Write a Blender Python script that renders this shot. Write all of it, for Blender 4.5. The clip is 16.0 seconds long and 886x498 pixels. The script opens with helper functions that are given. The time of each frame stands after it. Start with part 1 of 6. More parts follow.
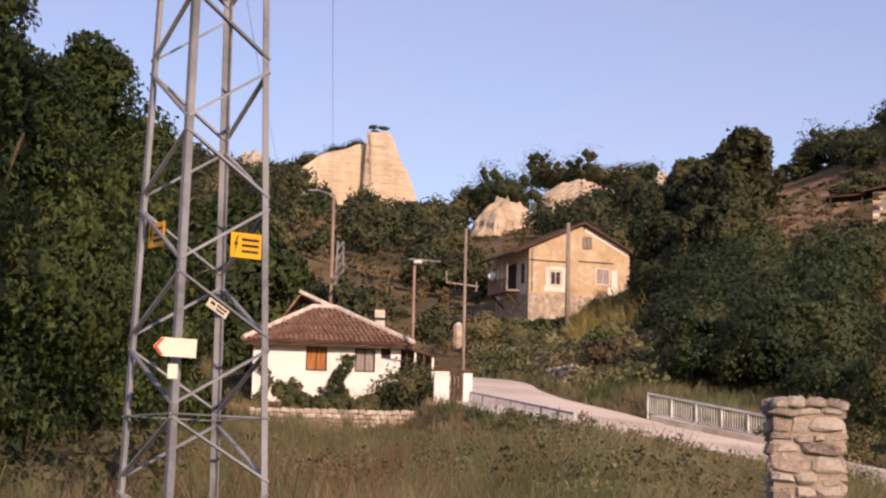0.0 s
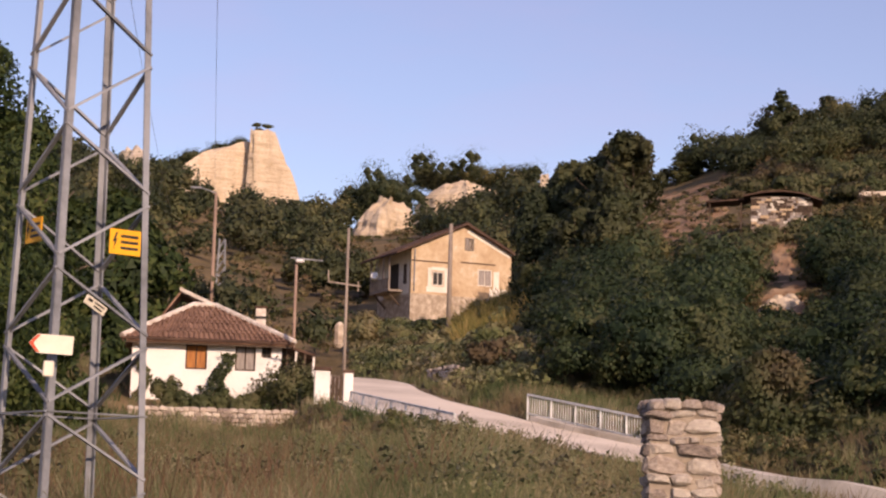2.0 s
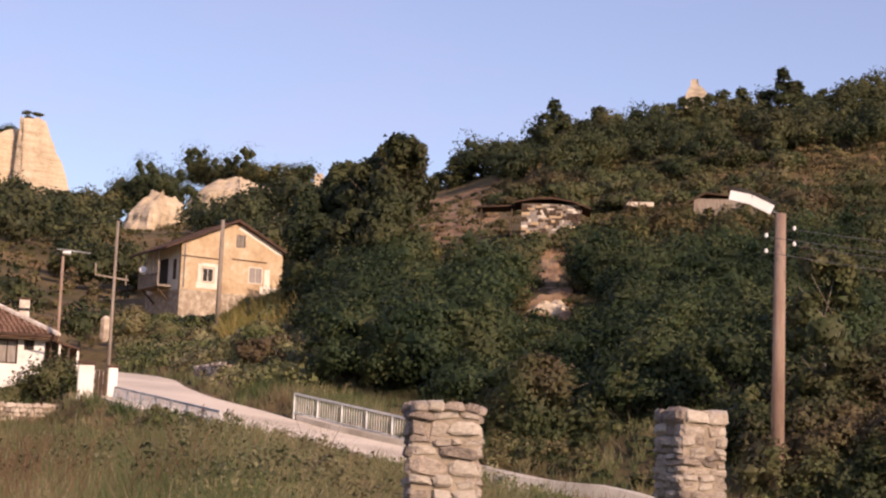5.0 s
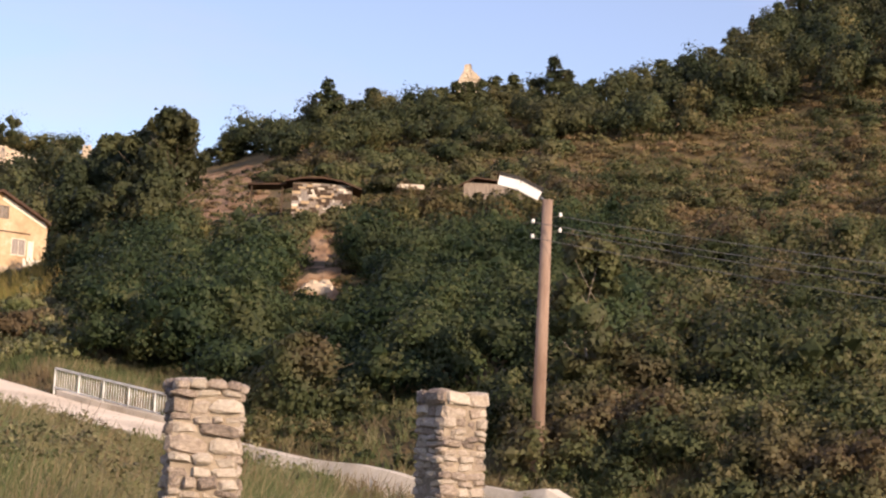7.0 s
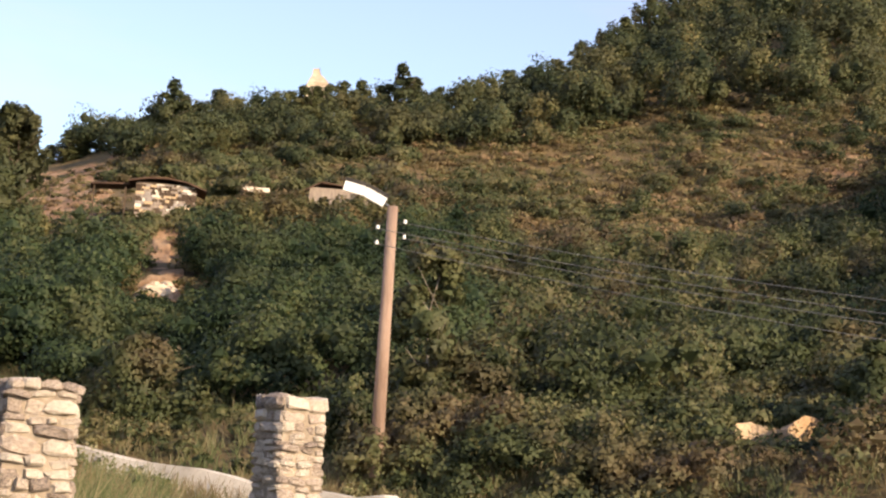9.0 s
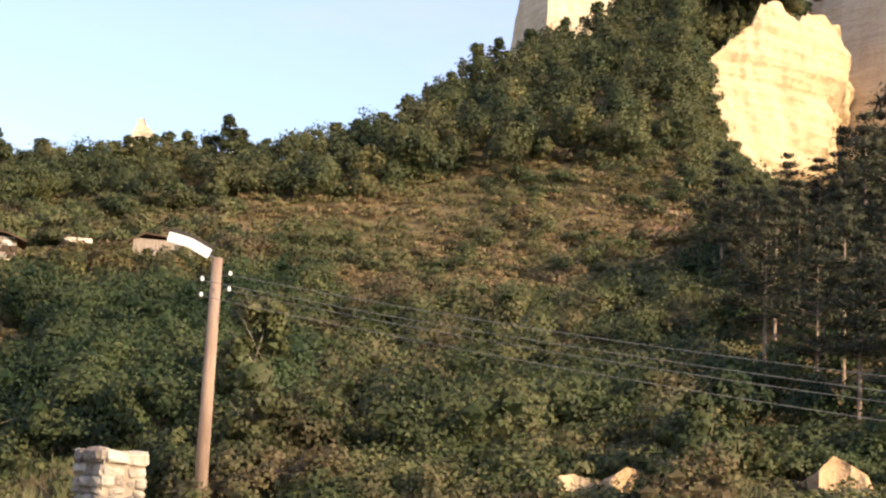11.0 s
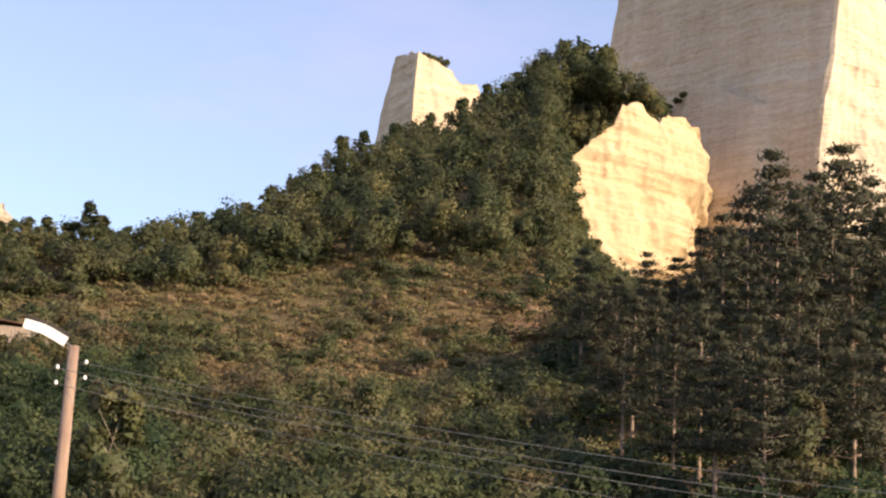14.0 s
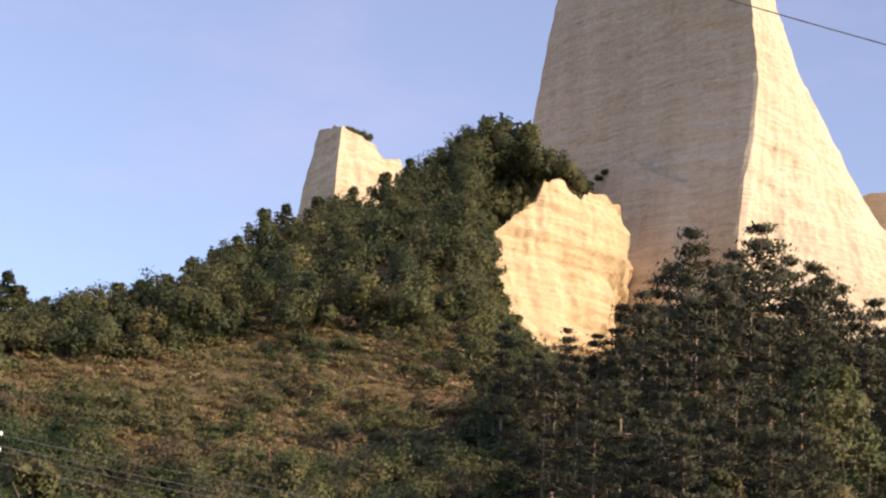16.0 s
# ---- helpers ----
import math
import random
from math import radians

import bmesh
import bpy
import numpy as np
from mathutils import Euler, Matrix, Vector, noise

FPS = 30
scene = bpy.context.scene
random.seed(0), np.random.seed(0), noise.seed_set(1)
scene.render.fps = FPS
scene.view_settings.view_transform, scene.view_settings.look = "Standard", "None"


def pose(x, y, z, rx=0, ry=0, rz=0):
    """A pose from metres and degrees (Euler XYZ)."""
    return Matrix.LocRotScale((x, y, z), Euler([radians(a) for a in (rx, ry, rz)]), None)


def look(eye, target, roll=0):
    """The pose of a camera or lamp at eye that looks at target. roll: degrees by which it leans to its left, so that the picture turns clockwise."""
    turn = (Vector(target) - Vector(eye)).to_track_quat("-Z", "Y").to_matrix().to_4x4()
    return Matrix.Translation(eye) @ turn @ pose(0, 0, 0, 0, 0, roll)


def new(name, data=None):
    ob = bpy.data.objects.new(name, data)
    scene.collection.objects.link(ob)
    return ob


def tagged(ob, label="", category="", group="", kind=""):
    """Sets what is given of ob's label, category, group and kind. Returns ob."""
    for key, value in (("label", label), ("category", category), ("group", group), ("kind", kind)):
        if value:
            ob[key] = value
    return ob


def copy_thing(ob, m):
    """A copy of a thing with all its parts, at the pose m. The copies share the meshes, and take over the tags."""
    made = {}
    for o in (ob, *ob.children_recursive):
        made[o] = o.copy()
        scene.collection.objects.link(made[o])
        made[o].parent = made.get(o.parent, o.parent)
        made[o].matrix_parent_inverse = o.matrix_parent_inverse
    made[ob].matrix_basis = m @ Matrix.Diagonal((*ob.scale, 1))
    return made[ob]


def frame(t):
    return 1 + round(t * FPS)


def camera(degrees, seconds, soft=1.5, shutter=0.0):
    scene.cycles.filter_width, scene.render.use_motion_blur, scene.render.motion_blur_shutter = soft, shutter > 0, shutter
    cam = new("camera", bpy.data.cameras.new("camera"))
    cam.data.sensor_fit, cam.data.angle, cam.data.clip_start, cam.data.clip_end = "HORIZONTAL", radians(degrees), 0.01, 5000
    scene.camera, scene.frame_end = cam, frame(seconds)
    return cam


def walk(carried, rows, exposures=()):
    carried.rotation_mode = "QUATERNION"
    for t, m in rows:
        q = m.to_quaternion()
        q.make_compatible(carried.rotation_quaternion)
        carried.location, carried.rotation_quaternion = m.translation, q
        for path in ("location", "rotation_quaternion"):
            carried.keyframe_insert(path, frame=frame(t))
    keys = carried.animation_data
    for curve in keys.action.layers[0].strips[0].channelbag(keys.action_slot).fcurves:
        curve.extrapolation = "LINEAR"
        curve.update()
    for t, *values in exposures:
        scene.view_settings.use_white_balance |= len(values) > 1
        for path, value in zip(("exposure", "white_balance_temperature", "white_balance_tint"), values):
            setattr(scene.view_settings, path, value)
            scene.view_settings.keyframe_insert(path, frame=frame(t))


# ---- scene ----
# ---- camera: it turns where it stands, held a little ahead of the turning axis ----
EYE = 1.6
LENS = 27.13
cam = camera(LENS, 16.0, soft=2.3)
# seconds, bearing to the right of +y, pitch up, roll (degrees)
TURN = [(0.0, -0.017, 8.046, 1.384), (0.5, 0.579, 7.936, 1.478), (1.0, 1.450, 8.023, 1.445), (1.5, 2.370, 8.049, 1.260),
        (2.0, 3.676, 8.142, 1.600), (2.5, 4.955, 8.120, 1.641), (3.0, 6.032, 8.099, 1.650), (3.5, 7.144, 8.121, 1.734),
        (3.7, 7.646, 8.208, 1.703), (5.8, 13.705, 8.189, 2.697), (6.0, 14.594, 8.080, 2.681), (6.5, 16.363, 7.981, 2.735),
        (7.0, 18.112, 8.075, 2.907), (7.5, 19.023, 8.009, 2.782), (8.0, 20.240, 7.965, 3.052), (8.2, 20.881, 8.065, 3.164),
        (10.3, 26.181, 9.553, 3.426), (10.5, 26.810, 9.882, 3.250), (11.0, 28.383, 10.470, 2.938), (11.5, 29.409, 10.873, 2.867),
        (12.0, 30.057, 11.421, 2.961), (12.5, 30.703, 12.045, 3.033), (13.0, 31.281, 12.597, 3.116), (13.5, 31.933, 13.077, 3.107),
        (14.0, 32.617, 13.597, 3.166), (14.5, 33.296, 14.245, 3.183), (15.0, 33.878, 14.960, 3.243), (15.5, 34.439, 15.501, 3.102),
        (16.0, 35.012, 16.049, 3.219)]


def carried_pose(bearing, pitch, roll):
    b, p = radians(bearing), radians(pitch)
    eye = Vector((0.2 * math.sin(b), 0.2 * math.cos(b) - 0.2, EYE))
    ahead = Vector((math.sin(b) * math.cos(p), math.cos(b) * math.cos(p), math.sin(p)))
    return look(eye, eye + ahead, roll)


walk(cam, [(t, carried_pose(b, p, r)) for t, b, p, r in TURN],
     exposures=[(0.0, 0.3, 7100, 29), (4.0, 0.32, 7100, 29), (6.0, 0.62, 7100, 22), (8.2, 0.96, 7200, 15), (10.3, 1.38, 7350, 10), (12.5, 1.34, 7350, 10), (14.0, 1.13, 7250, 13), (16.0, 0.92, 7000, 15)])

# ---- daylight: a low warm sun behind and to the right ----
SUN_BEARING, SUN_HEIGHT = 158.0, 21.0
world = bpy.data.worlds.new("sky")
scene.world = world
world.use_nodes = True
sky = world.node_tree.nodes.new("ShaderNodeTexSky")
sky.sky_type, sky.sun_disc = "NISHITA", False
sky.sun_elevation, sky.sun_rotation = radians(SUN_HEIGHT), radians(SUN_BEARING)
sky.air_density, sky.dust_density, sky.ozone_density = 1.0, 0.3, 3.2
background = world.node_tree.nodes["Background"]
background.inputs["Strength"].default_value = 0.125
tree = world.node_tree
ways = tree.nodes.new("ShaderNodeTexCoord")
stretch = tree.nodes.new("ShaderNodeMapping")
stretch.inputs["Scale"].default_value = (1.6, 1.6, 5.0)
tree.links.new(ways.outputs["Generated"], stretch.inputs["Vector"])
wisps = tree.nodes.new("ShaderNodeTexNoise")
wisps.inputs["Scale"].default_value, wisps.inputs["Detail"].default_value, wisps.inputs["Roughness"].default_value = 3.2, 6.0, 0.55
tree.links.new(stretch.outputs[0], wisps.inputs["Vector"])
thin = tree.nodes.new("ShaderNodeMapRange")
for socket, value in (("From Min", 0.5), ("From Max", 0.78), ("To Min", 0.14), ("To Max", 0.28)):
    thin.inputs[socket].default_value = value
tree.links.new(wisps.outputs[0], thin.inputs["Value"])
cloud = tree.nodes.new("ShaderNodeMix")
cloud.data_type = "RGBA"
cloud.inputs[7].default_value = (4.5, 3.2, 4.6, 1)
tree.links.new(thin.outputs[0], cloud.inputs[0])
tree.links.new(sky.outputs[0], cloud.inputs[6])
tree.links.new(cloud.outputs[2], background.inputs["Color"])
sun = new("sun", bpy.data.lights.new("sun", "SUN"))
sun.data.energy, sun.data.angle, sun.data.color = 3.8, radians(0.5), (1.0, 0.82, 0.61)
_b, _h = radians(SUN_BEARING), radians(SUN_HEIGHT)
sun.matrix_world = look((math.sin(_b) * math.cos(_h) * 500, math.cos(_b) * math.cos(_h) * 500, math.sin(_h) * 500), (0, 0, 0))


# ---- small tools ----
rng = np.random.default_rng(7)


def spot(bearing, distance, z=0.0):
    """A place by its bearing from the standpoint (degrees to the right of +y) and its level distance."""
    b = radians(bearing)
    return Vector((distance * math.sin(b), distance * math.cos(b), z))


def rise(distance, degrees):
    """The height of what stands so many degrees above eye level at that distance."""
    return EYE + distance * math.tan(radians(degrees))


def as_mesh(name, bm, material, smooth=False):
    mesh = bpy.data.meshes.new(name)
    bmesh.ops.recalc_face_normals(bm, faces=bm.faces)
    bm.to_mesh(mesh)
    bm.free()
    mesh.materials.append(material)
    if smooth:
        for p in mesh.polygons:
            p.use_smooth = True
    return mesh


def part(name, bm, material, parent, label="", smooth=False):
    """One mesh object under a thing, in the thing's own space."""
    mesh = bm if isinstance(bm, bpy.types.Mesh) else as_mesh(name, bm, material, smooth)
    ob = new(name, mesh)
    ob.parent = parent
    return tagged(ob, label)


def thing(name, m, label, category, group="", kind=""):
    ob = new(name)
    ob.empty_display_size = 0.1
    ob.matrix_world = m
    return tagged(ob, label, category, group, kind)


def solid(name, bm, material, label, category, group="", kind="", smooth=False):
    return tagged(new(name, as_mesh(name, bm, material, smooth)), label, category, group, kind)


def box(bm, a, b, m=None, bevel=0.0):
    """A box from corner a to corner b."""
    a, b = Vector(a), Vector(b)
    size = Vector([abs(q) for q in (b - a)])
    made = bmesh.ops.create_cube(bm, size=1.0, matrix=Matrix.Translation((a + b) / 2) @ Matrix.Diagonal((*size, 1)))["verts"]
    if bevel:
        edges = list({e for v in made for e in v.link_edges})
        made = bmesh.ops.bevel(bm, geom=edges, offset=bevel, segments=1, affect="EDGES")["verts"]
    if m is not None:
        bmesh.ops.transform(bm, matrix=m, verts=list(made))
    return bm


def beam(bm, a, b, w, h=None):
    """A straight bar of section w x h from a to b."""
    a, b = Vector(a), Vector(b)
    d = b - a
    m = Matrix.Translation((a + b) / 2) @ d.to_track_quat("Z", "Y").to_matrix().to_4x4() @ Matrix.Diagonal((w, h or w, d.length, 1))
    bmesh.ops.create_cube(bm, size=1.0, matrix=m)
    return bm


def pole_between(bm, a, b, r1, r2, sides=12):
    a, b = Vector(a), Vector(b)
    d = b - a
    m = Matrix.Translation((a + b) / 2) @ d.to_track_quat("Z", "Y").to_matrix().to_4x4()
    bmesh.ops.create_cone(bm, cap_ends=True, segments=sides, radius1=r1, radius2=r2, depth=d.length, matrix=m)
    return bm


def wire_mesh(bm, a, b, sag, r=0.012, steps=14):
    """A sagging wire as one tube."""
    a, b = Vector(a), Vector(b)
    side = (b - a).cross(Vector((0, 0, 1))).normalized()
    rings = []
    for k in range(steps + 1):
        u = k / steps
        p = a.lerp(b, u) - Vector((0, 0, 4 * sag * u * (1 - u)))
        rings.append([bm.verts.new(p + side * r * math.cos(t) + Vector((0, 0, r * math.sin(t)))) for t in (0, 1.2566, 2.5133, 3.7699, 5.0265)])
    for g, h in zip(rings, rings[1:]):
        for j in range(5):
            bm.faces.new((g[j], g[(j + 1) % 5], h[(j + 1) % 5], h[j]))
    return bm


def from_arrays(name, verts, faces, material):
    """A mesh from arrays of vertices (n, 3) and of faces, all with the same count of corners (m, k)."""
    mesh = bpy.data.meshes.new(name)
    faces = np.asarray(faces, np.int32)
    n, k = faces.shape
    mesh.vertices.add(len(verts))
    mesh.vertices.foreach_set("co", np.asarray(verts, np.float32).ravel())
    mesh.loops.add(n * k)
    mesh.loops.foreach_set("vertex_index", faces.ravel())
    mesh.polygons.add(n)
    mesh.polygons.foreach_set("loop_start", np.arange(0, n * k, k, dtype=np.int32))
    mesh.polygons.foreach_set("loop_total", np.full(n, k, np.int32))
    mesh.materials.append(material)
    mesh.update(calc_edges=True)
    return mesh


# ---- materials ----
def ramp(tree, stops):
    node = tree.nodes.new("ShaderNodeValToRGB")
    while len(node.color_ramp.elements) < len(stops):
        node.color_ramp.elements.new(0.5)
    for element, (at, colour) in zip(node.color_ramp.elements, stops):
        element.position, element.color = at, (*colour, 1)
    return node


def noise_node(tree, scale, detail=4.0, coords=None, rough=0.55):
    node = tree.nodes.new("ShaderNodeTexNoise")
    node.inputs["Scale"].default_value, node.inputs["Detail"].default_value = scale, detail
    node.inputs["Roughness"].default_value = rough
    if coords is not None:
        tree.links.new(coords, node.inputs["Vector"])
    return node


def mixed(tree, kind, fac, a, b):
    node = tree.nodes.new("ShaderNodeMix")
    node.data_type, node.blend_type = "RGBA", kind
    for value, socket in ((fac, 0), (a, 6), (b, 7)):
        if hasattr(value, "is_output"):
            tree.links.new(value, node.inputs[socket])
        else:
            node.inputs[socket].default_value = value if socket == 0 else (*value, 1)
    return node.outputs[2]


def surface(name, stops, scale=1.0, fine=12.0, rough=0.85, bump=0.3, metal=0.0, vary=0.0, stretch=(1, 1, 1), world_space=False, depth=0.02, contrast=0.35):
    """Coarse and fine noise over a ramp of colours, with relief; vary: shift from piece to piece."""
    mat = bpy.data.materials.new(name)
    mat.use_nodes = True
    tree = mat.node_tree
    shader = tree.nodes["Principled BSDF"]
    if world_space:
        coords = tree.nodes.new("ShaderNodeNewGeometry").outputs["Position"]
    else:
        coords = tree.nodes.new("ShaderNodeTexCoord").outputs["Object"]
    mapping = tree.nodes.new("ShaderNodeMapping")
    mapping.inputs["Scale"].default_value = stretch
    tree.links.new(coords, mapping.inputs["Vector"])
    coarse = noise_node(tree, scale, 4, mapping.outputs[0])
    small = noise_node(tree, fine, 5, mapping.outputs[0], 0.65)
    colours = ramp(tree, stops)
    add = tree.nodes.new("ShaderNodeMath")
    add.operation = "MULTIPLY_ADD"
    add.inputs[1].default_value = contrast
    tree.links.new(small.outputs[0], add.inputs[0])
    tree.links.new(coarse.outputs[0], add.inputs[2])
    shift = tree.nodes.new("ShaderNodeMath")
    shift.operation = "SUBTRACT"
    shift.inputs[1].default_value = contrast / 2
    tree.links.new(add.outputs[0], shift.inputs[0])
    value = shift.outputs[0]
    if vary:
        info = tree.nodes.new("ShaderNodeObjectInfo")
        piece = tree.nodes.new("ShaderNodeMath")
        piece.operation = "MULTIPLY_ADD"
        piece.inputs[1].default_value = vary
        tree.links.new(info.outputs["Random"], piece.inputs[0])
        tree.links.new(value, piece.inputs[2])
        less = tree.nodes.new("ShaderNodeMath")
        less.operation = "SUBTRACT"
        less.inputs[1].default_value = vary / 2
        tree.links.new(piece.outputs[0], less.inputs[0])
        value = less.outputs[0]
    tree.links.new(value, colours.inputs[0])
    tree.links.new(colours.outputs[0], shader.inputs["Base Color"])
    shader.inputs["Roughness"].default_value, shader.inputs["Metallic"].default_value = rough, metal
    shader.inputs["Specular IOR Level"].default_value = 0.3
    if bump:
        relief = tree.nodes.new("ShaderNodeBump")
        relief.inputs["Strength"].default_value, relief.inputs["Distance"].default_value = bump, depth
        tree.links.new(small.outputs[0], relief.inputs["Height"])
        tree.links.new(relief.outputs[0], shader.inputs["Normal"])
    return mat


def foliage(name, stops, patch=0.12, through_light=0.4, spread=0.5, alt=None, alt_scale=0.16, swing=1.0):
    """Leaves: the colour varies from leaf to leaf, from plant to plant and, in patches, over the slope; bush cores are
    coloured darker as inner shade.
    """
    mat = bpy.data.materials.new(name)
    mat.use_nodes = True
    tree = mat.node_tree
    shader = tree.nodes["Principled BSDF"]
    geo = tree.nodes.new("ShaderNodeNewGeometry")
    patches = noise_node(tree, patch, 3, geo.outputs["Position"])
    mixer = tree.nodes.new("ShaderNodeMath")
    mixer.operation = "MULTIPLY_ADD"
    mixer.inputs[1].default_value = spread
    tree.links.new(geo.outputs["Random Per Island"], mixer.inputs[0])
    wide = tree.nodes.new("ShaderNodeMath")
    wide.operation = "MULTIPLY_ADD"
    wide.inputs[1].default_value, wide.inputs[2].default_value = swing, 0.5 - 0.5 * swing
    tree.links.new(patches.outputs[0], wide.inputs[0])
    tree.links.new(wide.outputs[0], mixer.inputs[2])
    shift = tree.nodes.new("ShaderNodeMath")
    shift.operation = "SUBTRACT"
    shift.inputs[1].default_value = spread / 2
    # each plant's own tone, lowered on its cores to paint the shade inside
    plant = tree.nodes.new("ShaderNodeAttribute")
    plant.attribute_name = "plant_tone_core_shade"
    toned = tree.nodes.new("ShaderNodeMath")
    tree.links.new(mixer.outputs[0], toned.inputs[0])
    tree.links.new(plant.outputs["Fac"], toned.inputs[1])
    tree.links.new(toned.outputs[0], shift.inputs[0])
    colours = ramp(tree, stops)
    tree.links.new(shift.outputs[0], colours.inputs[0])
    colour = colours.outputs[0]
    if alt:
        drift = noise_node(tree, alt_scale, 4, geo.outputs["Position"])
        share = ramp(tree, [(0.50, (0, 0, 0)), (0.66, (0.8, 0.8, 0.8))])
        tree.links.new(drift.outputs[0], share.inputs[0])
        change = tree.nodes.new("ShaderNodeMix")
        change.data_type = "RGBA"
        tree.links.new(share.outputs[0], change.inputs[0])
        tree.links.new(colour, change.inputs[6])
        change.inputs[7].default_value = (*alt, 1)
        colour = change.outputs[2]
    tree.links.new(colour, shader.inputs["Base Color"])
    shader.inputs["Roughness"].default_value = 0.6
    shader.inputs["Specular IOR Level"].default_value = 0.25
    thin = tree.nodes.new("ShaderNodeBsdfTranslucent")
    tree.links.new(colour, thin.inputs["Color"])
    both = tree.nodes.new("ShaderNodeMixShader")
    both.inputs[0].default_value = through_light
    tree.links.new(shader.outputs[0], both.inputs[1])
    tree.links.new(thin.outputs[0], both.inputs[2])
    tree.links.new(both.outputs[0], tree.nodes["Material Output"].inputs["Surface"])
    return mat


SOIL = surface("hill_soil", [(0.3, (0.055, 0.05, 0.02)), (0.45, (0.13, 0.095, 0.045)), (0.6, (0.2, 0.14, 0.065)), (0.75, (0.30, 0.20, 0.10))], 0.09, 1.6, 0.95, 0.6, world_space=True, depth=0.3)
def sandstone(name="sandstone", warm=0.0, pale=1.0):
    """Pale sandstone: thin uneven layers, vertical rain streaks, fine grain."""
    mat = bpy.data.materials.new(name)
    mat.use_nodes = True
    tree = mat.node_tree
    shader = tree.nodes["Principled BSDF"]
    where = tree.nodes.new("ShaderNodeNewGeometry").outputs["Position"]

    def stretched(x, y, z, scale, detail, rough=0.6):
        m = tree.nodes.new("ShaderNodeMapping")
        m.inputs["Scale"].default_value = (x, y, z)
        m.inputs["Rotation"].default_value = (0.10, 0.17, 0)
        tree.links.new(where, m.inputs["Vector"])
        return noise_node(tree, scale, detail, m.outputs[0], rough).outputs[0]

    layers = stretched(0.10, 0.10, 1.0, 1.7, 6, 0.7)
    streaks = stretched(1.0, 1.0, 0.07, 0.30, 4)
    blotch = stretched(1, 1, 1, 0.045, 3)
    grain = stretched(1, 1, 1.6, 1.3, 6, 0.7)

    def blend(x, y, share):
        node = tree.nodes.new("ShaderNodeMix")
        node.inputs[0].default_value = share
        tree.links.new(x, node.inputs[2])
        tree.links.new(y, node.inputs[3])
        return node.outputs[0]

    tone = blend(blend(layers, streaks, 0.4), blend(blotch, grain, 0.6), 0.42)
    warmer = lambda r, g, b: (pale * r * (1 + 0.06 * warm), pale * g * (1 - 0.05 * warm), pale * b * (1 - 0.22 * warm))
    colours = ramp(tree, [(0.36, warmer(0.36, 0.285, 0.205)), (0.45, warmer(0.52, 0.43, 0.325)), (0.52, warmer(0.61, 0.52, 0.41)), (0.62, warmer(0.73, 0.645, 0.53))])
    tree.links.new(tone, colours.inputs[0])
    tree.links.new(colours.outputs[0], shader.inputs["Base Color"])
    shader.inputs["Roughness"].default_value, shader.inputs["Specular IOR Level"].default_value = 0.95, 0.2
    relief = tree.nodes.new("ShaderNodeBump")
    relief.inputs["Strength"].default_value, relief.inputs["Distance"].default_value = 0.8, 0.7
    tree.links.new(blend(layers, grain, 0.5), relief.inputs["Height"])
    tree.links.new(relief.outputs[0], shader.inputs["Normal"])
    return mat


SANDSTONE = sandstone(warm=0.25, pale=0.92)
WARM_SANDSTONE = sandstone("warm_sandstone", 0.5)
ORANGE_SANDSTONE = sandstone("orange_sandstone", 1.2, 0.86)
SAND_BANK = surface("sand_bank", [(0.3, (0.306, 0.176, 0.088)), (0.5, (0.450, 0.302, 0.176)), (0.7, (0.576, 0.420, 0.264))], 0.3, 2.0, 0.95, 0.8, world_space=True, depth=0.3)
ROAD = surface("pale_asphalt", [(0.3, (0.546, 0.461, 0.364)), (0.5, (0.728, 0.630, 0.507)), (0.75, (0.871, 0.767, 0.637))], 0.25, 6.0, 0.9, 0.3, world_space=True)
CONCRETE = surface("pale_concrete", [(0.3, (0.38, 0.33, 0.26)), (0.55, (0.58, 0.52, 0.43)), (0.75, (0.68, 0.62, 0.53))], 0.8, 9.0, 0.9, 0.4)
POLE_CONCRETE = surface("pole_concrete", [(0.3, (0.20, 0.132, 0.098)), (0.55, (0.30, 0.208, 0.158)), (0.75, (0.39, 0.29, 0.225))], 0.9, 8.0, 0.9, 0.4, stretch=(3, 3, 0.6))
STEEL = surface("galvanised_steel", [(0.3, (0.14, 0.148, 0.158)), (0.5, (0.235, 0.245, 0.26)), (0.75, (0.34, 0.35, 0.365))], 1.2, 14.0, 0.6, 0.15, 0.2, vary=0.25)
RAIL_PAINT = surface("grey_rail_paint", [(0.3, (0.390, 0.403, 0.403)), (0.5, (0.598, 0.611, 0.611)), (0.75, (0.780, 0.780, 0.754))], 2.0, 20.0, 0.6, 0.15, 0.2)
STONE = surface("pillar_stone", [(0.1, (0.15, 0.125, 0.11)), (0.28, (0.33, 0.265, 0.22)), (0.45, (0.46, 0.37, 0.30)), (0.62, (0.56, 0.475, 0.39)), (0.85, (0.68, 0.60, 0.50))], 6.0, 30.0, 0.92, 0.9, vary=0.6, contrast=0.6)
MORTAR = surface("lime_mortar", [(0.3, (0.22, 0.175, 0.13)), (0.6, (0.34, 0.28, 0.215)), (0.8, (0.44, 0.37, 0.29))], 5.0, 30.0, 0.95, 0.7)
WHITEWASH = surface("whitewash", [(0.2, (0.60, 0.56, 0.50)), (0.45, (0.77, 0.74, 0.69)), (0.7, (0.83, 0.81, 0.77))], 0.7, 7.0, 0.9, 0.25)
OCHRE_PLASTER = surface("ochre_plaster", [(0.25, (0.33, 0.23, 0.14)), (0.42, (0.47, 0.335, 0.205)), (0.6, (0.55, 0.42, 0.275)), (0.78, (0.68, 0.58, 0.45))], 0.5, 3.0, 0.92, 0.3, contrast=0.6)
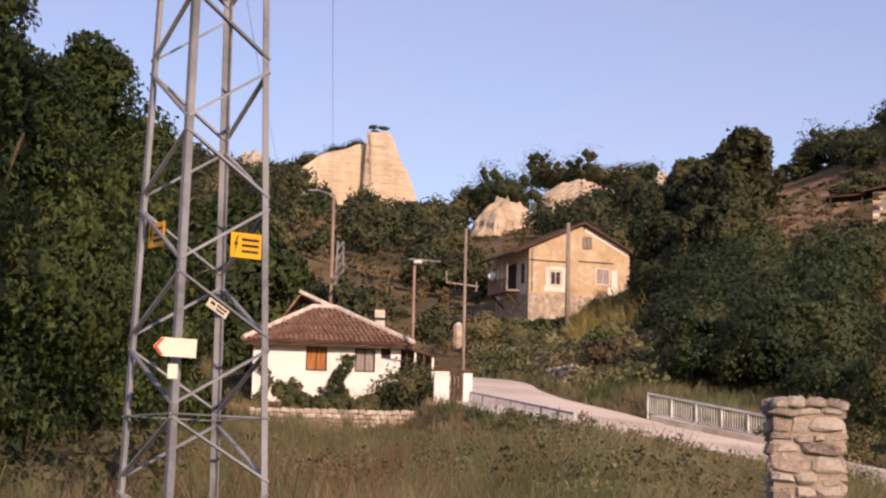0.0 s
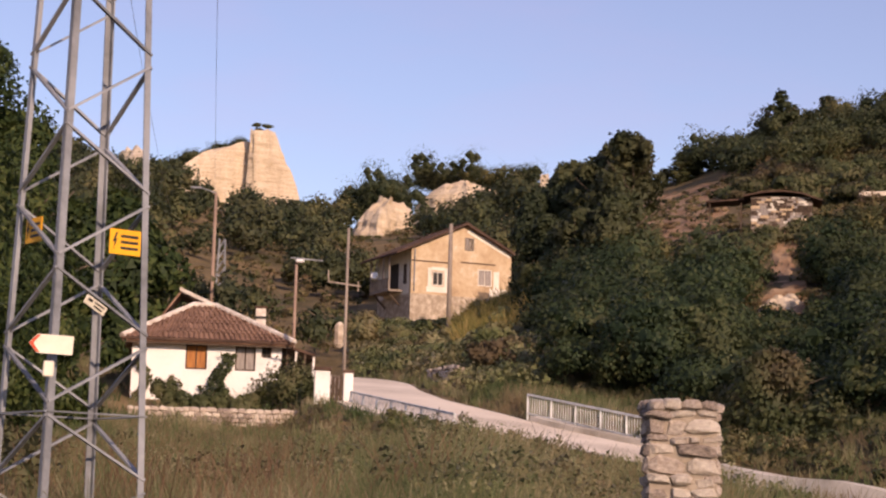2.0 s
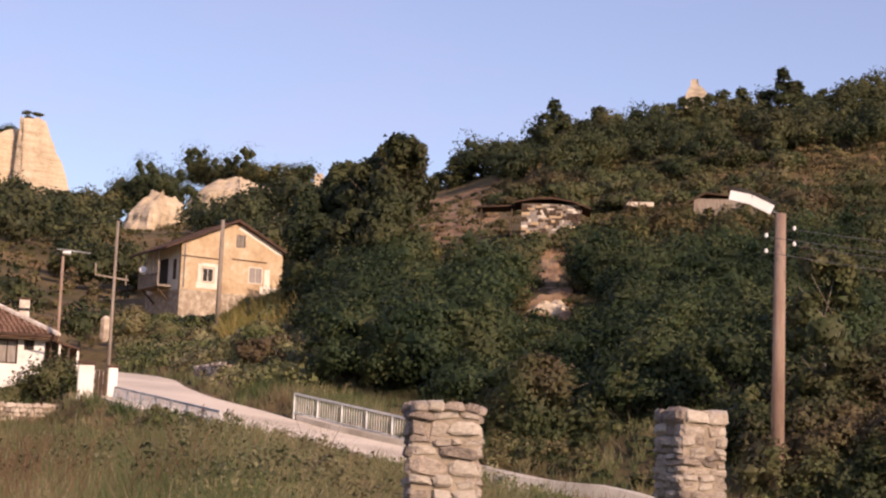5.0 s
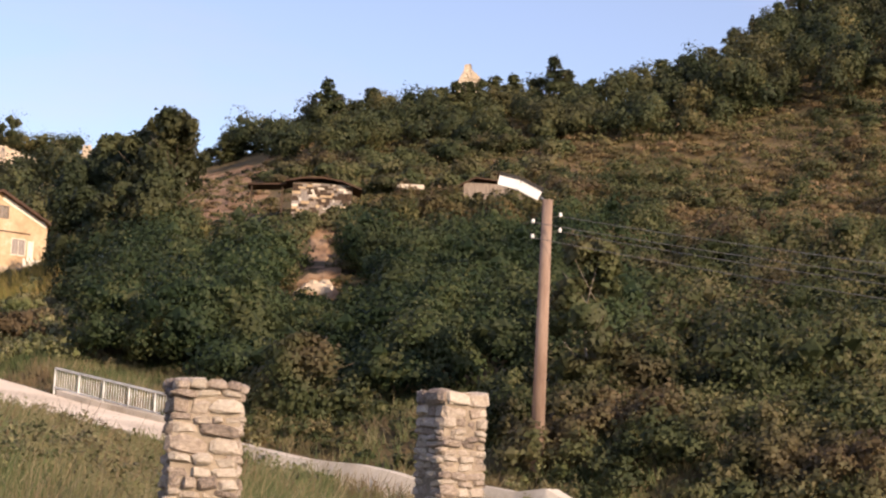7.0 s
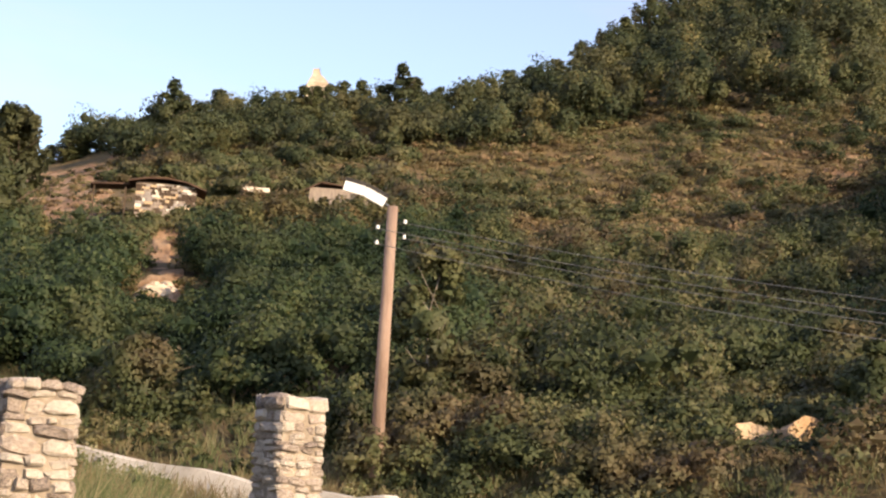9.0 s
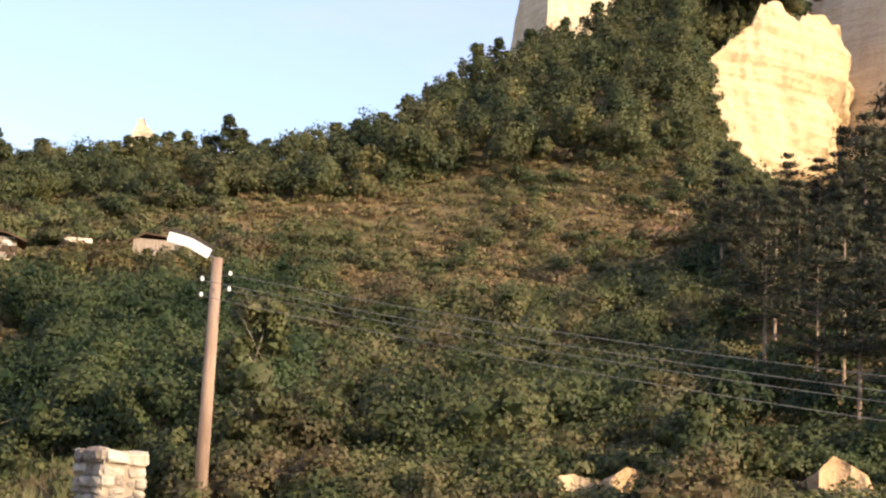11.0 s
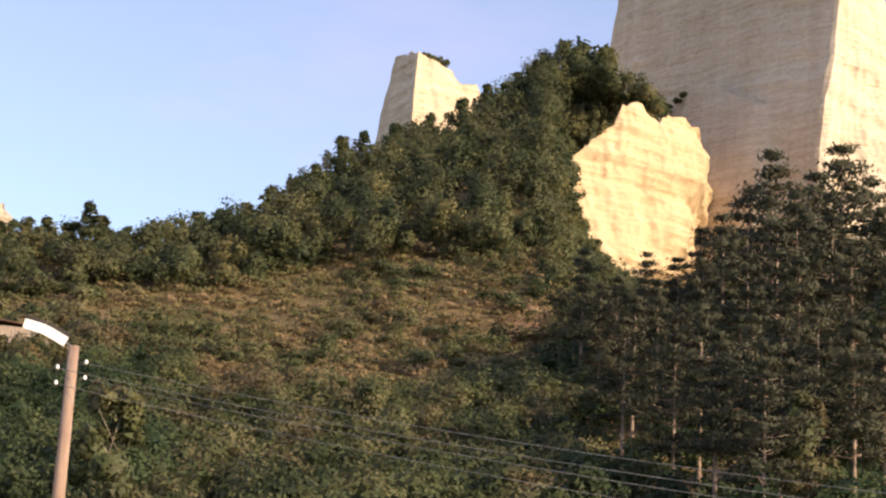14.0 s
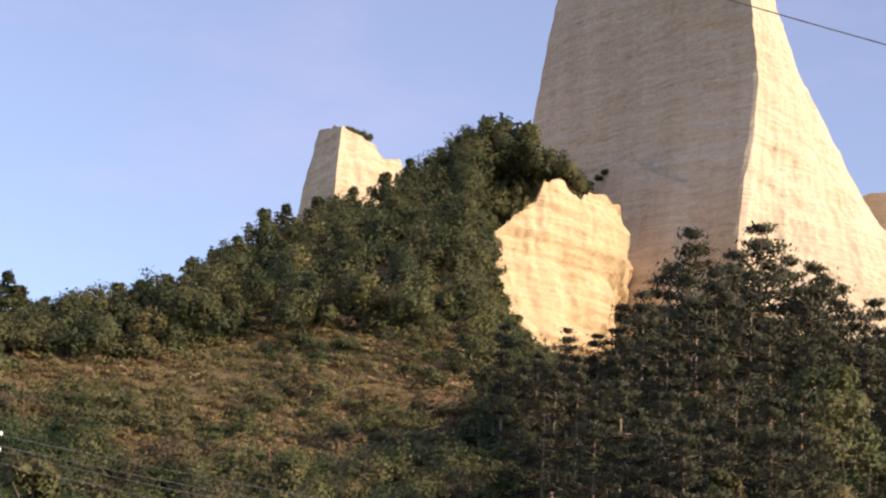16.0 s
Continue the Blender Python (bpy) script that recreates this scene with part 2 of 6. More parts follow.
PALE_PLASTER = surface("pale_patch", [(0.3, (0.60, 0.54, 0.45)), (0.6, (0.74, 0.68, 0.58))], 1.0, 8.0, 0.92, 0.3)
RUBBLE = surface("rubble_stone", [(0.25, (0.322, 0.253, 0.184)), (0.5, (0.552, 0.460, 0.356)), (0.75, (0.736, 0.644, 0.517))], 2.2, 9.0, 0.95, 0.7, vary=0.4, depth=0.05)
ROOF_TILE = surface("clay_tile", [(0.25, (0.13, 0.07, 0.045)), (0.5, (0.25, 0.14, 0.09)), (0.75, (0.38, 0.23, 0.155))], 1.4, 8.0, 0.9, 0.3, contrast=0.6)
OLD_TILE = surface("weathered_tile", [(0.3, (0.05, 0.03, 0.022)), (0.6, (0.10, 0.058, 0.04)), (0.8, (0.16, 0.095, 0.066))], 1.2, 7.0, 0.9, 0.3)
RIDGE_LIME = surface("limed_ridge", [(0.3, (0.45, 0.36, 0.28)), (0.6, (0.68, 0.62, 0.54))], 2.0, 12.0, 0.9, 0.3)
RED_SHEET = surface("red_sheet", [(0.3, (0.22, 0.035, 0.025)), (0.7, (0.38, 0.07, 0.05))], 1.0, 6.0, 0.6, 0.1)
WOOD = surface("orange_wood", [(0.3, (0.26, 0.09, 0.02)), (0.6, (0.42, 0.16, 0.035)), (0.8, (0.50, 0.21, 0.06))], 1.5, 10.0, 0.6, 0.2, stretch=(6, 6, 0.8))
DARK_WOOD = surface("dark_wood", [(0.3, (0.035, 0.022, 0.014)), (0.7, (0.10, 0.065, 0.042))], 1.5, 10.0, 0.75, 0.3, stretch=(6, 6, 0.8))
GREY_WOOD = surface("grey_wood", [(0.3, (0.18, 0.14, 0.11)), (0.7, (0.34, 0.28, 0.23))], 1.5, 10.0, 0.8, 0.3, stretch=(6, 6, 0.8))
CURTAIN = surface("grey_curtain", [(0.3, (0.22, 0.19, 0.17)), (0.7, (0.36, 0.32, 0.29))], 2.0, 10.0, 0.9, 0.2, stretch=(5, 5, 0.6))
BARK = surface("bark", [(0.3, (0.06, 0.045, 0.032)), (0.7, (0.17, 0.13, 0.09))], 3.0, 18.0, 0.95, 0.6, stretch=(2, 2, 0.5))
PINE_BARK = surface("pine_bark", [(0.3, (0.17, 0.12, 0.09)), (0.7, (0.37, 0.28, 0.22))], 3.0, 18.0, 0.95, 0.6, stretch=(2, 2, 0.5))
PALE_BARK = surface("pale_bark", [(0.3, (0.20, 0.17, 0.13)), (0.7, (0.36, 0.31, 0.25))], 3.0, 18.0, 0.95, 0.5, stretch=(2, 2, 0.5))
SIGN_YELLOW = surface("sign_yellow", [(0.3, (0.72, 0.33, 0.01)), (0.7, (0.85, 0.42, 0.015))], 2.0, 14.0, 0.5, 0.05)
SIGN_WHITE = surface("sign_white", [(0.3, (0.66, 0.60, 0.46)), (0.7, (0.78, 0.73, 0.60))], 3.0, 14.0, 0.5, 0.05)
SIGN_RED = surface("sign_red", [(0.3, (0.5, 0.05, 0.02)), (0.7, (0.62, 0.09, 0.03))], 3.0, 14.0, 0.5, 0.05)
BLACK = surface("black_paint", [(0.3, (0.015, 0.014, 0.013)), (0.7, (0.04, 0.035, 0.03))], 3.0, 14.0, 0.6, 0.05)
LAMP_WHITE = surface("white_enamel", [(0.3, (0.70, 0.69, 0.66)), (0.7, (0.82, 0.81, 0.79))], 2.0, 10.0, 0.35, 0.05)
CERAMIC = surface("white_ceramic", [(0.3, (0.72, 0.72, 0.70)), (0.7, (0.85, 0.85, 0.83))], 2.0, 10.0, 0.25, 0.0)
CABLE = surface("cable", [(0.3, (0.10, 0.10, 0.10)), (0.7, (0.20, 0.20, 0.20))], 2.0, 10.0, 0.5, 0.0)
DARK_SHRUB = foliage("dark_shrub_leaf", [(0.15, (0.020, 0.038, 0.017)), (0.45, (0.043, 0.068, 0.029)), (0.7, (0.075, 0.102, 0.041)), (0.9, (0.128, 0.137, 0.059))], 0.27, spread=0.2, alt=(0.080, 0.094, 0.042), alt_scale=0.2, swing=1.7)
SHRUB_LEAF = foliage("shrub_leaf", [(0.15, (0.037, 0.050, 0.021)), (0.4, (0.076, 0.094, 0.040)), (0.62, (0.125, 0.135, 0.058)), (0.85, (0.190, 0.173, 0.086))], 0.3, spread=0.2, alt=(0.166, 0.114, 0.067), alt_scale=0.18, swing=1.8)
WOOD_LEAF = foliage("wood_leaf", [(0.15, (0.035, 0.050, 0.025)), (0.45, (0.070, 0.086, 0.040)), (0.7, (0.123, 0.129, 0.055)), (0.9, (0.187, 0.164, 0.071))], 0.22, spread=0.2, alt=(0.103, 0.100, 0.049), alt_scale=0.12, swing=1.7)
TREE_LEAF = foliage("tree_leaf", [(0.15, (0.017, 0.032, 0.011)), (0.45, (0.041, 0.067, 0.021)), (0.7, (0.084, 0.113, 0.032)), (0.9, (0.144, 0.161, 0.052))], 0.4)
PINE_LEAF = foliage("pine_needle", [(0.15, (0.019, 0.024, 0.013)), (0.5, (0.040, 0.044, 0.023)), (0.85, (0.071, 0.064, 0.033))], 0.2, 0.25, spread=0.25)
MEADOW = foliage("meadow_plants", [(0.2, (0.074, 0.081, 0.034)), (0.4, (0.138, 0.136, 0.055)), (0.58, (0.195, 0.170, 0.074)), (0.75, (0.255, 0.192, 0.098)), (0.9, (0.336, 0.228, 0.134))], 0.16, spread=0.28, alt=(0.201, 0.136, 0.070), alt_scale=0.12, swing=1.5)
DRY_STALK = foliage("dry_stalk", [(0.2, (0.075, 0.048, 0.028)), (0.5, (0.15, 0.092, 0.052)), (0.8, (0.25, 0.16, 0.092))], 0.5, spread=0.4)
STRAW = foliage("straw", [(0.2, (0.12, 0.11, 0.052)), (0.5, (0.23, 0.20, 0.10)), (0.8, (0.36, 0.30, 0.17))], 0.5, spread=0.4)
GRASS = foliage("tall_grass", [(0.2, (0.049, 0.075, 0.026)), (0.42, (0.103, 0.132, 0.053)), (0.6, (0.167, 0.176, 0.080)), (0.76, (0.236, 0.207, 0.117)), (0.9, (0.358, 0.302, 0.185))], 0.5, spread=0.45, alt=(0.190, 0.124, 0.078), alt_scale=0.35, swing=2.2)
WEED_LEAF = foliage("weed_leaf", [(0.15, (0.086, 0.110, 0.043)), (0.4, (0.185, 0.205, 0.084)), (0.62, (0.271, 0.271, 0.126)), (0.85, (0.407, 0.364, 0.205))], 0.35, spread=0.28, alt=(0.246, 0.179, 0.100), alt_scale=0.22, swing=1.7)
BARE_SOIL = surface("bare_soil", [(0.3, (0.20, 0.115, 0.062)), (0.5, (0.32, 0.195, 0.11)), (0.72, (0.45, 0.31, 0.19))], 0.35, 2.2, 0.95, 0.9, world_space=True, depth=0.3)
CORN = foliage("corn_leaf", [(0.2, (0.100, 0.115, 0.028)), (0.5, (0.225, 0.190, 0.055)), (0.8, (0.400, 0.287, 0.110))], 0.4)

# ---- the ground: one sheet, valley and hillsides, out to the horizon ----
# bearings, and along each the ground's rise above eye level (degrees) at set distances and at the ridge
BEARING = [-180, -60, -25, -12, -6, -2, 1, 4, 7, 10, 14, 20, 26, 28, 30, 32, 34, 35.9, 36.9, 41, 46, 60, 90, 180]
RISE_60 = [0.2, 1.5, 2.2, 1.9, 1.45, 1.4, 1.6, 2.25, 2.2, 1.8, 1.4, 2.5, 2.7, 2.8, 2.9, 3.0, 3.13, 3.29, 3.4, 3.4, 3.4, 2.5, 0.5, 0.2]
RISE_80 = [0.2, 2.0, 4.2, 3.8, 3.2, 3.1, 3.5, 3.9, 4.0, 4.0, 4.4, 4.9, 5.0, 5.13, 5.27, 5.4, 5.6, 5.83, 6.0, 6.0, 6.0, 4.0, 0.7, 0.2]
RISE_105 = [0.2, 2.5, 7.0, 6.0, 4.6, 4.4, 4.5, 4.85, 5.8, 6.4, 7.5, 7.9, 7.7, 7.8, 7.9, 8.0, 8.2, 8.43, 8.6, 8.6, 8.6, 6.0, 0.8, 0.2]
RISE_140 = [0.2, 3.0, 9.0, 8.4, 6.4, 5.5, 5.45, 5.6, 7.2, 8.8, 10.0, 10.5, 10.7, 10.77, 10.83, 10.9, 10.8, 10.69, 10.6, 10.53, 10.4, 8.0, 0.9, 0.2]
RISE_RIDGE = [0.2, 3.5, 11.5, 10.8, 9.7, 9.0, 8.7, 8.9, 9.4, 10, 11.3, 12.1, 13.1, 14.2, 15.5, 16.5, 17.6, 19.0, 13.4, 13.2, 13.6, 12, 1, 0.2]
RIDGE = [300, 250, 170, 190, 300, 330, 360, 330, 260, 185, 170, 168, 174, 190, 205, 218, 230, 238, 236, 236, 240, 250, 300, 300]
MEADOW_45 = [0.0, 1.5, 2.6, 2.1, 2.0, 1.95, 2.25, 2.75, 2.3, 1.75, 1.25, 0.9, 1.0, 1.27, 1.53, 1.8, 1.93, 2.09, 2.2, 2.2, 2.2, 1.5, 0.3, 0.0]

# the road's middle line: x, y, z
ROAD_LINE = np.array([(48, -6, -1.2), (40, 8, -1.0), (33, 21, -0.5), (25.6, 33.5, 0.4), (17.7, 46.3, 1.7), (12.0, 55.6, 3.0), (8.3, 61.6, 4.05),
                      (4.9, 67.3, 5.05), (3.1, 72.3, 5.85), (2.35, 78, 6.6), (2.0, 87, 7.6), (0.6, 97, 8.5), (-3, 110, 9.6)])


def road_course(step=1.0):
    pts, out = [Vector(p) for p in ROAD_LINE], []
    for k in range(len(pts) - 1):
        p0, p1, p2, p3 = pts[max(k - 1, 0)], pts[k], pts[k + 1], pts[min(k + 2, len(pts) - 1)]
        n = max(2, int((p2 - p1).length / step))
        for j in range(n):
            u = j / n
            out.append(0.5 * (2 * p1 + (p2 - p0) * u + (2 * p0 - 5 * p1 + 4 * p2 - p3) * u * u + (3 * p1 - p0 - 3 * p2 + p3) * u ** 3))
    return out + [pts[-1]]


COURSE = road_course()
COURSE_ARRAY = np.array(COURSE)


def road_half(y):
    """Half the road's width: wide over the bridge, narrow past the gate."""
    return np.interp(y, [60, 69, 74, 80], [3.3, 3.3, 2.3, 2.0])


def ground(x, y):
    """The height of the ground, for arrays or numbers."""
    x, y = np.asarray(x, float), np.asarray(y, float)
    r, b = np.hypot(x, y), np.degrees(np.arctan2(x, y))
    column = lambda values: np.interp(b, BEARING, values)
    ridge = column(RIDGE)
    levels = [(0.0, 0 * r), (17.0, 0.42 * column(MEADOW_45)), (45.0, column(MEADOW_45))]
    for at, values in ((60.0, RISE_60), (80.0, RISE_80), (105.0, RISE_105), (140.0, RISE_140)):
        levels.append((at, EYE + at * np.tan(np.radians(column(values)))))
    top = EYE + ridge * np.tan(np.radians(column(RISE_RIDGE)))
    z = 0 * r
    for (r0, z0), (r1, z1) in zip(levels, levels[1:]):
        u = np.clip((r - r0) / (r1 - r0), 0, 1)
        z = np.where(r >= r0, z0 + (z1 - z0) * u, z)
    u = np.clip((r - 140) / (ridge - 140), 0, 1)
    z = np.where(r >= 140, levels[-1][1] + (top - levels[-1][1]) * u, z)
    fall = np.clip((r - ridge) / 500, 0, 1)
    z = np.where(r > ridge, top - (top - 5) * fall ** 1.2 * 0.9, z)
    roll = 0.35 * np.sin(x * 0.11 + 1.3) * np.sin(y * 0.093) + 0.15 * np.sin(x * 0.31 + y * 0.27) + 0.08 * np.sin(x * 0.7 - y * 0.55)
    z = z + roll * np.clip((r - 15) / 60, 0, 1) * np.clip(1 + (60 - r) / 2000, 0, 1)
    d2 = (x[..., None] - COURSE_ARRAY[:, 0]) ** 2 + (y[..., None] - COURSE_ARRAY[:, 1]) ** 2
    k = d2.argmin(-1)
    away = np.sqrt(d2.min(-1))
    edge = np.interp(y, [54, 60, 72, 80], [4.2, 2.0, 2.0, 4.2])
    w = np.clip((road_half(y) + edge - away) / (edge - 0.6), 0, 1)
    w = w * w * (3 - 2 * w)
    return z * (1 - w) + (COURSE_ARRAY[k, 2] - 0.12) * w


def height(x, y):
    return float(ground(np.array([x]), np.array([y]))[0])


def on_ground(bearing, distance, lift=0.0):
    p = spot(bearing, distance)
    return Vector((p.x, p.y, height(p.x, p.y) + lift))


bearings = np.radians(np.concatenate([np.arange(-180, -30, 5), np.arange(-30, 62, 0.5), np.arange(62, 180, 5)]))
radii = np.concatenate([[0.01, 0.5, 2, 5, 9], np.arange(12, 120, 1.5), np.arange(120, 270, 3), np.geomspace(275, 3500, 26)])
grid_b, grid_r = np.meshgrid(bearings, radii, indexing="ij")
gx, gy = grid_r * np.sin(grid_b), grid_r * np.cos(grid_b)
gz = np.concatenate([ground(gx[k], gy[k])[None] for k in range(len(bearings))])
nb, nr = gz.shape
a, c = np.meshgrid(np.arange(nb), np.arange(nr - 1), indexing="ij")
nxt = (a + 1) % nb
quads = np.stack([a * nr + c, nxt * nr + c, nxt * nr + c + 1, a * nr + c + 1], -1).reshape(-1, 4)[:, ::-1]
middle = [(nb * nr, (2 * k + 2) % nb * nr, (2 * k + 1) % nb * nr, 2 * k % nb * nr) for k in range((nb + 1) // 2)]
middle = [q for q in middle if len(set(q)) == 4]
places = np.concatenate([np.stack([gx, gy, gz], -1).reshape(-1, 3), [(0.0, 0.0, gz[0, 0])]])
ground_mesh = from_arrays("ground", places, np.concatenate([quads, middle]), SOIL)
ground_mesh.polygons.foreach_set("use_smooth", np.ones(len(quads) + len(middle), bool))
tagged(new("ground", ground_mesh), "dry grassy ground rising into brown and green hillsides", "ground", kind="structure")


# ---- leaves ----
def random_ways(n):
    v = rng.normal(size=(n, 3))
    return v / np.linalg.norm(v, axis=1, keepdims=True)


def unit(v):
    return v / (np.linalg.norm(v, axis=-1, keepdims=True) + 1e-9)


def leaf_quads(centres, facing, size, long=1.5, droop=0.0, loose=0.8):
    """Small pointed leaves round the centres, roughly facing the given ways: three corners each."""
    n = len(centres)
    normal = unit(facing + loose * random_ways(n))
    side = unit(np.cross(normal, random_ways(n)))
    along = np.cross(normal, side)
    along[:, 2] -= droop
    s = (np.asarray(size) * rng.uniform(0.6, 1.35, n))[:, None]
    w, l = side * s * 0.62, along * s * 0.62 * long
    corners = np.stack([centres - l * 0.6 - w, centres - l * 0.5 + w, centres + l], 1)
    turned = (np.cross(corners[:, 1] - corners[:, 0], corners[:, 2] - corners[:, 0]) * facing).sum(-1) < 0
    corners[turned] = corners[turned][:, ::-1]
    return corners


OCTA = np.array([(1, 0, 0), (0, 1, 0), (-1, 0, 0), (0, -1, 0), (0, 0, 1), (0, 0, -1)], float)
OCTA_FACES = [(0, 1, 4), (1, 2, 4), (2, 3, 4), (3, 0, 4), (1, 0, 5), (2, 1, 5), (3, 2, 5), (0, 3, 5)]


def bush_quads(x, y, z, radius, tall, leaves, leaf, lobes=9, core=0.44, up=0.3):
    """The leaves and the gap-filling inner cores of many bushes at once: arrays of places, radii and heights.
    Gives the corners and, for each piece, the way in which the bush's rounded outline faces there."""
    n = len(x)
    way0 = random_ways(n * lobes).reshape(n, lobes, 3)
    way0[..., 2] = np.abs(way0[..., 2]) * 1.2 - 0.35
    off = way0 * rng.uniform(0.25, 0.72, (n, lobes, 1))
    lobe_r = rng.uniform(0.26, 0.52, (n, lobes))
    pick = rng.integers(0, lobes, (n, leaves))
    rows = np.arange(n)[:, None]
    way = unit(random_ways(n * leaves).reshape(n, leaves, 3) + 0.55 * way0[rows, pick])
    far = rng.uniform(0.35, 1.1, (n, leaves, 1)) ** 0.5 + np.abs(rng.normal(0, 0.16, (n, leaves, 1)))
    p = off[rows, pick] + way * lobe_r[rows, pick][..., None] * far
    scale = np.stack([radius, radius, tall * 0.5], -1)[:, None]
    base = np.stack([x, y, z + tall * 0.46], -1)[:, None]
    centres = (base + p * scale).reshape(-1, 3)
    size = np.repeat(np.broadcast_to(leaf, (n,)), leaves)
    facing = unit(0.75 * way + 0.45 * unit(p) + 0.42 * random_ways(n * leaves).reshape(n, leaves, 3) + np.array([0, -0.1, up])).reshape(-1, 3)
    corners = leaf_quads(centres, facing, size)
    if lobes <= 3:
        return corners, facing
    # solid cores that close the gaps; thicket colours them darker as shade
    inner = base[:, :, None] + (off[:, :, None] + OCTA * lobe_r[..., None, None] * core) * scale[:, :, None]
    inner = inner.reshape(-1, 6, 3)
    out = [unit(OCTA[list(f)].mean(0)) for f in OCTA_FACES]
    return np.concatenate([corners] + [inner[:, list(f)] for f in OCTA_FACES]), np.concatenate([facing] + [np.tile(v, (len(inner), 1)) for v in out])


def leaf_mesh(name, corners, material, facing=None):
    """Loose pieces as one mesh; facing: the way that each piece is shaded to face."""
    n, k = corners.shape[:2]
    mesh = from_arrays(name, corners.reshape(-1, 3), np.arange(n * k).reshape(n, k), material)
    if facing is not None:
        mesh.polygons.foreach_set("use_smooth", np.ones(n, bool))
        mesh.attributes.new("custom_normal", "FLOAT_VECTOR", "POINT").data.foreach_set("vector", np.repeat(facing, k, 0).astype(np.float32).ravel())
    return mesh


def strewn(b0, b1, r0, r1, count, keep=None):
    """Places spread evenly over a stretch of the plan."""
    b = np.radians(rng.uniform(b0, b1, count))
    r = np.sqrt(rng.uniform(r0 ** 2, r1 ** 2, count))
    x, y = r * np.sin(b), r * np.cos(b)
    if keep is not None:
        ok = keep(np.degrees(b), r, x, y)
        x, y = x[ok], y[ok]
    return x, y, ground(x, y)


def off_road(x, y, margin):
    d = np.sqrt(((x[:, None] - COURSE_ARRAY[:, 0]) ** 2 + (y[:, None] - COURSE_ARRAY[:, 1]) ** 2).min(1))
    return d > road_half(y) + margin


def thicket(name, places, radius, tall, leaves, leaf, material, label, category, lobes=9):
    x, y, z = places
    n = len(x)
    size = rng.uniform(0.7, 1.35, n)
    quads, facing = bush_quads(x, y, z, radius * size * rng.uniform(0.85, 1.2, n), tall * size * rng.uniform(0.85, 1.2, n), leaves, leaf, lobes, up=0.9 if lobes <= 3 else 0.3)
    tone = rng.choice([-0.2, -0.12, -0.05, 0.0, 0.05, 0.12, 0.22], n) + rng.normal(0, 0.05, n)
    # cores 0.12 darker than their leaves: shade between the leaves, put into colour
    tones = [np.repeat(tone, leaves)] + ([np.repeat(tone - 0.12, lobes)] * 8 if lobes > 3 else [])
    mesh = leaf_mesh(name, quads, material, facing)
    mesh.attributes.new("plant_tone_core_shade", "FLOAT", "FACE").data.foreach_set("value", np.concatenate(tones).astype(np.float32))
    return tagged(new(name, mesh), label, category, kind="stuff")


def clearings(b, r, x, y):
    """Away from the road, the bare soil below the shed, the sheds and the lamp's surroundings."""
    scar = ((abs(b - 14.3 - 0.2 * np.sin(r * 0.35)) < 1.15 + 0.2 * np.sin(r * 0.9 + b * 3)) & (r > 90) & (r < 116)) | ((abs(b - 14.3) < 2.0) & (r > 69) & (r < 92)) | ((abs(b - 14.3) < 1.5) & (r >= 92) & (r < 100))
    sheds = (b > 12.2) & (b < 21.5) & (r > 106) & (r < 126)
    brow = (b > 9.9) & (b < 12.3) & (r > 99) & (r < 150)
    sand = (b > 31.8) & (b < 35.8) & (r < 67)
    return off_road(x, y, 2.2) & ~sand & ~scar & ~sheds & ~brow


def patchy(scale, level, seed=0.0):
    """Keeps places in irregular drifts."""
    def keep(b, r, x, y):
        return np.sin(x * scale + seed) + np.sin(y * scale * 0.83 + x * scale * 0.4 + 2 * seed) + 0.6 * np.sin(x * scale * 2.3 - y * scale * 1.9) > level
    return keep


def both(*tests):
    return lambda b, r, x, y: np.logical_and.reduce([t(b, r, x, y) for t in tests])


house_plots = lambda b, r, x, y: ~((b > 0.4) & (b < 6.6) & (r < 160)) & ~((b > -7) & (b < 1.0) & (r < 96)) & off_road(x, y, 2.5)
rock_view = lambda b, r, x, y: ~((b > 0.4) & (b < 3.0) & (r > 150) & (r < 318)) & ~((b > -4.6) & (b < -0.6) & (r > 300))
thicket("hillside_shrubs", strewn(6.0, 12.5, 74, 112, 175, lambda b, r, x, y: clearings(b, r, x, y) & (b > 7.9 - 0.02 * (r - 74))), 2.0, 3.9, 800, 0.13, DARK_SHRUB, "dense dark green shrubs on the hillside above the road", "shrubs")
thicket("hillside_shrubs", strewn(11.5, 24, 67, 108, 270, clearings), 1.8, 3.2, 700, 0.125, DARK_SHRUB, "dense dark green shrubs on the steep bank", "shrubs")
thicket("hillside_shrubs", strewn(22, 37.5, 61, 108, 330, clearings), 1.6, 2.7, 600, 0.125, SHRUB_LEAF, "olive green shrubs on the lower slope", "shrubs")
thicket("brow_shrubs", strewn(10.5, 22, 108, 150, 130, clearings), 1.4, 1.8, 420, 0.17, SHRUB_LEAF, "scattered shrubs near the hill's brow", "shrubs")
thicket("meadow_plants", strewn(15, 37, 104, 170, 3500, lambda b, r, x, y: ~((b < 21.5) & (r < 126) & (r > 114) & (b > 17.5))), 1.3, 0.6, 54, 0.15, MEADOW, "low olive and rust-brown meadow plants", "meadow", 3)
thicket("meadow_plants", strewn(8, 16, 108, 165, 500), 0.8, 0.4, 50, 0.15, MEADOW, "dry meadow plants on the bare brow", "meadow", 3)
thicket("brow_plants", strewn(16.2, 21.6, 112, 119.5, 110), 0.9, 2.0, 190, 0.15, MEADOW, "tall weeds before the hut on the brow", "weeds", 3)
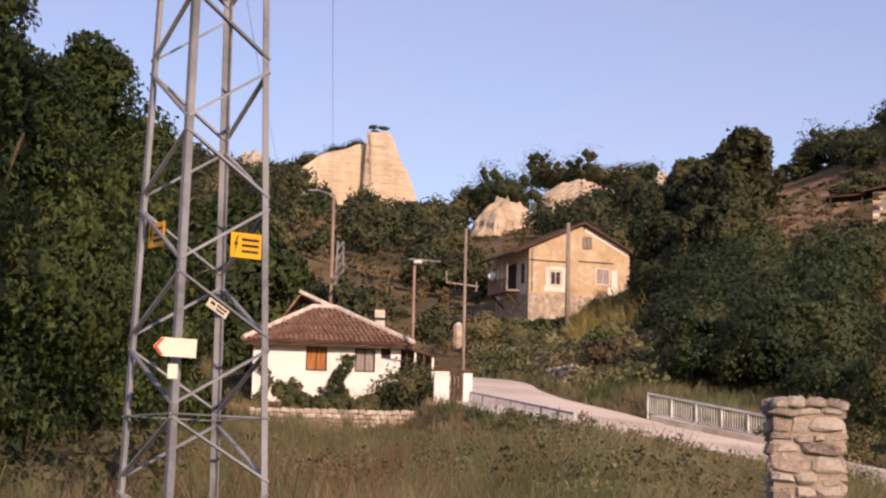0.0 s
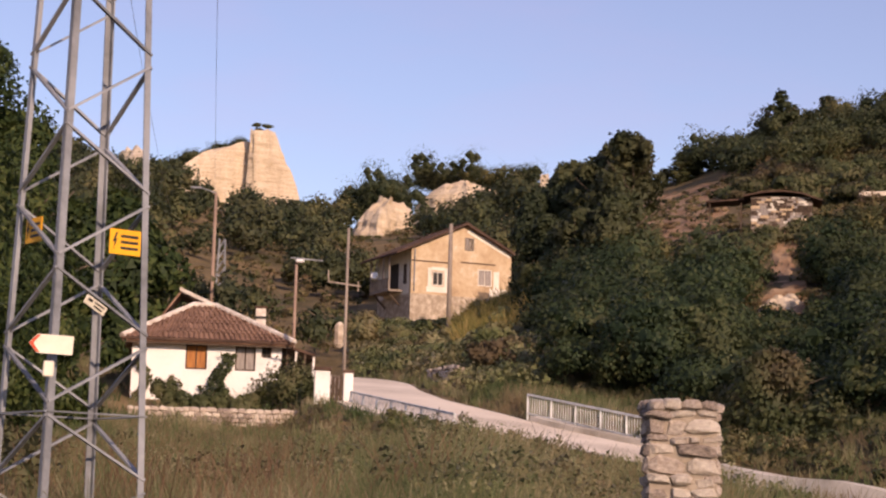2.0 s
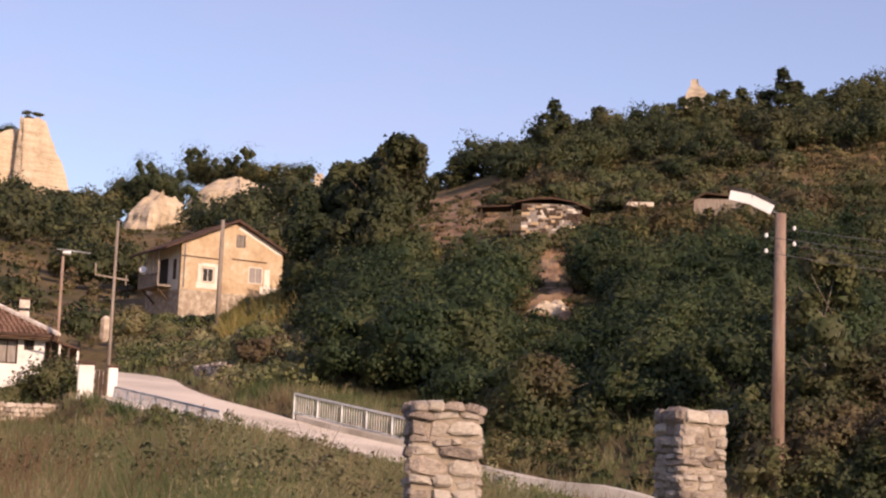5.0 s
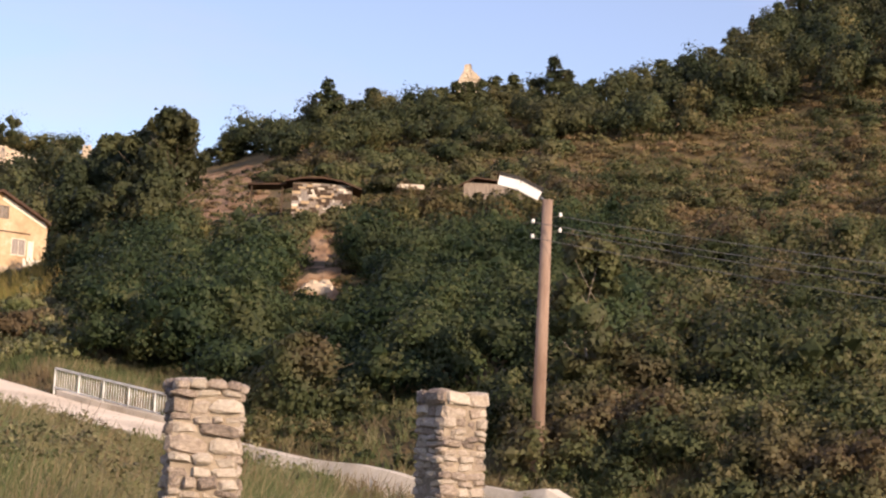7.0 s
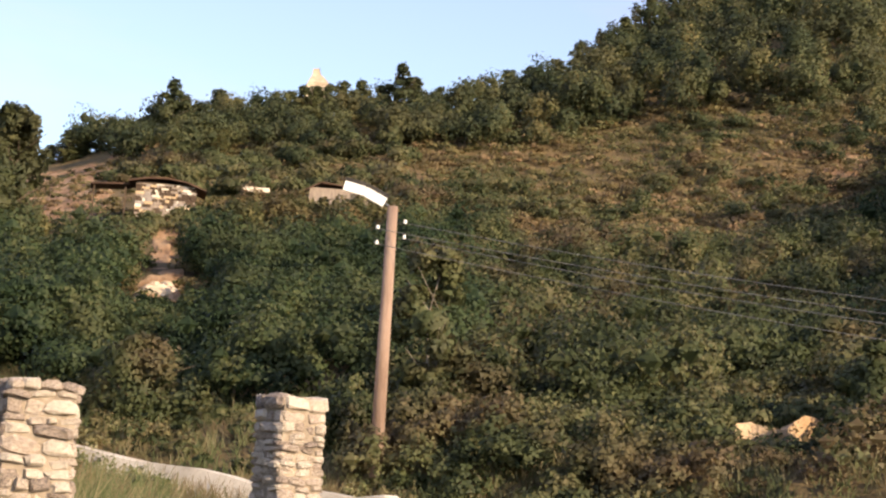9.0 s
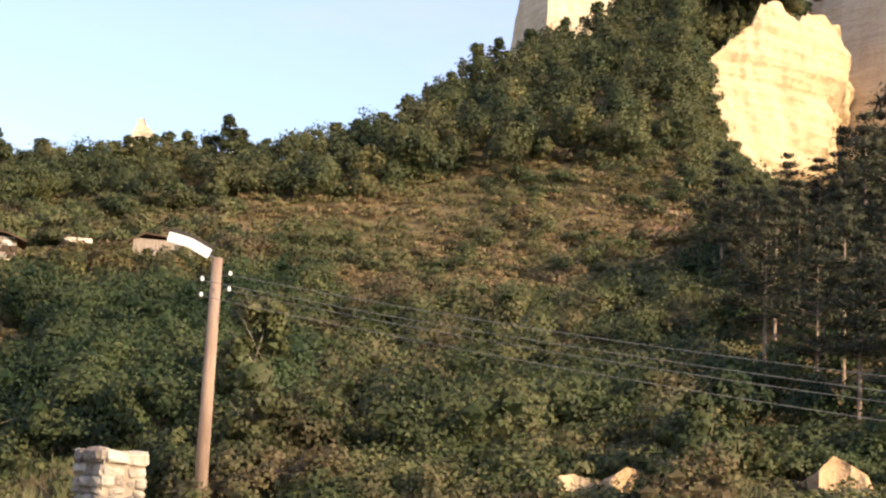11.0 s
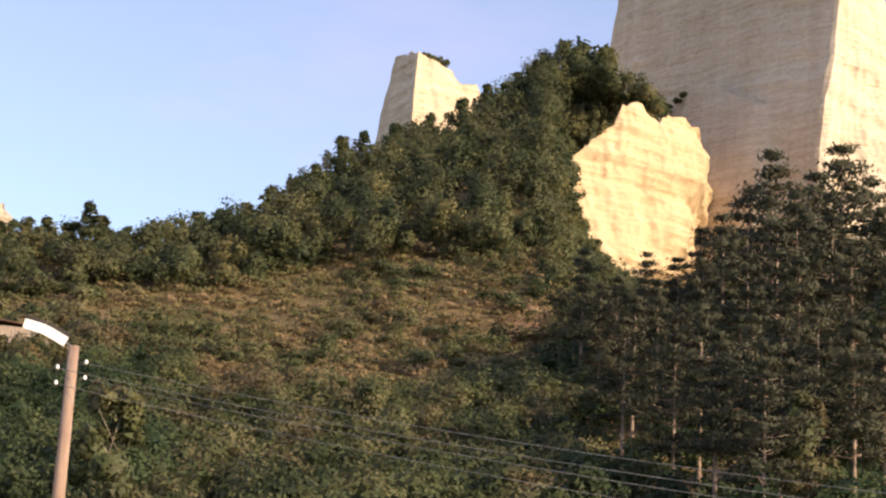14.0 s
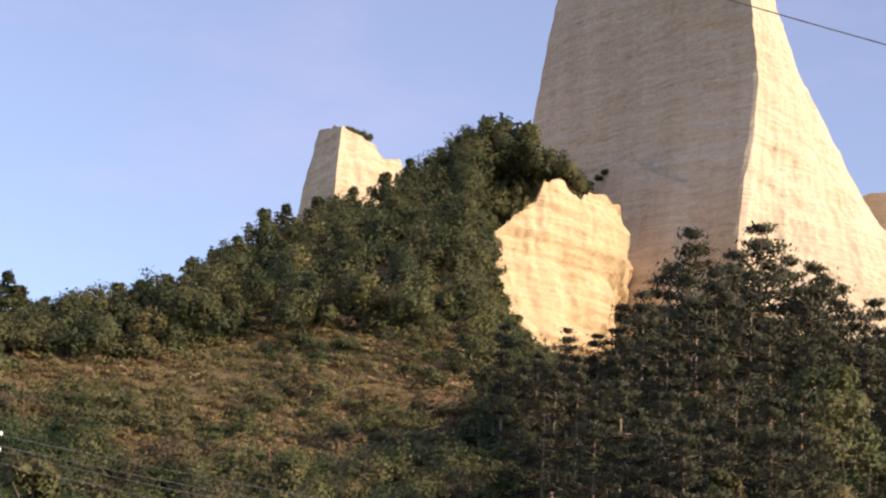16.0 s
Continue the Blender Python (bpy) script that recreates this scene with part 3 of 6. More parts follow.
thicket("meadow_shrubs", strewn(19, 38, 108, 166, 270, patchy(0.16, -0.5, 1.0)), 1.4, 1.6, 280, 0.13, SHRUB_LEAF, "single shrubs dotted over the meadow slope", "shrubs")
thicket("ridge_wood", strewn(10.6, 27, 152, 186, 230, lambda b, r, x, y: ((b < 17.9) | (b > 19.4) | (r < 162)) & (b > 12.4) | ((r > 172) & (b > 11.3))), 1.7, 3.4, 480, 0.17, WOOD_LEAF, "mixed trees along the hill's ridge", "woodland")
thicket("slope_wood", strewn(25.5, 37.0, 160, 242, 400, lambda b, r, x, y: r > 162 + 3 * np.sin(b * 2)), 2.0, 5.0, 480, 0.2, WOOD_LEAF, "dense dark wood on the slope below the cliffs", "woodland")
thicket("slope_wood", strewn(35.8, 38.9, 150, 212, 130, lambda b, r, x, y: r < 212 - 18 * np.clip(b - 36.9, 0, 2)), 1.9, 3.5, 400, 0.19, WOOD_LEAF, "dark trees round the bluff's foot", "woodland")
thicket("slope_wood", strewn(37, 51, 128, 196, 200, lambda b, r, x, y: (b > 41) | (r < 152)), 2.4, 5.0, 420, 0.25, WOOD_LEAF, "dense wood at the foot of the cliff", "woodland")
thicket("valley_wood", strewn(-8, 8.6, 92, 190, 300, both(house_plots, patchy(0.09, 0.0))), 2.2, 4.2, 440, 0.235, WOOD_LEAF, "dark scrub and trees filling the valley", "woodland")
thicket("valley_wood", strewn(-9, 10, 190, 380, 400, both(rock_view, patchy(0.045, -0.05, 2.0))), 3.0, 5.4, 320, 0.36, WOOD_LEAF, "dark trees over the far valley slopes", "woodland")
thicket("valley_scrub", strewn(-8, 8, 95, 330, 1100, house_plots), 1.2, 0.8, 40, 0.24, MEADOW, "dry brown scrub on the valley slopes", "scrub", 3)
thicket("hill_wood", strewn(-14, -5.5, 64, 200, 130, house_plots), 2.8, 5.0, 320, 0.26, WOOD_LEAF, "dark wooded hill on the valley's far side", "woodland")
# the pines' shade on this undergrowth is put into its darker leaf colour
thicket("hillside_shrubs", strewn(36, 50, 61, 135, 180, lambda b, r, x, y: ~((r < 65.5) & (b > 38.5) & (b < 41.8))), 1.7, 2.9, 500, 0.14, DARK_SHRUB, "shaded undergrowth below the pines", "shrubs")
thicket("low_weeds", strewn(11.5, 46, 50, 68, 700, lambda b, r, x, y: off_road(x, y, 1.2) & ~((b > 32) & (b < 35.6) & (r > 57)) & ~((b > 38.5) & (b < 41.8) & (r > 59))), 0.6, 0.7, 64, 0.11, SHRUB_LEAF, "weeds along the foot of the bank", "weeds", 3)
thicket("low_weeds", strewn(-20, -9, 22, 60, 380), 0.8, 1.2, 200, 0.09, SHRUB_LEAF, "tall weeds and brambles under the tree", "weeds", 3)
thicket("low_weeds", strewn(-14, 12, 18, 58, 1500, both(lambda b, r, x, y: off_road(x, y, 4.0), patchy(0.3, 0.0))), 0.5, 0.9, 120, 0.045, WEED_LEAF, "green weeds among the tall grass", "weeds", 3)


thicket("scar_shrubs", strewn(12.0, 16.6, 68, 91, 170, lambda b, r, x, y: off_road(x, y, 2.0)), 0.9, 1.5, 300, 0.125, DARK_SHRUB, "low shrubs below the bare soil scar", "shrubs")
thicket("scar_shrubs", strewn(12.6, 16.4, 98, 113, 34, lambda b, r, x, y: abs(b - 14.3) > 0.6), 0.7, 0.9, 220, 0.125, SHRUB_LEAF, "small shrubs beside the bare soil scar", "shrubs")


thicket("scar_shrubs", strewn(12.4, 16.6, 111.5, 116.5, 60), 0.75, 1.15, 220, 0.12, SHRUB_LEAF, "shrubs growing up against the plank shed", "shrubs")
thicket("scar_plants", strewn(12.6, 16.2, 90, 117, 150, lambda b, r, x, y: abs(b - 14.3) > 0.35), 0.7, 0.5, 46, 0.13, MEADOW, "dry plants on the bare soil", "weeds", 3)


thicket("verge_weeds", strewn(2.0, 15, 38, 66, 1500, lambda b, r, x, y: off_road(x, y, 0.35) & ~off_road(x, y, 4.0) & (np.sin(x * 1.1) + np.sin(y * 0.9 + x) > -0.6)), 0.4, 0.6, 70, 0.07, WEED_LEAF, "weeds overgrowing the road's broken edge", "weeds", 3)


thicket("verge_weeds", strewn(11, 24, 38, 58, 420, lambda b, r, x, y: off_road(x, y, 0.9) & ~off_road(x, y, 2.6) & (np.sin(x * 1.3) + np.sin(y * 1.1 + x) > 0.2)), 0.4, 0.9, 80, 0.06, WEED_LEAF, "weeds growing up against the low wall", "weeds", 3)
thicket("bank_weeds", strewn(31.6, 36.0, 52, 63, 120), 0.5, 0.55, 90, 0.1, SHRUB_LEAF, "weeds dotted over the sandy bank", "weeds", 3)
thicket("bank_weeds", strewn(38.2, 42.2, 54, 65, 110), 0.5, 0.55, 90, 0.1, SHRUB_LEAF, "weeds dotted over the bank under the pines", "weeds", 3)


def grass_quads(x, y, z, tall, width, blades):
    """Tufts of leaning blades, each a narrow tapering quad."""
    n = len(x)
    lean = rng.normal(0, 0.42, (n, blades, 2))
    root = rng.normal(0, 0.09, (n, blades, 2))
    h = (tall * rng.uniform(0.6, 1.35, n))[:, None] * rng.uniform(0.6, 1.2, (n, blades))
    foot = np.stack([x[:, None] + root[..., 0], y[:, None] + root[..., 1], np.broadcast_to(z[:, None] - 0.05, h.shape)], -1)
    tip = foot + np.stack([lean[..., 0] * h, lean[..., 1] * h, h], -1)
    turn = rng.uniform(0, np.pi, (n, blades))
    side = np.stack([np.cos(turn), np.sin(turn), 0 * turn], -1) * (width * 0.5)
    side = np.where(side[..., :1] < 0, -side, side)
    return np.stack([foot - side, foot + side, tip + side * 0.35, tip - side * 0.35], 2).reshape(-1, 4, 3)


def field_facing(n):
    """Blades of a field take the light as the field does, most of them tilted down the valley."""
    return unit(np.array([0, -0.75, 0.6]) + 0.35 * random_ways(n))


def grass_field(name, places, tall, width, blades, label, material=GRASS):
    x, y, z = places
    quads = grass_quads(x, y, z, tall, width, blades)
    return tagged(new(name, leaf_mesh(name, quads, material, field_facing(len(quads)))), label, "grass", kind="stuff")


grass_field("tall_grass", strewn(-16, 24, 11, 32, 8200), 0.66, 0.013, 10, "tall dry grass in the foreground meadow")
grass_field("dry_stalks", strewn(-15, 14, 17, 56, 2600, both(lambda b, r, x, y: off_road(x, y, 2.0), patchy(0.42, 0.7, 3.0))), 0.95, 0.024, 8, "rust-brown dry stalks standing in drifts in the meadow", DRY_STALK)
grass_field("pale_grass", strewn(-15, 14, 15, 56, 2200, both(lambda b, r, x, y: off_road(x, y, 2.0), patchy(0.5, 0.8, 5.0))), 0.85, 0.02, 9, "pale straw-coloured grass in drifts in the meadow", STRAW)
grass_field("tall_grass", strewn(-16, 15, 30, 62, 7500, lambda b, r, x, y: off_road(x, y, 1.6) & (off_road(x, y, 5.0) | (r < 48)) & ~((b > -2.6) & (b < 1.4) & (r > 60))), 0.82, 0.026, 9, "tall dry grass running up to the road")
grass_field("tall_grass", strewn(10, 48, 40, 70, 6500, lambda b, r, x, y: off_road(x, y, 0.8) & ~((b > 31.9) & (b < 35.6) & (r > 53)) & ~((b > 38.5) & (b < 41.8) & (r > 55))), 0.55, 0.035, 7, "grass on the bank beside the road")
grass_field("verge_grass", strewn(9, 31, 36, 62, 5200, lambda b, r, x, y: off_road(x, y, 0.9) & ~off_road(x, y, 3.4) & (b < np.degrees(np.arctan2(np.interp(y, COURSE_ARRAY[:, 1], COURSE_ARRAY[:, 0]), y)))), 0.6, 0.03, 8, "tall grass and weeds before the wall along the road's near edge")
grass_field("short_grass", strewn(-7, 6, 54, 71, 3000, lambda b, r, x, y: off_road(x, y, 0.3) & ~((b > -2.6) & (b < 1.2) & (r > 69.5))), 0.4, 0.035, 7, "short grass on the verge below the garden wall")
grass_field("tall_grass", strewn(18, 34, 49, 65, 2600, lambda b, r, x, y: off_road(x, y, 0.6) & ((b < 31.9) | (r < 53))), 0.5, 0.035, 7, "rough grass round the lamp pole")
thicket("bank_shrubs", strewn(19.5, 37.5, 50, 63, 260, lambda b, r, x, y: off_road(x, y, 1.5) & ~((b > 31.8) & (b < 35.8))), 1.0, 1.5, 330, 0.11, SHRUB_LEAF, "low green shrubs at the slope's foot", "shrubs")
grass_field("short_grass", strewn(2.5, 14, 58, 86, 4200, lambda b, r, x, y: off_road(x, y, 0.7)), 0.42, 0.04, 6, "rough grass on the slope behind the railing")
grass_field("yard_grass", strewn(-10, 7, 64, 105, 2500, lambda b, r, x, y: off_road(x, y, 0.5)), 0.5, 0.05, 7, "rough grass round the houses")

# ---- sandstone cliffs and pyramids ----
def rock(name, rings, label, wobble=1.0, strata=0.5, side=14, rows=40, seed=0.0, material=None, jag=0.0, rim=None):
    """A rock lofted through rings of (z, [corner x, y ...]), worn into flutes and layers."""
    material = material or SANDSTONE
    zs = np.array([z for z, _ in rings])
    corners = np.array([c for _, c in rings], float)
    count = corners.shape[1]
    verts, around = [], count * side
    for k in range(rows + 1):
        z = zs[0] + (zs[-1] - zs[0]) * k / rows
        ring = np.array([[np.interp(z, zs, corners[:, c, a]) for a in (0, 1)] for c in range(count)])
        middle = ring.mean(0)
        for c in range(count):
            p, q = ring[c], ring[(c + 1) % count]
            edge = q - p
            normal = np.array([edge[1], -edge[0]]) / (np.linalg.norm(edge) + 1e-9)
            if normal @ ((p + q) / 2 - middle) < 0:
                normal = -normal
            for j in range(side):
                u = j / side
                at = p + edge * u
                flute = noise.noise(Vector((at[0] * 0.16 + seed, at[1] * 0.16, z * 0.02)))
                fine = noise.noise(Vector((at[0] * 0.5, at[1] * 0.5 + seed, z * 0.10)))
                layer = noise.noise(Vector((at[0] * 0.05, at[1] * 0.05, (z + 0.22 * at[0] - 0.1 * at[1]) * 0.6 + seed)))
                crumb = noise.noise(Vector((at[0] * 1.1, at[1] * 1.1 + seed, z * 0.8)))
                rib = noise.noise(Vector((at[0] * 0.9 + seed, at[1] * 0.9, z * 0.05)))
                push = wobble * (1.2 * flute + 0.5 * fine + 0.3 * rib + 0.26 * crumb) + strata * layer
                at = at + normal * push * (0.45 + 0.55 * math.sin(math.pi * u))
                high = z + (wobble * 0.6 * fine if k == rows else 0)
                if jag:
                    notch = 0.5 + 0.5 * noise.noise(Vector((at[0] * 0.22 + seed, at[1] * 0.12, 4.0))) + 0.3 * noise.noise(Vector((at[0] * 0.7, at[1] * 0.5 + seed, 1.0)))
                    high -= jag * max(0.0, notch) * ((k / rows) ** 3)
                if rim:
                    bearing, away = math.degrees(math.atan2(at[0], at[1])), math.hypot(at[0], at[1])
                    high = min(high, rise(away, float(np.interp(bearing, *rim))) + min(1.0, wobble) * (1.1 * fine + 0.7 * crumb))
                verts.append((at[0], at[1], high))
    a, c = np.meshgrid(np.arange(rows), np.arange(around), indexing="ij")
    nxt = (c + 1) % around
    faces = np.stack([a * around + c, a * around + nxt, (a + 1) * around + nxt, (a + 1) * around + c], -1).reshape(-1, 4)
    bm = bmesh.new()
    made = [bm.verts.new(v) for v in verts]
    for f in faces:
        bm.faces.new([made[i] for i in f])
    bm.faces.new(made[-around:])
    return solid(name, bm, material, label, "rock", smooth=False)


def plan(bearing, distance):
    p = spot(bearing, distance)
    return (p.x, p.y)


def cliff_ring(z):
    left_rise, right_rise, prow_rise = (math.degrees(math.atan((z - EYE) / d)) for d in (268, 262, 240))
    left = np.interp(left_rise, [9, 20.2, 23.9, 29], [36.0, 37.75, 38.35, 39.6])
    right = np.interp(right_rise, [9, 14, 17, 18.9, 21.4, 24, 27], [56, 52, 49.0, 47.95, 46.55, 45.5, 45.0])
    prow = np.interp(prow_rise, [10, 18.4, 20.5, 24, 28], [44.0, 44.65, 45.15, 44.95, 44.3])
    return [plan(left, 268), plan(0.5 * (left + prow), 251), plan(prow, 240), plan(0.5 * (prow + right) + 0.1, 249), plan(right, 262), plan(right - 1.0, 300), plan(left + 0.8, 304)]


rock("cliff", [(z, cliff_ring(z)) for z in (40, 62, 75, 82, 88, 96, 104, 112, 122, 136)], "tall pale sandstone pyramid with one shaded and one sunlit face", 0.9, 0.35, 44, 160, 3.0)
rock("cliff_spur", [(42, [plan(38.0, 262), plan(40.6, 246), plan(42.5, 241), plan(44.3, 242.5), plan(44, 268), plan(39, 276)]), (rise(248, 15), [plan(38.3, 263), plan(40.7, 248.5), plan(42.5, 243.5), plan(44.2, 243.2), plan(44, 268), plan(39, 276)]),
                    (rise(248, 19.2), [plan(38.6, 264), plan(40.8, 251), plan(42.5, 245.8), plan(44.1, 243.8), plan(44, 268), plan(39, 276)])], "smooth lower spur of the pyramid below a dark crease", 0.3, 0.15, 34, 70, 71.0,
     rim=([38, 39.2, 39.6, 40.4, 40.9, 41.4, 42.0, 42.7, 43.4, 44.0, 44.6], [17.3, 17.8, 18.1, 18.72, 18.98, 18.85, 18.55, 18.35, 18.3, 18.1, 17.6]))
rock("cliff", [(40, [plan(48, 300), plan(55, 285), plan(58, 330), plan(50, 345)]), (rise(300, 18.2), [plan(48.4, 305), plan(53, 292), plan(55, 325), plan(50, 335)])],
     "pale sandstone cliff behind the pyramid", 1.5, 0.7, 12, 30, 9.0)
def bluff_ring(up):
    left = float(np.interp(up, [11, 12.6, 13.3, 14.5, 15.9, 17.2, 17.8, 18.4], [38.3, 38.1, 37.5, 36.75, 36.5, 37.15, 37.6, 37.9]))
    right = float(np.interp(up, [11, 12.6, 13.5, 15.1, 15.8, 16.7, 17.4, 18.4], [38.5, 39.0, 40.0, 40.55, 40.3, 40.9, 41.0, 40.6]))
    left += 0.08 * math.sin(5.3 * up) + 0.06 * math.sin(11.7 * up + 1)
    right += 0.08 * math.sin(6.1 * up + 1) + 0.05 * math.sin(13.3 * up)
    lean = (up - 11) * 1.3
    return rise(216, up), [plan(left, 206 + lean), plan(left + 0.45 * (right - left), 210 + lean), plan(right, 218 + lean), plan(right + 0.2, 262), plan(left - 0.3, 255)]


rock("bluff", [bluff_ring(u) for u in np.arange(10.5, 18.6, 0.16)], "sunlit sandstone bluff below the pyramid, overgrown at the edges", 0.8, 0.15, 46, 100, 21.0, ORANGE_SANDSTONE,
     rim=([37.2, 37.6, 38.0, 38.25, 38.55, 38.9, 39.2, 39.45, 39.75, 40.05, 40.4, 40.7, 41.0, 41.3], [17.0, 17.25, 17.7, 18.35, 18.55, 18.25, 17.95, 17.7, 18.05, 18.3, 17.85, 18.1, 17.3, 16.9]))
rock("rock_outcrop", [(66, [plan(30.0, 263), plan(31.35, 248), plan(33.9, 255), plan(33.9, 280), plan(30.1, 284)]), (rise(252, 18.2), [plan(30.35, 262), plan(31.42, 250.5), plan(33.75, 256), plan(33.7, 276), plan(30.5, 280)]),
                      (rise(253, 20.0), [plan(30.72, 261), plan(31.5, 252.5), plan(33.4, 257), plan(33.2, 272), plan(30.9, 276)])], "pale sandstone stump rising behind the wooded slope", 0.55, 0.5, 24, 60, 5.0, material=WARM_SANDSTONE,
     rim=([30.2, 30.55, 30.8, 31.5, 32.0, 32.6, 32.8, 33.1, 33.45, 33.8], [17.6, 19.15, 19.5, 19.65, 19.4, 19.1, 18.75, 18.66, 18.72, 17.9]))
rock("rock_needle", [(48, [plan(18.2, 262), plan(19.2, 262), plan(19.2, 270), plan(18.2, 270)]), (rise(262, 13.35), [plan(18.3, 264), plan(19.12, 264), plan(19.1, 268), plan(18.3, 268)]),
                     (rise(263, 13.62), [plan(18.42, 264), plan(18.98, 264), plan(18.95, 267), plan(18.45, 267)]), (rise(263, 13.72), [plan(18.5, 264), plan(18.78, 264), plan(18.78, 267), plan(18.5, 267)]), (rise(263, 13.95), [plan(18.52, 264), plan(18.74, 264), plan(18.74, 267), plan(18.52, 267)])], "small pale rock needle above the ridge's trees", 0.3, 0.25, 8, 40, 8.0, jag=0.5)
rock("rock_spire", [(62, [plan(-2.75, 472), plan(-2.4, 470), plan(-0.5, 474), plan(-0.7, 500), plan(-2.2, 500)]), (rise(472, 10.0), [plan(-2.6, 473), plan(-2.35, 471.5), plan(-0.98, 476), plan(-1.1, 498), plan(-2.1, 498)]),
                    (rise(472, 11.78), [plan(-2.52, 474), plan(-2.4, 473.2), plan(-1.76, 477), plan(-1.8, 490), plan(-2.1, 490)])], "tall sunlit sandstone spire above the valley", 0.8, 0.5, 18, 60, 12.0, WARM_SANDSTONE, jag=1.5)
rock("rock_wall", [(62, [plan(-5.4, 472), plan(-3.8, 473), plan(-2.0, 476), plan(-2.4, 505), plan(-5.2, 515)]), (rise(480, 10.1), [plan(-4.85, 474), plan(-3.8, 475), plan(-2.0, 477), plan(-2.4, 500), plan(-4.8, 510)]),
                   (rise(480, 10.85), [plan(-3.9, 477), plan(-3.4, 477), plan(-2.0, 478), plan(-2.4, 495), plan(-3.9, 500)]), (rise(480, 11.2), [plan(-3.0, 484), plan(-2.8, 478), plan(-2.1, 479), plan(-2.4, 490), plan(-3.0, 492)])],
     "sunlit sandstone wall below the spire", 0.8, 0.5, 14, 40, 15.0, WARM_SANDSTONE)
rock("pale_rock", [(38, [plan(0.3, 318), plan(1.5, 312), plan(3.0, 322), plan(2.8, 345), plan(0.5, 345)]), (rise(316, 9.1), [plan(0.95, 320), plan(1.6, 315), plan(2.6, 324), plan(2.6, 340), plan(1.0, 340)]),
                   (rise(318, 9.6), [plan(1.3, 322), plan(1.8, 318), plan(2.6, 324), plan(2.55, 335), plan(1.4, 335)]), (rise(318, 10.0), [plan(1.75, 322), plan(2.0, 319), plan(2.3, 325), plan(2.2, 335), plan(1.8, 335)])], "pale sunlit rock face among dark trees", 1.5, 0.7, 24, 44, 31.0, WARM_SANDSTONE, jag=2.4)
rock("pale_cliff", [(52, [plan(2.6, 424), plan(4.4, 414), plan(6.6, 424), plan(6.6, 460), plan(2.6, 460)]), (rise(418, 9.9), [plan(2.95, 425), plan(4.4, 416), plan(6.1, 425), plan(6.2, 455), plan(2.9, 455)]),
                    (rise(418, 10.45), [plan(3.7, 426), plan(4.4, 420), plan(4.9, 426), plan(5.0, 450), plan(3.7, 450)])], "pale cliff band on the far ridge", 1.4, 0.7, 20, 36, 41.0, WARM_SANDSTONE, jag=1.6)
rock("rock_needle", [(60, [plan(6.5, 420), plan(7.4, 420), plan(7.4, 430), plan(6.5, 430)]), (rise(420, 10.6), [plan(6.72, 422), plan(6.95, 422), plan(6.95, 428), plan(6.72, 428)])], "thin pale rock needle on the far ridge", 0.5, 0.3, 8, 24, 51.0)
rock("pale_rock", [(40, [plan(-7.0, 296), plan(-5.8, 288), plan(-4.9, 300), plan(-5.0, 320), plan(-7.0, 320)]), (rise(292, 10.6), [plan(-6.5, 297), plan(-5.9, 291), plan(-5.4, 299), plan(-5.5, 315), plan(-6.5, 315)]),
                   (rise(294, 11.15), [plan(-6.35, 298), plan(-6.1, 295), plan(-5.95, 299), plan(-6.0, 310), plan(-6.3, 310)])], "pale rock on the wooded hill's shoulder", 2.0, 0.8, 20, 40, 61.0, jag=2.5)


def tuft_on(name, bearing0, bearing1, d0, d1, z0, z1, count, radius, tall, label):
    """Trees on top of a rock, its top rising from z0 to z1 along the bearings."""
    b, d = np.radians(rng.uniform(bearing0, bearing1, count)), rng.uniform(d0, d1, count)
    z = z0 + (z1 - z0) * (np.degrees(b) - bearing0) / (bearing1 - bearing0)
    return thicket(name, (d * np.sin(b), d * np.cos(b), z - 0.4), radius, tall, 420, 0.22, WOOD_LEAF, label, "trees")


tuft_on("cliff_top_trees", 36.6, 38.2, 224, 246, rise(235, 18.5), rise(235, 17.9), 26, 2.0, 4.4, "dark trees on the bluff's top")
tuft_on("cliff_top_trees", 38.3, 39.4, 228, 236, rise(232, 18.3), rise(232, 17.7), 14, 1.6, 4.0, "bushes on the ledge above the bluff")
tuft_on("cliff_top_trees", 39.5, 40.4, 253.5, 256, rise(254, 18.1), rise(254, 18.75), 9, 0.6, 0.8, "low bushes along the cliff's dark crease")
thicket("slope_wood", strewn(35.5, 36.55, 203, 214, 30), 1.3, 4.2, 320, 0.17, WOOD_LEAF, "dark trees overlapping the bluff's edge", "woodland")
thicket("slope_wood", strewn(36.2, 37.05, 197, 205, 22), 1.0, 4.0, 300, 0.17, WOOD_LEAF, "dark trees overlapping the bluff's edge", "woodland")
tuft_on("cliff_top_trees", 36.3, 37.7, 230, 238, rise(234, 16.3), rise(234, 17.0), 24, 1.7, 4.6, "dark trees behind the bluff's shoulder")
tuft_on("cliff_top_trees", 35.6, 36.9, 228, 240, rise(235, 18.5), rise(235, 18.8), 12, 2.0, 4.2, "dark trees at the pyramid's foot")
tuft_on("cliff_top_trees", 31.5, 32.4, 254, 260, rise(256, 19.6), rise(256, 19.15), 6, 0.9, 1.6, "small bushes on the rock stump")
tuft_on("cliff_top_trees", -5.3, -2.6, 492, 506, rise(499, 10.0), rise(499, 10.85), 60, 3.6, 4.6, "dark trees capping the sandstone wall")
tuft_on("cliff_top_trees", -2.4, -1.9, 476, 484, rise(478, 11.7), rise(478, 11.72), 4, 1.3, 1.6, "bushes on the spire's top")
tuft_on("cliff_top_trees", 3.0, 6.3, 430, 455, rise(440, 9.9), rise(440, 9.9), 50, 4.4, 7.5, "trees capping the pale cliff")
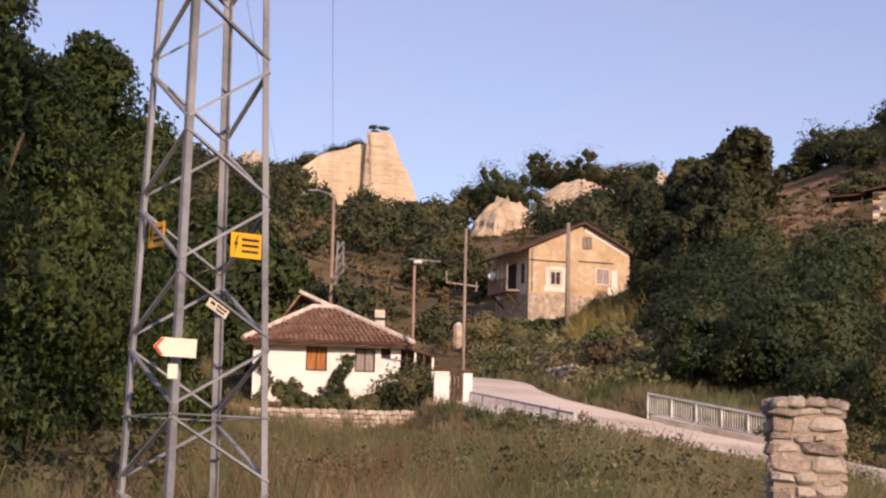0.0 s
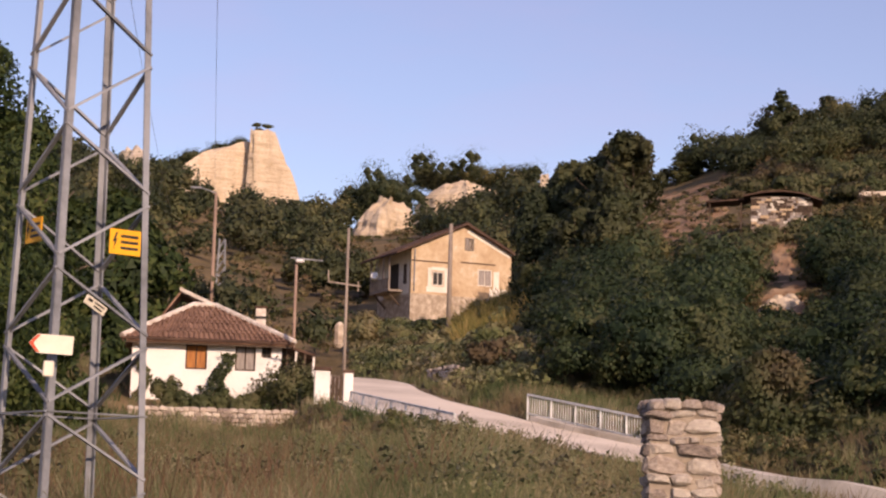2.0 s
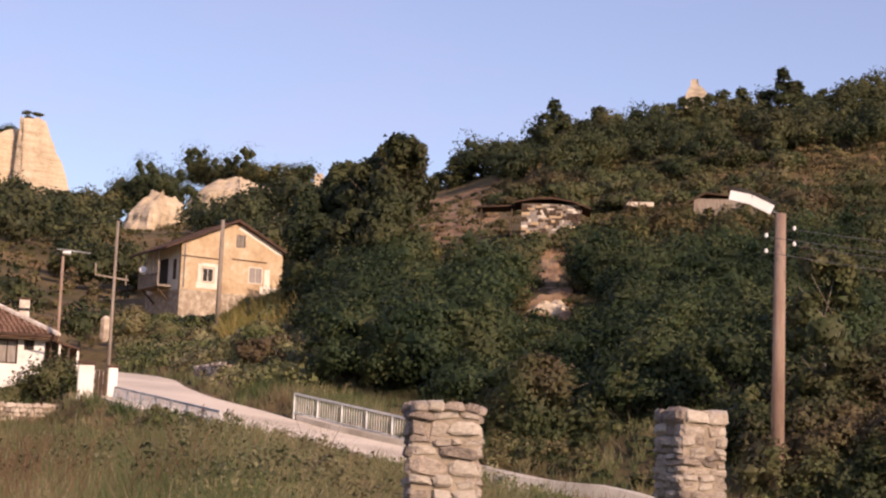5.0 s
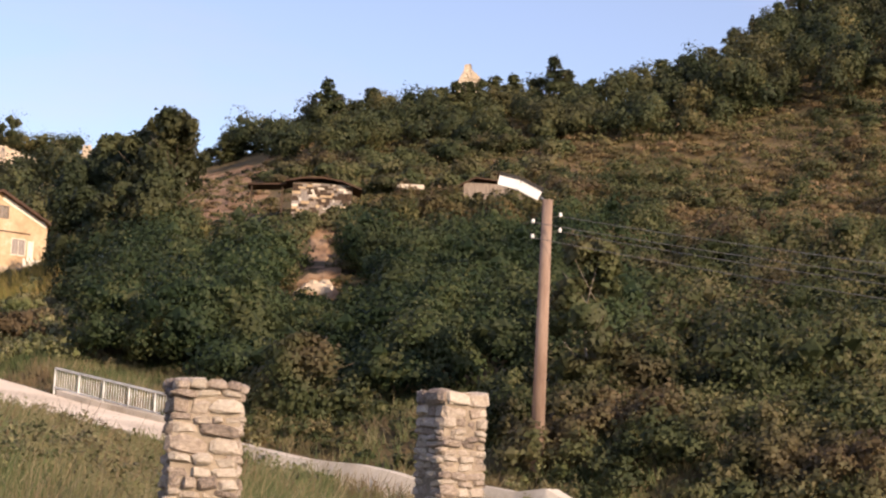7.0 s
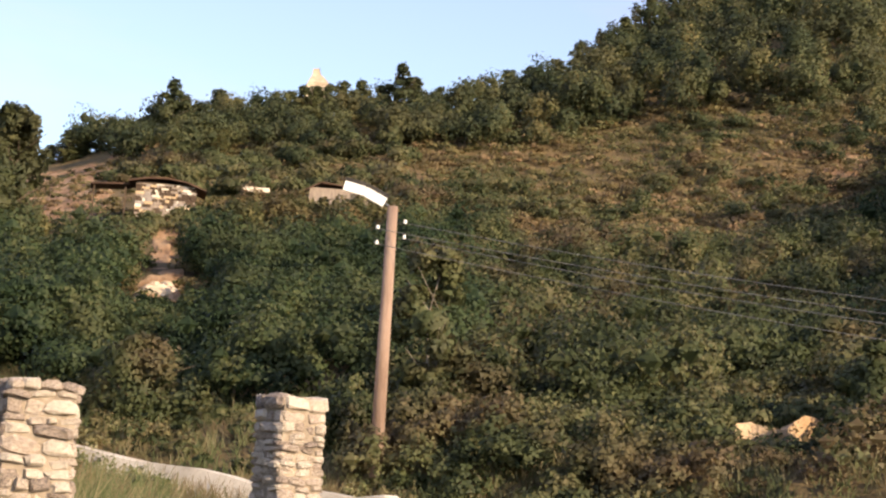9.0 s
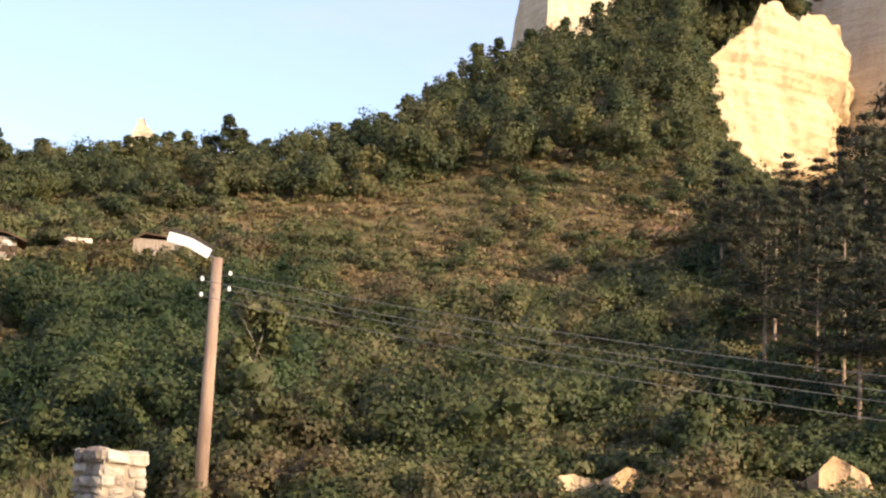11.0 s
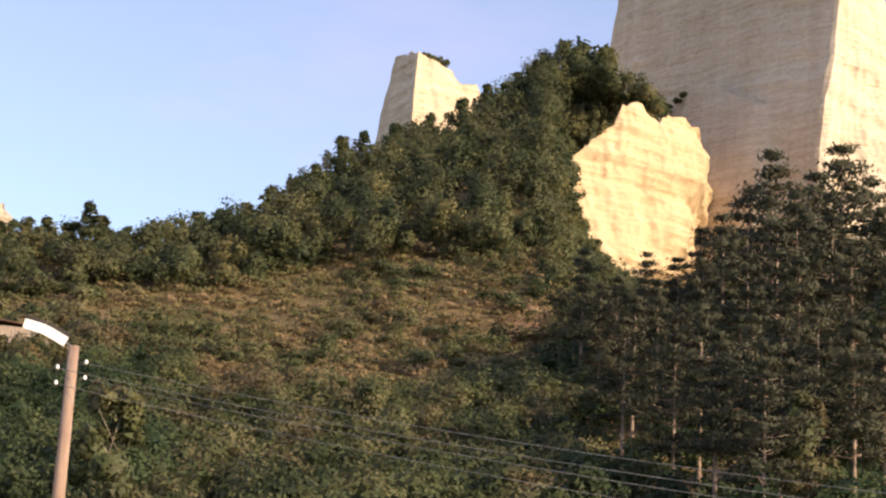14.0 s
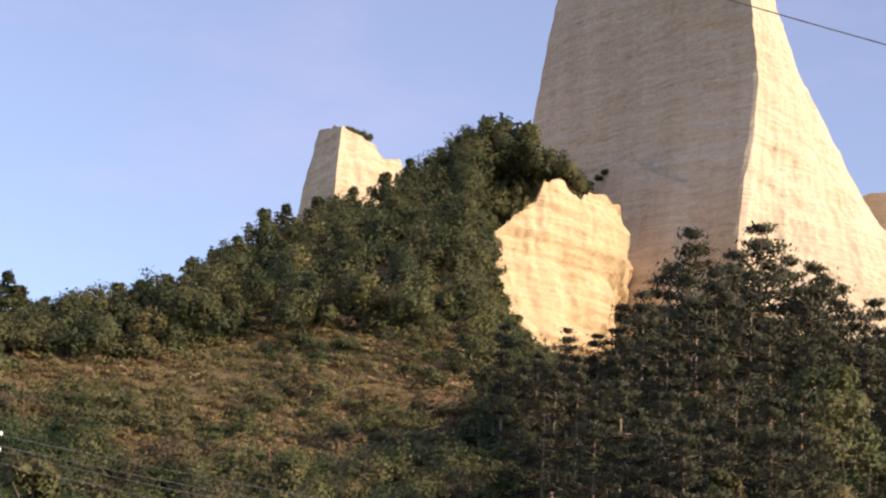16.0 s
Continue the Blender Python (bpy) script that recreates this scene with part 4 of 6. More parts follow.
tuft_on("cliff_top_trees", 0.7, 2.4, 345, 362, rise(355, 8.8), rise(355, 8.9), 34, 4.2, 9.0, "dark trees round the pale rock")


def bank(bearing0, bearing1, d, z0, z1, rim, label, seed):
    """An eroded sandy bank at the road's edge, its crest running out to both sides."""
    across = [(k / 7, bearing0 + (bearing1 - bearing0) * k / 7) for k in range(8)]
    bow = lambda u, k: 1.6 * (2 * u - 1) ** 2 + 0.5 * math.sin(2.1 * k + seed)
    low = [plan(w, d - 0.4 + bow(u, k)) for k, (u, w) in enumerate(across)] + [plan(bearing1 + 0.2, d + 6), plan(bearing0 - 0.2, d + 6)]
    high = [plan(w, d + 0.5 + bow(u, k + 0.6)) for k, (u, w) in enumerate(across)] + [plan(bearing1, d + 5), plan(bearing0, d + 5)]
    return rock("sand_bank", [(z0, low), (z1, high)], label, 0.45, 0.25, 9, 26, seed, SAND_BANK, rim=rim)


bank(31.9, 35.7, 55.5, 1.6, rise(56.2, 4.3), ([31.9, 32.3, 32.9, 33.4, 33.9, 34.5, 35.3, 35.7], [2.4, 3.65, 3.9, 3.6, 3.45, 3.7, 3.6, 2.4]), "eroded orange sandy bank below the shrubs", 2.0)
bank(39.0, 42.2, 56.5, 1.8, rise(57.2, 4.8), ([39.0, 39.9, 40.4, 40.75, 41.2, 41.8, 42.2], [2.6, 3.5, 4.0, 4.35, 4.1, 3.8, 2.6]), "eroded sandy bank under the pines", 4.0)
thicket("bank_shrubs", strewn(31.7, 36, 58.5, 65, 80), 0.9, 1.2, 260, 0.11, SHRUB_LEAF, "low shrubs on top of the sandy bank", "shrubs")
thicket("bank_shrubs", strewn(38.2, 42.4, 59.5, 66, 70), 0.9, 1.2, 260, 0.11, DARK_SHRUB, "low shrubs above the bank under the pines", "shrubs")


def soil_patch(bearing0, bearing1, r0, r1, label, seed):
    """Bare soil lying on the slope, its edge running out unevenly under the plants."""
    n, m = 28, 34
    verts = []
    for a in range(n + 1):
        for c in range(m + 1):
            u, v = a / n, c / m
            p = spot(bearing0 + (bearing1 - bearing0) * u, r0 + (r1 - r0) * v)
            inside = min(u, 1 - u, v, 1 - v) * 2 + 0.75 * noise.noise(Vector((p.x * 0.4 + seed, p.y * 0.4, 0))) - 0.16
            lumps = 0.16 * noise.noise(Vector((p.x * 1.3, p.y * 1.3, seed)))
            verts.append((p.x, p.y, height(p.x, p.y) + min(0.2, inside * 0.8) + lumps))
    a, c = np.meshgrid(np.arange(n), np.arange(m), indexing="ij")
    k = a * (m + 1) + c
    faces = np.stack([k, k + 1, k + m + 2, k + m + 1], -1).reshape(-1, 4)
    return tagged(new("bare_soil", from_arrays("bare_soil", np.array(verts), faces[:, ::-1], BARE_SOIL)), label, "soil", kind="stuff")


soil_patch(13.5, 15.0, 92, 102, "pale orange bare soil on the steep slope", 6.0)
soil_patch(13.8, 14.7, 102, 117, "bare soil track below the plank shed", 3.0)
soil_patch(9.6, 12.7, 126, 172, "bare brown soil on the hill's brow", 11.0)
soil_patch(31.7, 35.9, 53, 62, "orange bare soil below the sandy bank", 21.0)
soil_patch(38.3, 42.0, 54.5, 64, "bare sandy soil below the pines", 25.0)
soil_patch(34.6, 36.8, 128, 150, "bare soil at the meadow's upper edge", 15.0)
for k, (b, d, s) in enumerate([(14.0, 95.6, 0.55), (14.3, 95.2, 0.8), (14.62, 95.8, 0.5), (14.15, 96.6, 0.45), (13.75, 95.2, 0.4), (14.5, 96.8, 0.5), (11.75, 118, 0.5), (12.0, 117.5, 0.4)]):
    o = on_ground(b, d)
    corner = lambda w, turn: [(o.x + w * math.cos(turn + q * 1.26), o.y + w * math.sin(turn + q * 1.26)) for q in range(5)]
    rock("boulder", [(o.z - 0.4, corner(s, k)), (o.z + 0.35 * s, corner(s * 0.9, k + 0.1)), (o.z + 0.75 * s, corner(s * 0.4, k + 0.2))], "pale crumbling lump of sandstone on bare soil", 0.25 * s, 0.08, 4, 8, k * 3.1, WARM_SANDSTONE)


# ---- road, kerbs, rails ----
def road_frame(k):
    p, q = COURSE[max(k - 1, 0)], COURSE[min(k + 1, len(COURSE) - 1)]
    d = Vector((q.x - p.x, q.y - p.y, 0)).normalized()
    return COURSE[k], Vector((d.y, -d.x, 0))


def road_strip(name, material, off0, off1, lift, thick, k0, k1, label, category, rough=0.0, batter=0.0):
    """A strip along the road between two offsets to its right hand (the uphill side), each as (wide, narrow) or a number."""
    bm = bmesh.new()
    rows = []
    for k in range(k0, k1):
        p, n = road_frame(k)
        share = float(road_half(p.y)) / 3.3
        shake = rough * noise.noise(Vector((k * 0.7, off0, 2.0)))
        a, b = p + n * off0 * share, p + n * off1 * share
        up = Vector((0, 0, lift + shake))
        rows.append([bm.verts.new(a - n * batter - Vector((0, 0, thick))), bm.verts.new(a + up), bm.verts.new(b + up), bm.verts.new(b - Vector((0, 0, thick)))])
    for r0, r1 in zip(rows, rows[1:]):
        for j in range(3):
            bm.faces.new((r0[j], r0[j + 1], r1[j + 1], r1[j]))
    bm.faces.new(rows[0]), bm.faces.new(rows[-1])
    return solid(name, bm, material, label, category, kind="structure")


near_y = lambda y: min(range(len(COURSE)), key=lambda k: abs(COURSE[k].y - y))
road_strip("road", ROAD, -3.3, 3.3, 0.0, 0.3, 0, len(COURSE), "pale worn asphalt road climbing past the houses", "road")
road_strip("kerb_near", CONCRETE, -3.75, -3.3, 0.26, 0.3, near_y(53), near_y(61), "broken pale concrete kerb", "kerb", 0.12)
road_strip("pavement_far", CONCRETE, 3.3, 4.3, 0.2, 0.3, near_y(59.5), near_y(68.5), "raised concrete walkway beside the rail", "pavement")
road_strip("parapet_near", CONCRETE, -3.85, -3.35, 0.62, 0.9, near_y(28), near_y(54), "low crumbling pale concrete wall along the road", "parapet", 0.5, 0.7)


def guard_rail(name, a, b, panels, tall, label):
    """Posts, top and bottom bars, and upright bars in each panel."""
    a, b = Vector(a), Vector(b)
    ob = thing(name, Matrix.Translation(a), label, "railing", "bridge railings")
    for k in range(panels + 1):
        p = (b - a) * (k / panels)
        bm = box(bmesh.new(), (p.x - 0.035, p.y - 0.035, p.z - 0.12), (p.x + 0.035, p.y + 0.035, p.z + tall), bevel=0.008)
        part("post", bm, RAIL_PAINT, ob)
    for name_, z, w in (("top_bar", tall, 0.075), ("bottom_bar", 0.14, 0.05)):
        part(name_, beam(bmesh.new(), (0, 0, z), (b - a) + Vector((0, 0, z)), w), RAIL_PAINT, ob)
    for k in range(panels):
        bm = bmesh.new()
        for j in range(1, 10):
            p = (b - a) * ((k + j / 10) / panels)
            beam(bm, p + Vector((0, 0, 0.14)), p + Vector((0, 0, tall)), 0.02)
        tagged(part("infill", bm, RAIL_PAINT, ob), kind="stuff")
    return ob


guard_rail("guard_rail", spot(6.46, 70, rise(70, 2.98)), spot(12.1, 62.6, rise(62.6, 1.9)), 7, 0.86, "grey painted steel railing on the bridge's uphill side")
guard_rail("guard_rail", spot(0.92, 70.5, rise(70.5, 2.92)), spot(4.2, 60.5, rise(60.5, 2.2)), 7, 0.86, "grey painted steel railing beside the gate")


# ---- stone gate pillars ----
def stone_mesh(seed):
    """A rough rounded building stone about one unit across."""
    bm = bmesh.new()
    bmesh.ops.create_cube(bm, size=1.0)
    bmesh.ops.bevel(bm, geom=list(bm.edges), offset=0.2, segments=1, affect="EDGES")
    r = random.Random(seed)
    for v in bm.verts:
        v.co += Vector((r.uniform(-0.09, 0.09), r.uniform(-0.08, 0.08), r.uniform(-0.10, 0.10)))
    lean = Matrix.Rotation(r.uniform(-0.12, 0.12), 4, "Y")
    bmesh.ops.transform(bm, matrix=lean, verts=list(bm.verts))
    return as_mesh("stone", bm, STONE, False)


STONES = [stone_mesh(k) for k in range(16)]


def lay_stone(parent, m, mesh=None):
    ob = new("stone", mesh or random.choice(STONES))
    ob.parent = parent
    ob.matrix_local = m
    return ob


def stone_pillar(x, y, top, half, turn, label, seed):
    random.seed(seed)
    foot = height(x, y) - 0.3
    tall = top - foot
    ob = thing("stone_pillar", pose(x, y, foot, 0, 0, turn), label, "pillar", "gate pillars")
    part("mortar_core", box(bmesh.new(), (-half + 0.012, -half + 0.012, 0), (half - 0.012, half - 0.012, tall - 0.02)), MORTAR, ob, "grey mortar between the stones")
    z = 0.0
    while z < tall - 0.03:
        h = min(random.choice((0.055, 0.07, 0.09, 0.12, 0.15)) * random.uniform(0.9, 1.1), tall - z)
        if tall - z - h < 0.07:
            h = tall - z
        flare = 1.0 if z < tall - 0.2 else 1.05
        for s in range(4):
            turned = Matrix.Rotation(math.pi / 2 * s, 4, "Z")
            u = -half
            while u < half - 0.06:
                w = min(random.uniform(1.0, 2.6) * (0.055 + 0.5 * h), half - u)
                if half - u - w < 0.1:
                    w = half - u
                depth = random.uniform(0.13, 0.17)
                c = Vector((u + w / 2, -half * flare + depth / 2 - 0.015 + random.uniform(-0.035, 0.03), z + h / 2 + random.uniform(-0.014, 0.014)))
                tilt = pose(0, 0, 0, random.uniform(-5, 5), random.uniform(-9, 9), random.uniform(-7, 7))
                lay_stone(ob, turned @ Matrix.Translation(c) @ tilt @ Matrix.Diagonal((w * random.uniform(0.9, 1.02), depth, h * random.uniform(0.85, 1.06), 1)))
                u += w
        z += h
    return ob


pa, pb = spot(11.22, 16.0), spot(18.85, 18.6)
stone_pillar(pa.x, pa.y, rise(16, 3.55), 0.295, -6, "square rough stone gate pillar with lime mortar", 3)
stone_pillar(pb.x, pb.y, rise(18.6, 3.66), 0.255, 14, "square rough stone pillar standing alone in the grass", 8)


# ---- lattice pylon with its signs ----
def pylon():
    centre = spot(-7.55, 17.6)
    foot = height(centre.x, centre.y) - 0.3
    ob = thing("lattice_pylon", Matrix.Translation((centre.x, centre.y, 0)), "grey galvanised steel lattice power pylon in the grass", "pylon")
    turn = math.atan2(-0.41, 1.284)

    def leg(c, z):
        half = 0.705 - 0.034 * (z - 2.36)
        a = turn + radians(centre_turn) + c * math.pi / 2
        return Vector((half * math.cos(a), half * math.sin(a), z))

    centre_turn = 7.58
    top = 13.5
    for c in range(4):  # R, B, L, F
        bm = bmesh.new()
        a, b = leg(c, foot), leg(c, top)
        inward = (Vector((0, 0, 0)) - Vector((a.x, a.y, 0))).normalized()
        for s in (1, -1):
            side = (inward + Vector((-inward.y, inward.x, 0)) * s).normalized()
            off = side * 0.031
            d = (b - a)
            q = Matrix((side, d.normalized().cross(side).normalized(), d.normalized())).transposed().to_4x4()
            bmesh.ops.create_cube(bm, size=1.0, matrix=Matrix.Translation((a + b) / 2 + off) @ q @ Matrix.Diagonal((0.062, 0.014, d.length, 1)))
        part("leg", bm, STEEL, ob)
    step = 0.675
    z0 = 2.425
    for f in range(4):
        c0, c1 = f, (f + 1) % 4
        k = -2
        while z0 + (k + 1) * step < top - 0.3:
            zb, zt = z0 + k * step, z0 + (k + 1) * step
            even = (k % 2 == 0)
            low, high = (c1, c0) if even else (c0, c1)
            if f in (1, 3):
                low, high = high, low
            a, b = leg(low, zb + 0.06), leg(high, zt - 0.06)
            if zb > foot - 0.2:
                part("brace", beam(bmesh.new(), a, b, 0.044, 0.022), STEEL, ob)
            k += 1
        part("tie_bar", beam(bmesh.new(), leg(c0, 2.40), leg(c1, 2.40), 0.05, 0.014), STEEL, ob)
    for z, reach in ((12.2, 1.5), (13.3, 1.1)):
        arm = bmesh.new()
        beam(arm, (-reach, 0, z), (reach, 0, z), 0.09)
        part("cross_arm", arm, STEEL, ob)
    return ob, leg


pylon_ob, pylon_leg = pylon()


def board(name, centre, across, upward, w, h, material, label, category):
    """A flat sign plate with a turned-over edge, facing across x upward."""
    across, upward = Vector(across).normalized(), Vector(upward).normalized()
    out = across.cross(upward).normalized()
    m = Matrix((across, upward, out)).transposed().to_4x4()
    m.translation = centre
    ob = thing(name, m, label, category)
    part("plate", box(bmesh.new(), (-w / 2, -h / 2, -0.006), (w / 2, h / 2, 0.006), bevel=0.004), material, ob)
    return ob


def bars(ob, rows, material, name="lettering_bar"):
    for x0, x1, y, t in rows:
        part(name, box(bmesh.new(), (x0, y - t / 2, 0.0065), (x1, y + t / 2, 0.010)), material, ob)


def danger_sign(centre, across):
    ob = board("danger_sign", centre, across, (0, 0, 1), 0.325, 0.235, SIGN_YELLOW, "orange-yellow high voltage sign with a black flash", "sign")
    bars(ob, [(-0.05, 0.13, 0.055, 0.026), (-0.05, 0.13, 0.0, 0.026), (-0.05, 0.13, -0.055, 0.026)], BLACK)
    bm = bmesh.new()
    pts = [(-0.10, 0.085), (-0.135, -0.005), (-0.112, 0.002), (-0.128, -0.085), (-0.085, 0.03), (-0.108, 0.022), (-0.082, 0.085)]
    face = bm.faces.new([bm.verts.new((x, y, 0.0105)) for x, y in pts])
    bmesh.ops.extrude_face_region(bm, geom=[face])
    for v in list(bm.verts)[:7]:
        v.co.z = 0.0065
    part("flash", bm, BLACK, ob)
    return ob


fr = pylon_leg(0, 0) - pylon_leg(3, 0)
right_dir = Vector((fr.x, fr.y, 0)).normalized()
danger_sign(spot(-6.20, 17.05, rise(17.05, 7.95)), right_dir)
fl = pylon_leg(3, 0) - pylon_leg(2, 0)
danger_sign(spot(-8.98, 17.5, rise(17.5, 8.17)), Vector((fl.x, fl.y, 0)))
plate = board("notice_plate", spot(-7.0, 16.95, rise(16.95, 5.98)), Matrix.Rotation(radians(46), 3, Vector(right_dir.cross(Vector((0, 0, 1))) * -1).normalized()) @ right_dir, Vector((0, 0, 1)), 0.30, 0.085, SIGN_WHITE, "small white notice plate fixed along a brace", "sign")
bars(plate, [(-0.12, -0.06, 0.012, 0.024), (-0.03, 0.11, 0.018, 0.014), (-0.02, 0.10, -0.015, 0.014)], BLACK)


def arrow_board():
    centre = spot(-8.27, 16.72, rise(16.72, 4.73))
    ob = thing("arrow_sign", pose(centre.x, centre.y, centre.z, 0, 2, 8), "blank cream arrow signboard with a red tip", "sign")
    pts = [(-0.195, 0.0), (-0.12, 0.085), (0.195, 0.085), (0.195, -0.085), (-0.12, -0.085)]
    for name, outline, y, mat, label in (("board", pts, 0.0, SIGN_WHITE, ""), ("chevron", [(-0.19, 0.0), (-0.122, 0.078), (-0.097, 0.078), (-0.155, 0.0), (-0.097, -0.078), (-0.122, -0.078)], -0.012, SIGN_RED, "red arrow tip")):
        bm = bmesh.new()
        front = [bm.verts.new((x, y - 0.006, z)) for x, z in outline]
        back = [bm.verts.new((x, y + 0.006, z)) for x, z in outline]
        bm.faces.new(front), bm.faces.new(back)
        for k in range(len(front)):
            j = (k + 1) % len(front)
            bm.faces.new((front[k], front[j], back[j], back[k]))
        part(name, bm, mat, ob, label)
    part("clamp", box(bmesh.new(), (-0.05, -0.02, -0.29), (0.045, 0.05, -0.15), bevel=0.01), SIGN_WHITE, ob, "peeling cream sticker round the leg")
    return ob


arrow_board()


# ---- street lamp on a concrete pole ----
def insulator():
    bm = bmesh.new()
    pole_between(bm, (0, 0, 0), (0, 0, 0.05), 0.045, 0.06, 10)
    pole_between(bm, (0, 0, 0.05), (0, 0, 0.13), 0.06, 0.035, 10)
    return bm


def street_lamp():
    p = spot(21.40, 56.3)
    foot, top = rise(56.3, 1.9), rise(56.3, 9.75)
    ob = thing("street_lamp", Matrix.Translation((p.x, p.y, foot)), "grey-pink concrete pole with a white tube lamp", "street lamp")
    tall = top - foot
    bm = bmesh.new()
    pole_between(bm, (0, 0, -0.6), (0, 0, tall), 0.215, 0.165, 16)
    part("pole", bm, POLE_CONCRETE, ob, smooth=True)
    across, away = spot(111.4, 1.0), spot(21.4, 1.0)
    a = Vector((0, 0, tall + 0.1)) - across * 0.25
    b = a - across * 1.3 + Vector((0, 0, 0.46))
    mid = (a + b) / 2 + Vector((0, 0, 0.09))
    bm = bmesh.new()
    for q0, q1 in ((a, mid), (mid, b)):
        beam(bm, q0, q1, 0.14, 0.3)
    part("lamp_tray", bm, LAMP_WHITE, ob, "white enamel lamp tray")
    bm = bmesh.new()
    over = Vector((0, 0, 0.1))
    beam(bm, a + over + across * 0.06, mid + over, 0.06, 0.36)
    beam(bm, mid + over, b + over, 0.06, 0.36)
    part("lamp_cover", bm, BLACK, ob, "dark cover over the lamp")
    for u in (0.3, 0.62, 0.9):
        part("tube_holder", box(bmesh.new(), (-0.05, -0.05, -0.14), (0.05, 0.05, -0.09), Matrix.Translation(a.lerp(b, u) + Vector((0, 0, 0.05)))), BLACK, ob)
    part("bracket", beam(bmesh.new(), (0, 0, tall - 0.05), a + Vector((0, 0, -0.02)), 0.06), STEEL, ob)
    for z, ways in ((tall - 0.52, (1, -1)), (tall - 1.0, (1, -1))):
        for s in ways:
            tip = across * (0.42 * s) + Vector((0, 0, z - (0.22 if s < 0 else 0)))
            part("hook", beam(bmesh.new(), across * 0.15 * s + Vector((0, 0, tip.z)), tip, 0.03), BLACK, ob)
            pin = part("insulator", insulator(), CERAMIC, ob, "white ceramic insulator")
            pin.location = tip
    return p, top


lamp_place, lamp_top = street_lamp()


def line_pole(name, bearing, d, low, high, r0, r1, material, label, lamp="", arms=False):
    p = spot(bearing, d)
    foot, top = low, rise(d, high)
    ob = thing(name, Matrix.Translation((p.x, p.y, foot)), label, "pole")
    part("shaft", pole_between(bmesh.new(), (0, 0, -0.4), (0, 0, top - foot), r0, r1, 10), material, ob, smooth=True)
    t = top - foot
    if lamp == "arm":
        part("arm", beam(bmesh.new(), (0, 0, t), (-0.8, 0, t + 0.25), 0.06), STEEL, ob)
        part("lamp_head", box(bmesh.new(), (-1.35, -0.09, t + 0.2), (-0.75, 0.09, t + 0.29), bevel=0.03), STEEL, ob)
    if lamp == "bulb":
        part("lamp_head", box(bmesh.new(), (-0.05, -0.35, t - 0.1), (0.38, 0.05, t + 0.04), bevel=0.05), LAMP_WHITE, ob)
        part("arm", beam(bmesh.new(), (-0.3, 0, t + 0.15), (1.3, 0, t + 0.05), 0.06), STEEL, ob)
    if arms:
        part("cross_arm", beam(bmesh.new(), (-0.75, 0, t - 2.15), (0.55, 0, t - 2.3), 0.06), GREY_WOOD, ob)
        part("arm_upright", beam(bmesh.new(), (-0.72, 0, t - 2.15), (-0.74, 0, t - 1.7), 0.05), GREY_WOOD, ob)
        part("arm_upright", beam(bmesh.new(), (0.45, 0, t - 2.5), (0.45, 0, t - 2.1), 0.05), GREY_WOOD, ob)
    return ob


line_pole("lamp_post", -3.5, 96, 7.0, 9.62, 0.12, 0.08, POLE_CONCRETE, "slim concrete street lamp post behind the house", "arm")
line_pole("lamp_post", -0.9, 90, 6.5, 7.62, 0.095, 0.07, POLE_CONCRETE, "concrete lamp post beside the road", "bulb")
line_pole("power_pole", 0.70, 71.8, 5.0, 8.70, 0.075, 0.055, GREY_WOOD, "thin power pole with a crossed bracket at the gate", arms=True)
line_pole("power_pole", 3.92, 128, 13.0, 8.93, 0.20, 0.14, GREY_WOOD, "weathered wooden power pole before the ochre house")


def far_mast():
    p = spot(-3.25, 140)
    foot = height(p.x, p.y)
    ob = thing("lattice_mast", Matrix.Translation((p.x, p.y, foot)), "small dark lattice mast on the slope", "mast")
    t = rise(140, 8.2) - foot
    for sx in (-1, 1):
        for sy in (-1, 1):
            part("leg", beam(bmesh.new(), (0.42 * sx, 0.42 * sy, -0.5), (0.2 * sx, 0.2 * sy, t), 0.09), STEEL, ob)
    n = 8
    for k in range(n):
        h0, h1 = t * k / n, t * (k + 1) / n
        w0, w1 = 0.42 - 0.22 * k / n, 0.42 - 0.22 * (k + 1) / n
        for sy in (-1, 1):
            part("brace", beam(bmesh.new(), (-w0, w0 * sy, h0), (w1, w1 * sy, h1), 0.05), STEEL, ob)
    return ob


far_mast()

# ---- trees ----
def limbs(bm, tall, r, spread, count, seed, start=0.35):
    """A tapered, slightly bent trunk with rising limbs."""
    r_ = random.Random(seed)
    pts = [Vector((0, 0, -0.4))]
    for k in range(1, 5):
        pts.append(Vector((r_.uniform(-0.05, 0.05) * tall * 0.5, r_.uniform(-0.05, 0.05) * tall * 0.5, tall * 0.85 * k / 4)))
    for k in range(4):
        pole_between(bm, pts[k], pts[k + 1], r * (1 - k * 0.21), r * (1 - (k + 1) * 0.21), 8)
    for k in range(count):
        at = start + (0.85 - start) * k / count
        a = pts[0].lerp(pts[4], at)
        turn = r_.uniform(0, 6.28)
        b = a + Vector((math.cos(turn) * spread * 0.75, math.sin(turn) * spread * 0.75, tall * r_.uniform(0.08, 0.22)))
        pole_between(bm, a, b, r * 0.38 * (1 - at * 0.5), r * 0.1, 6)
    return bm


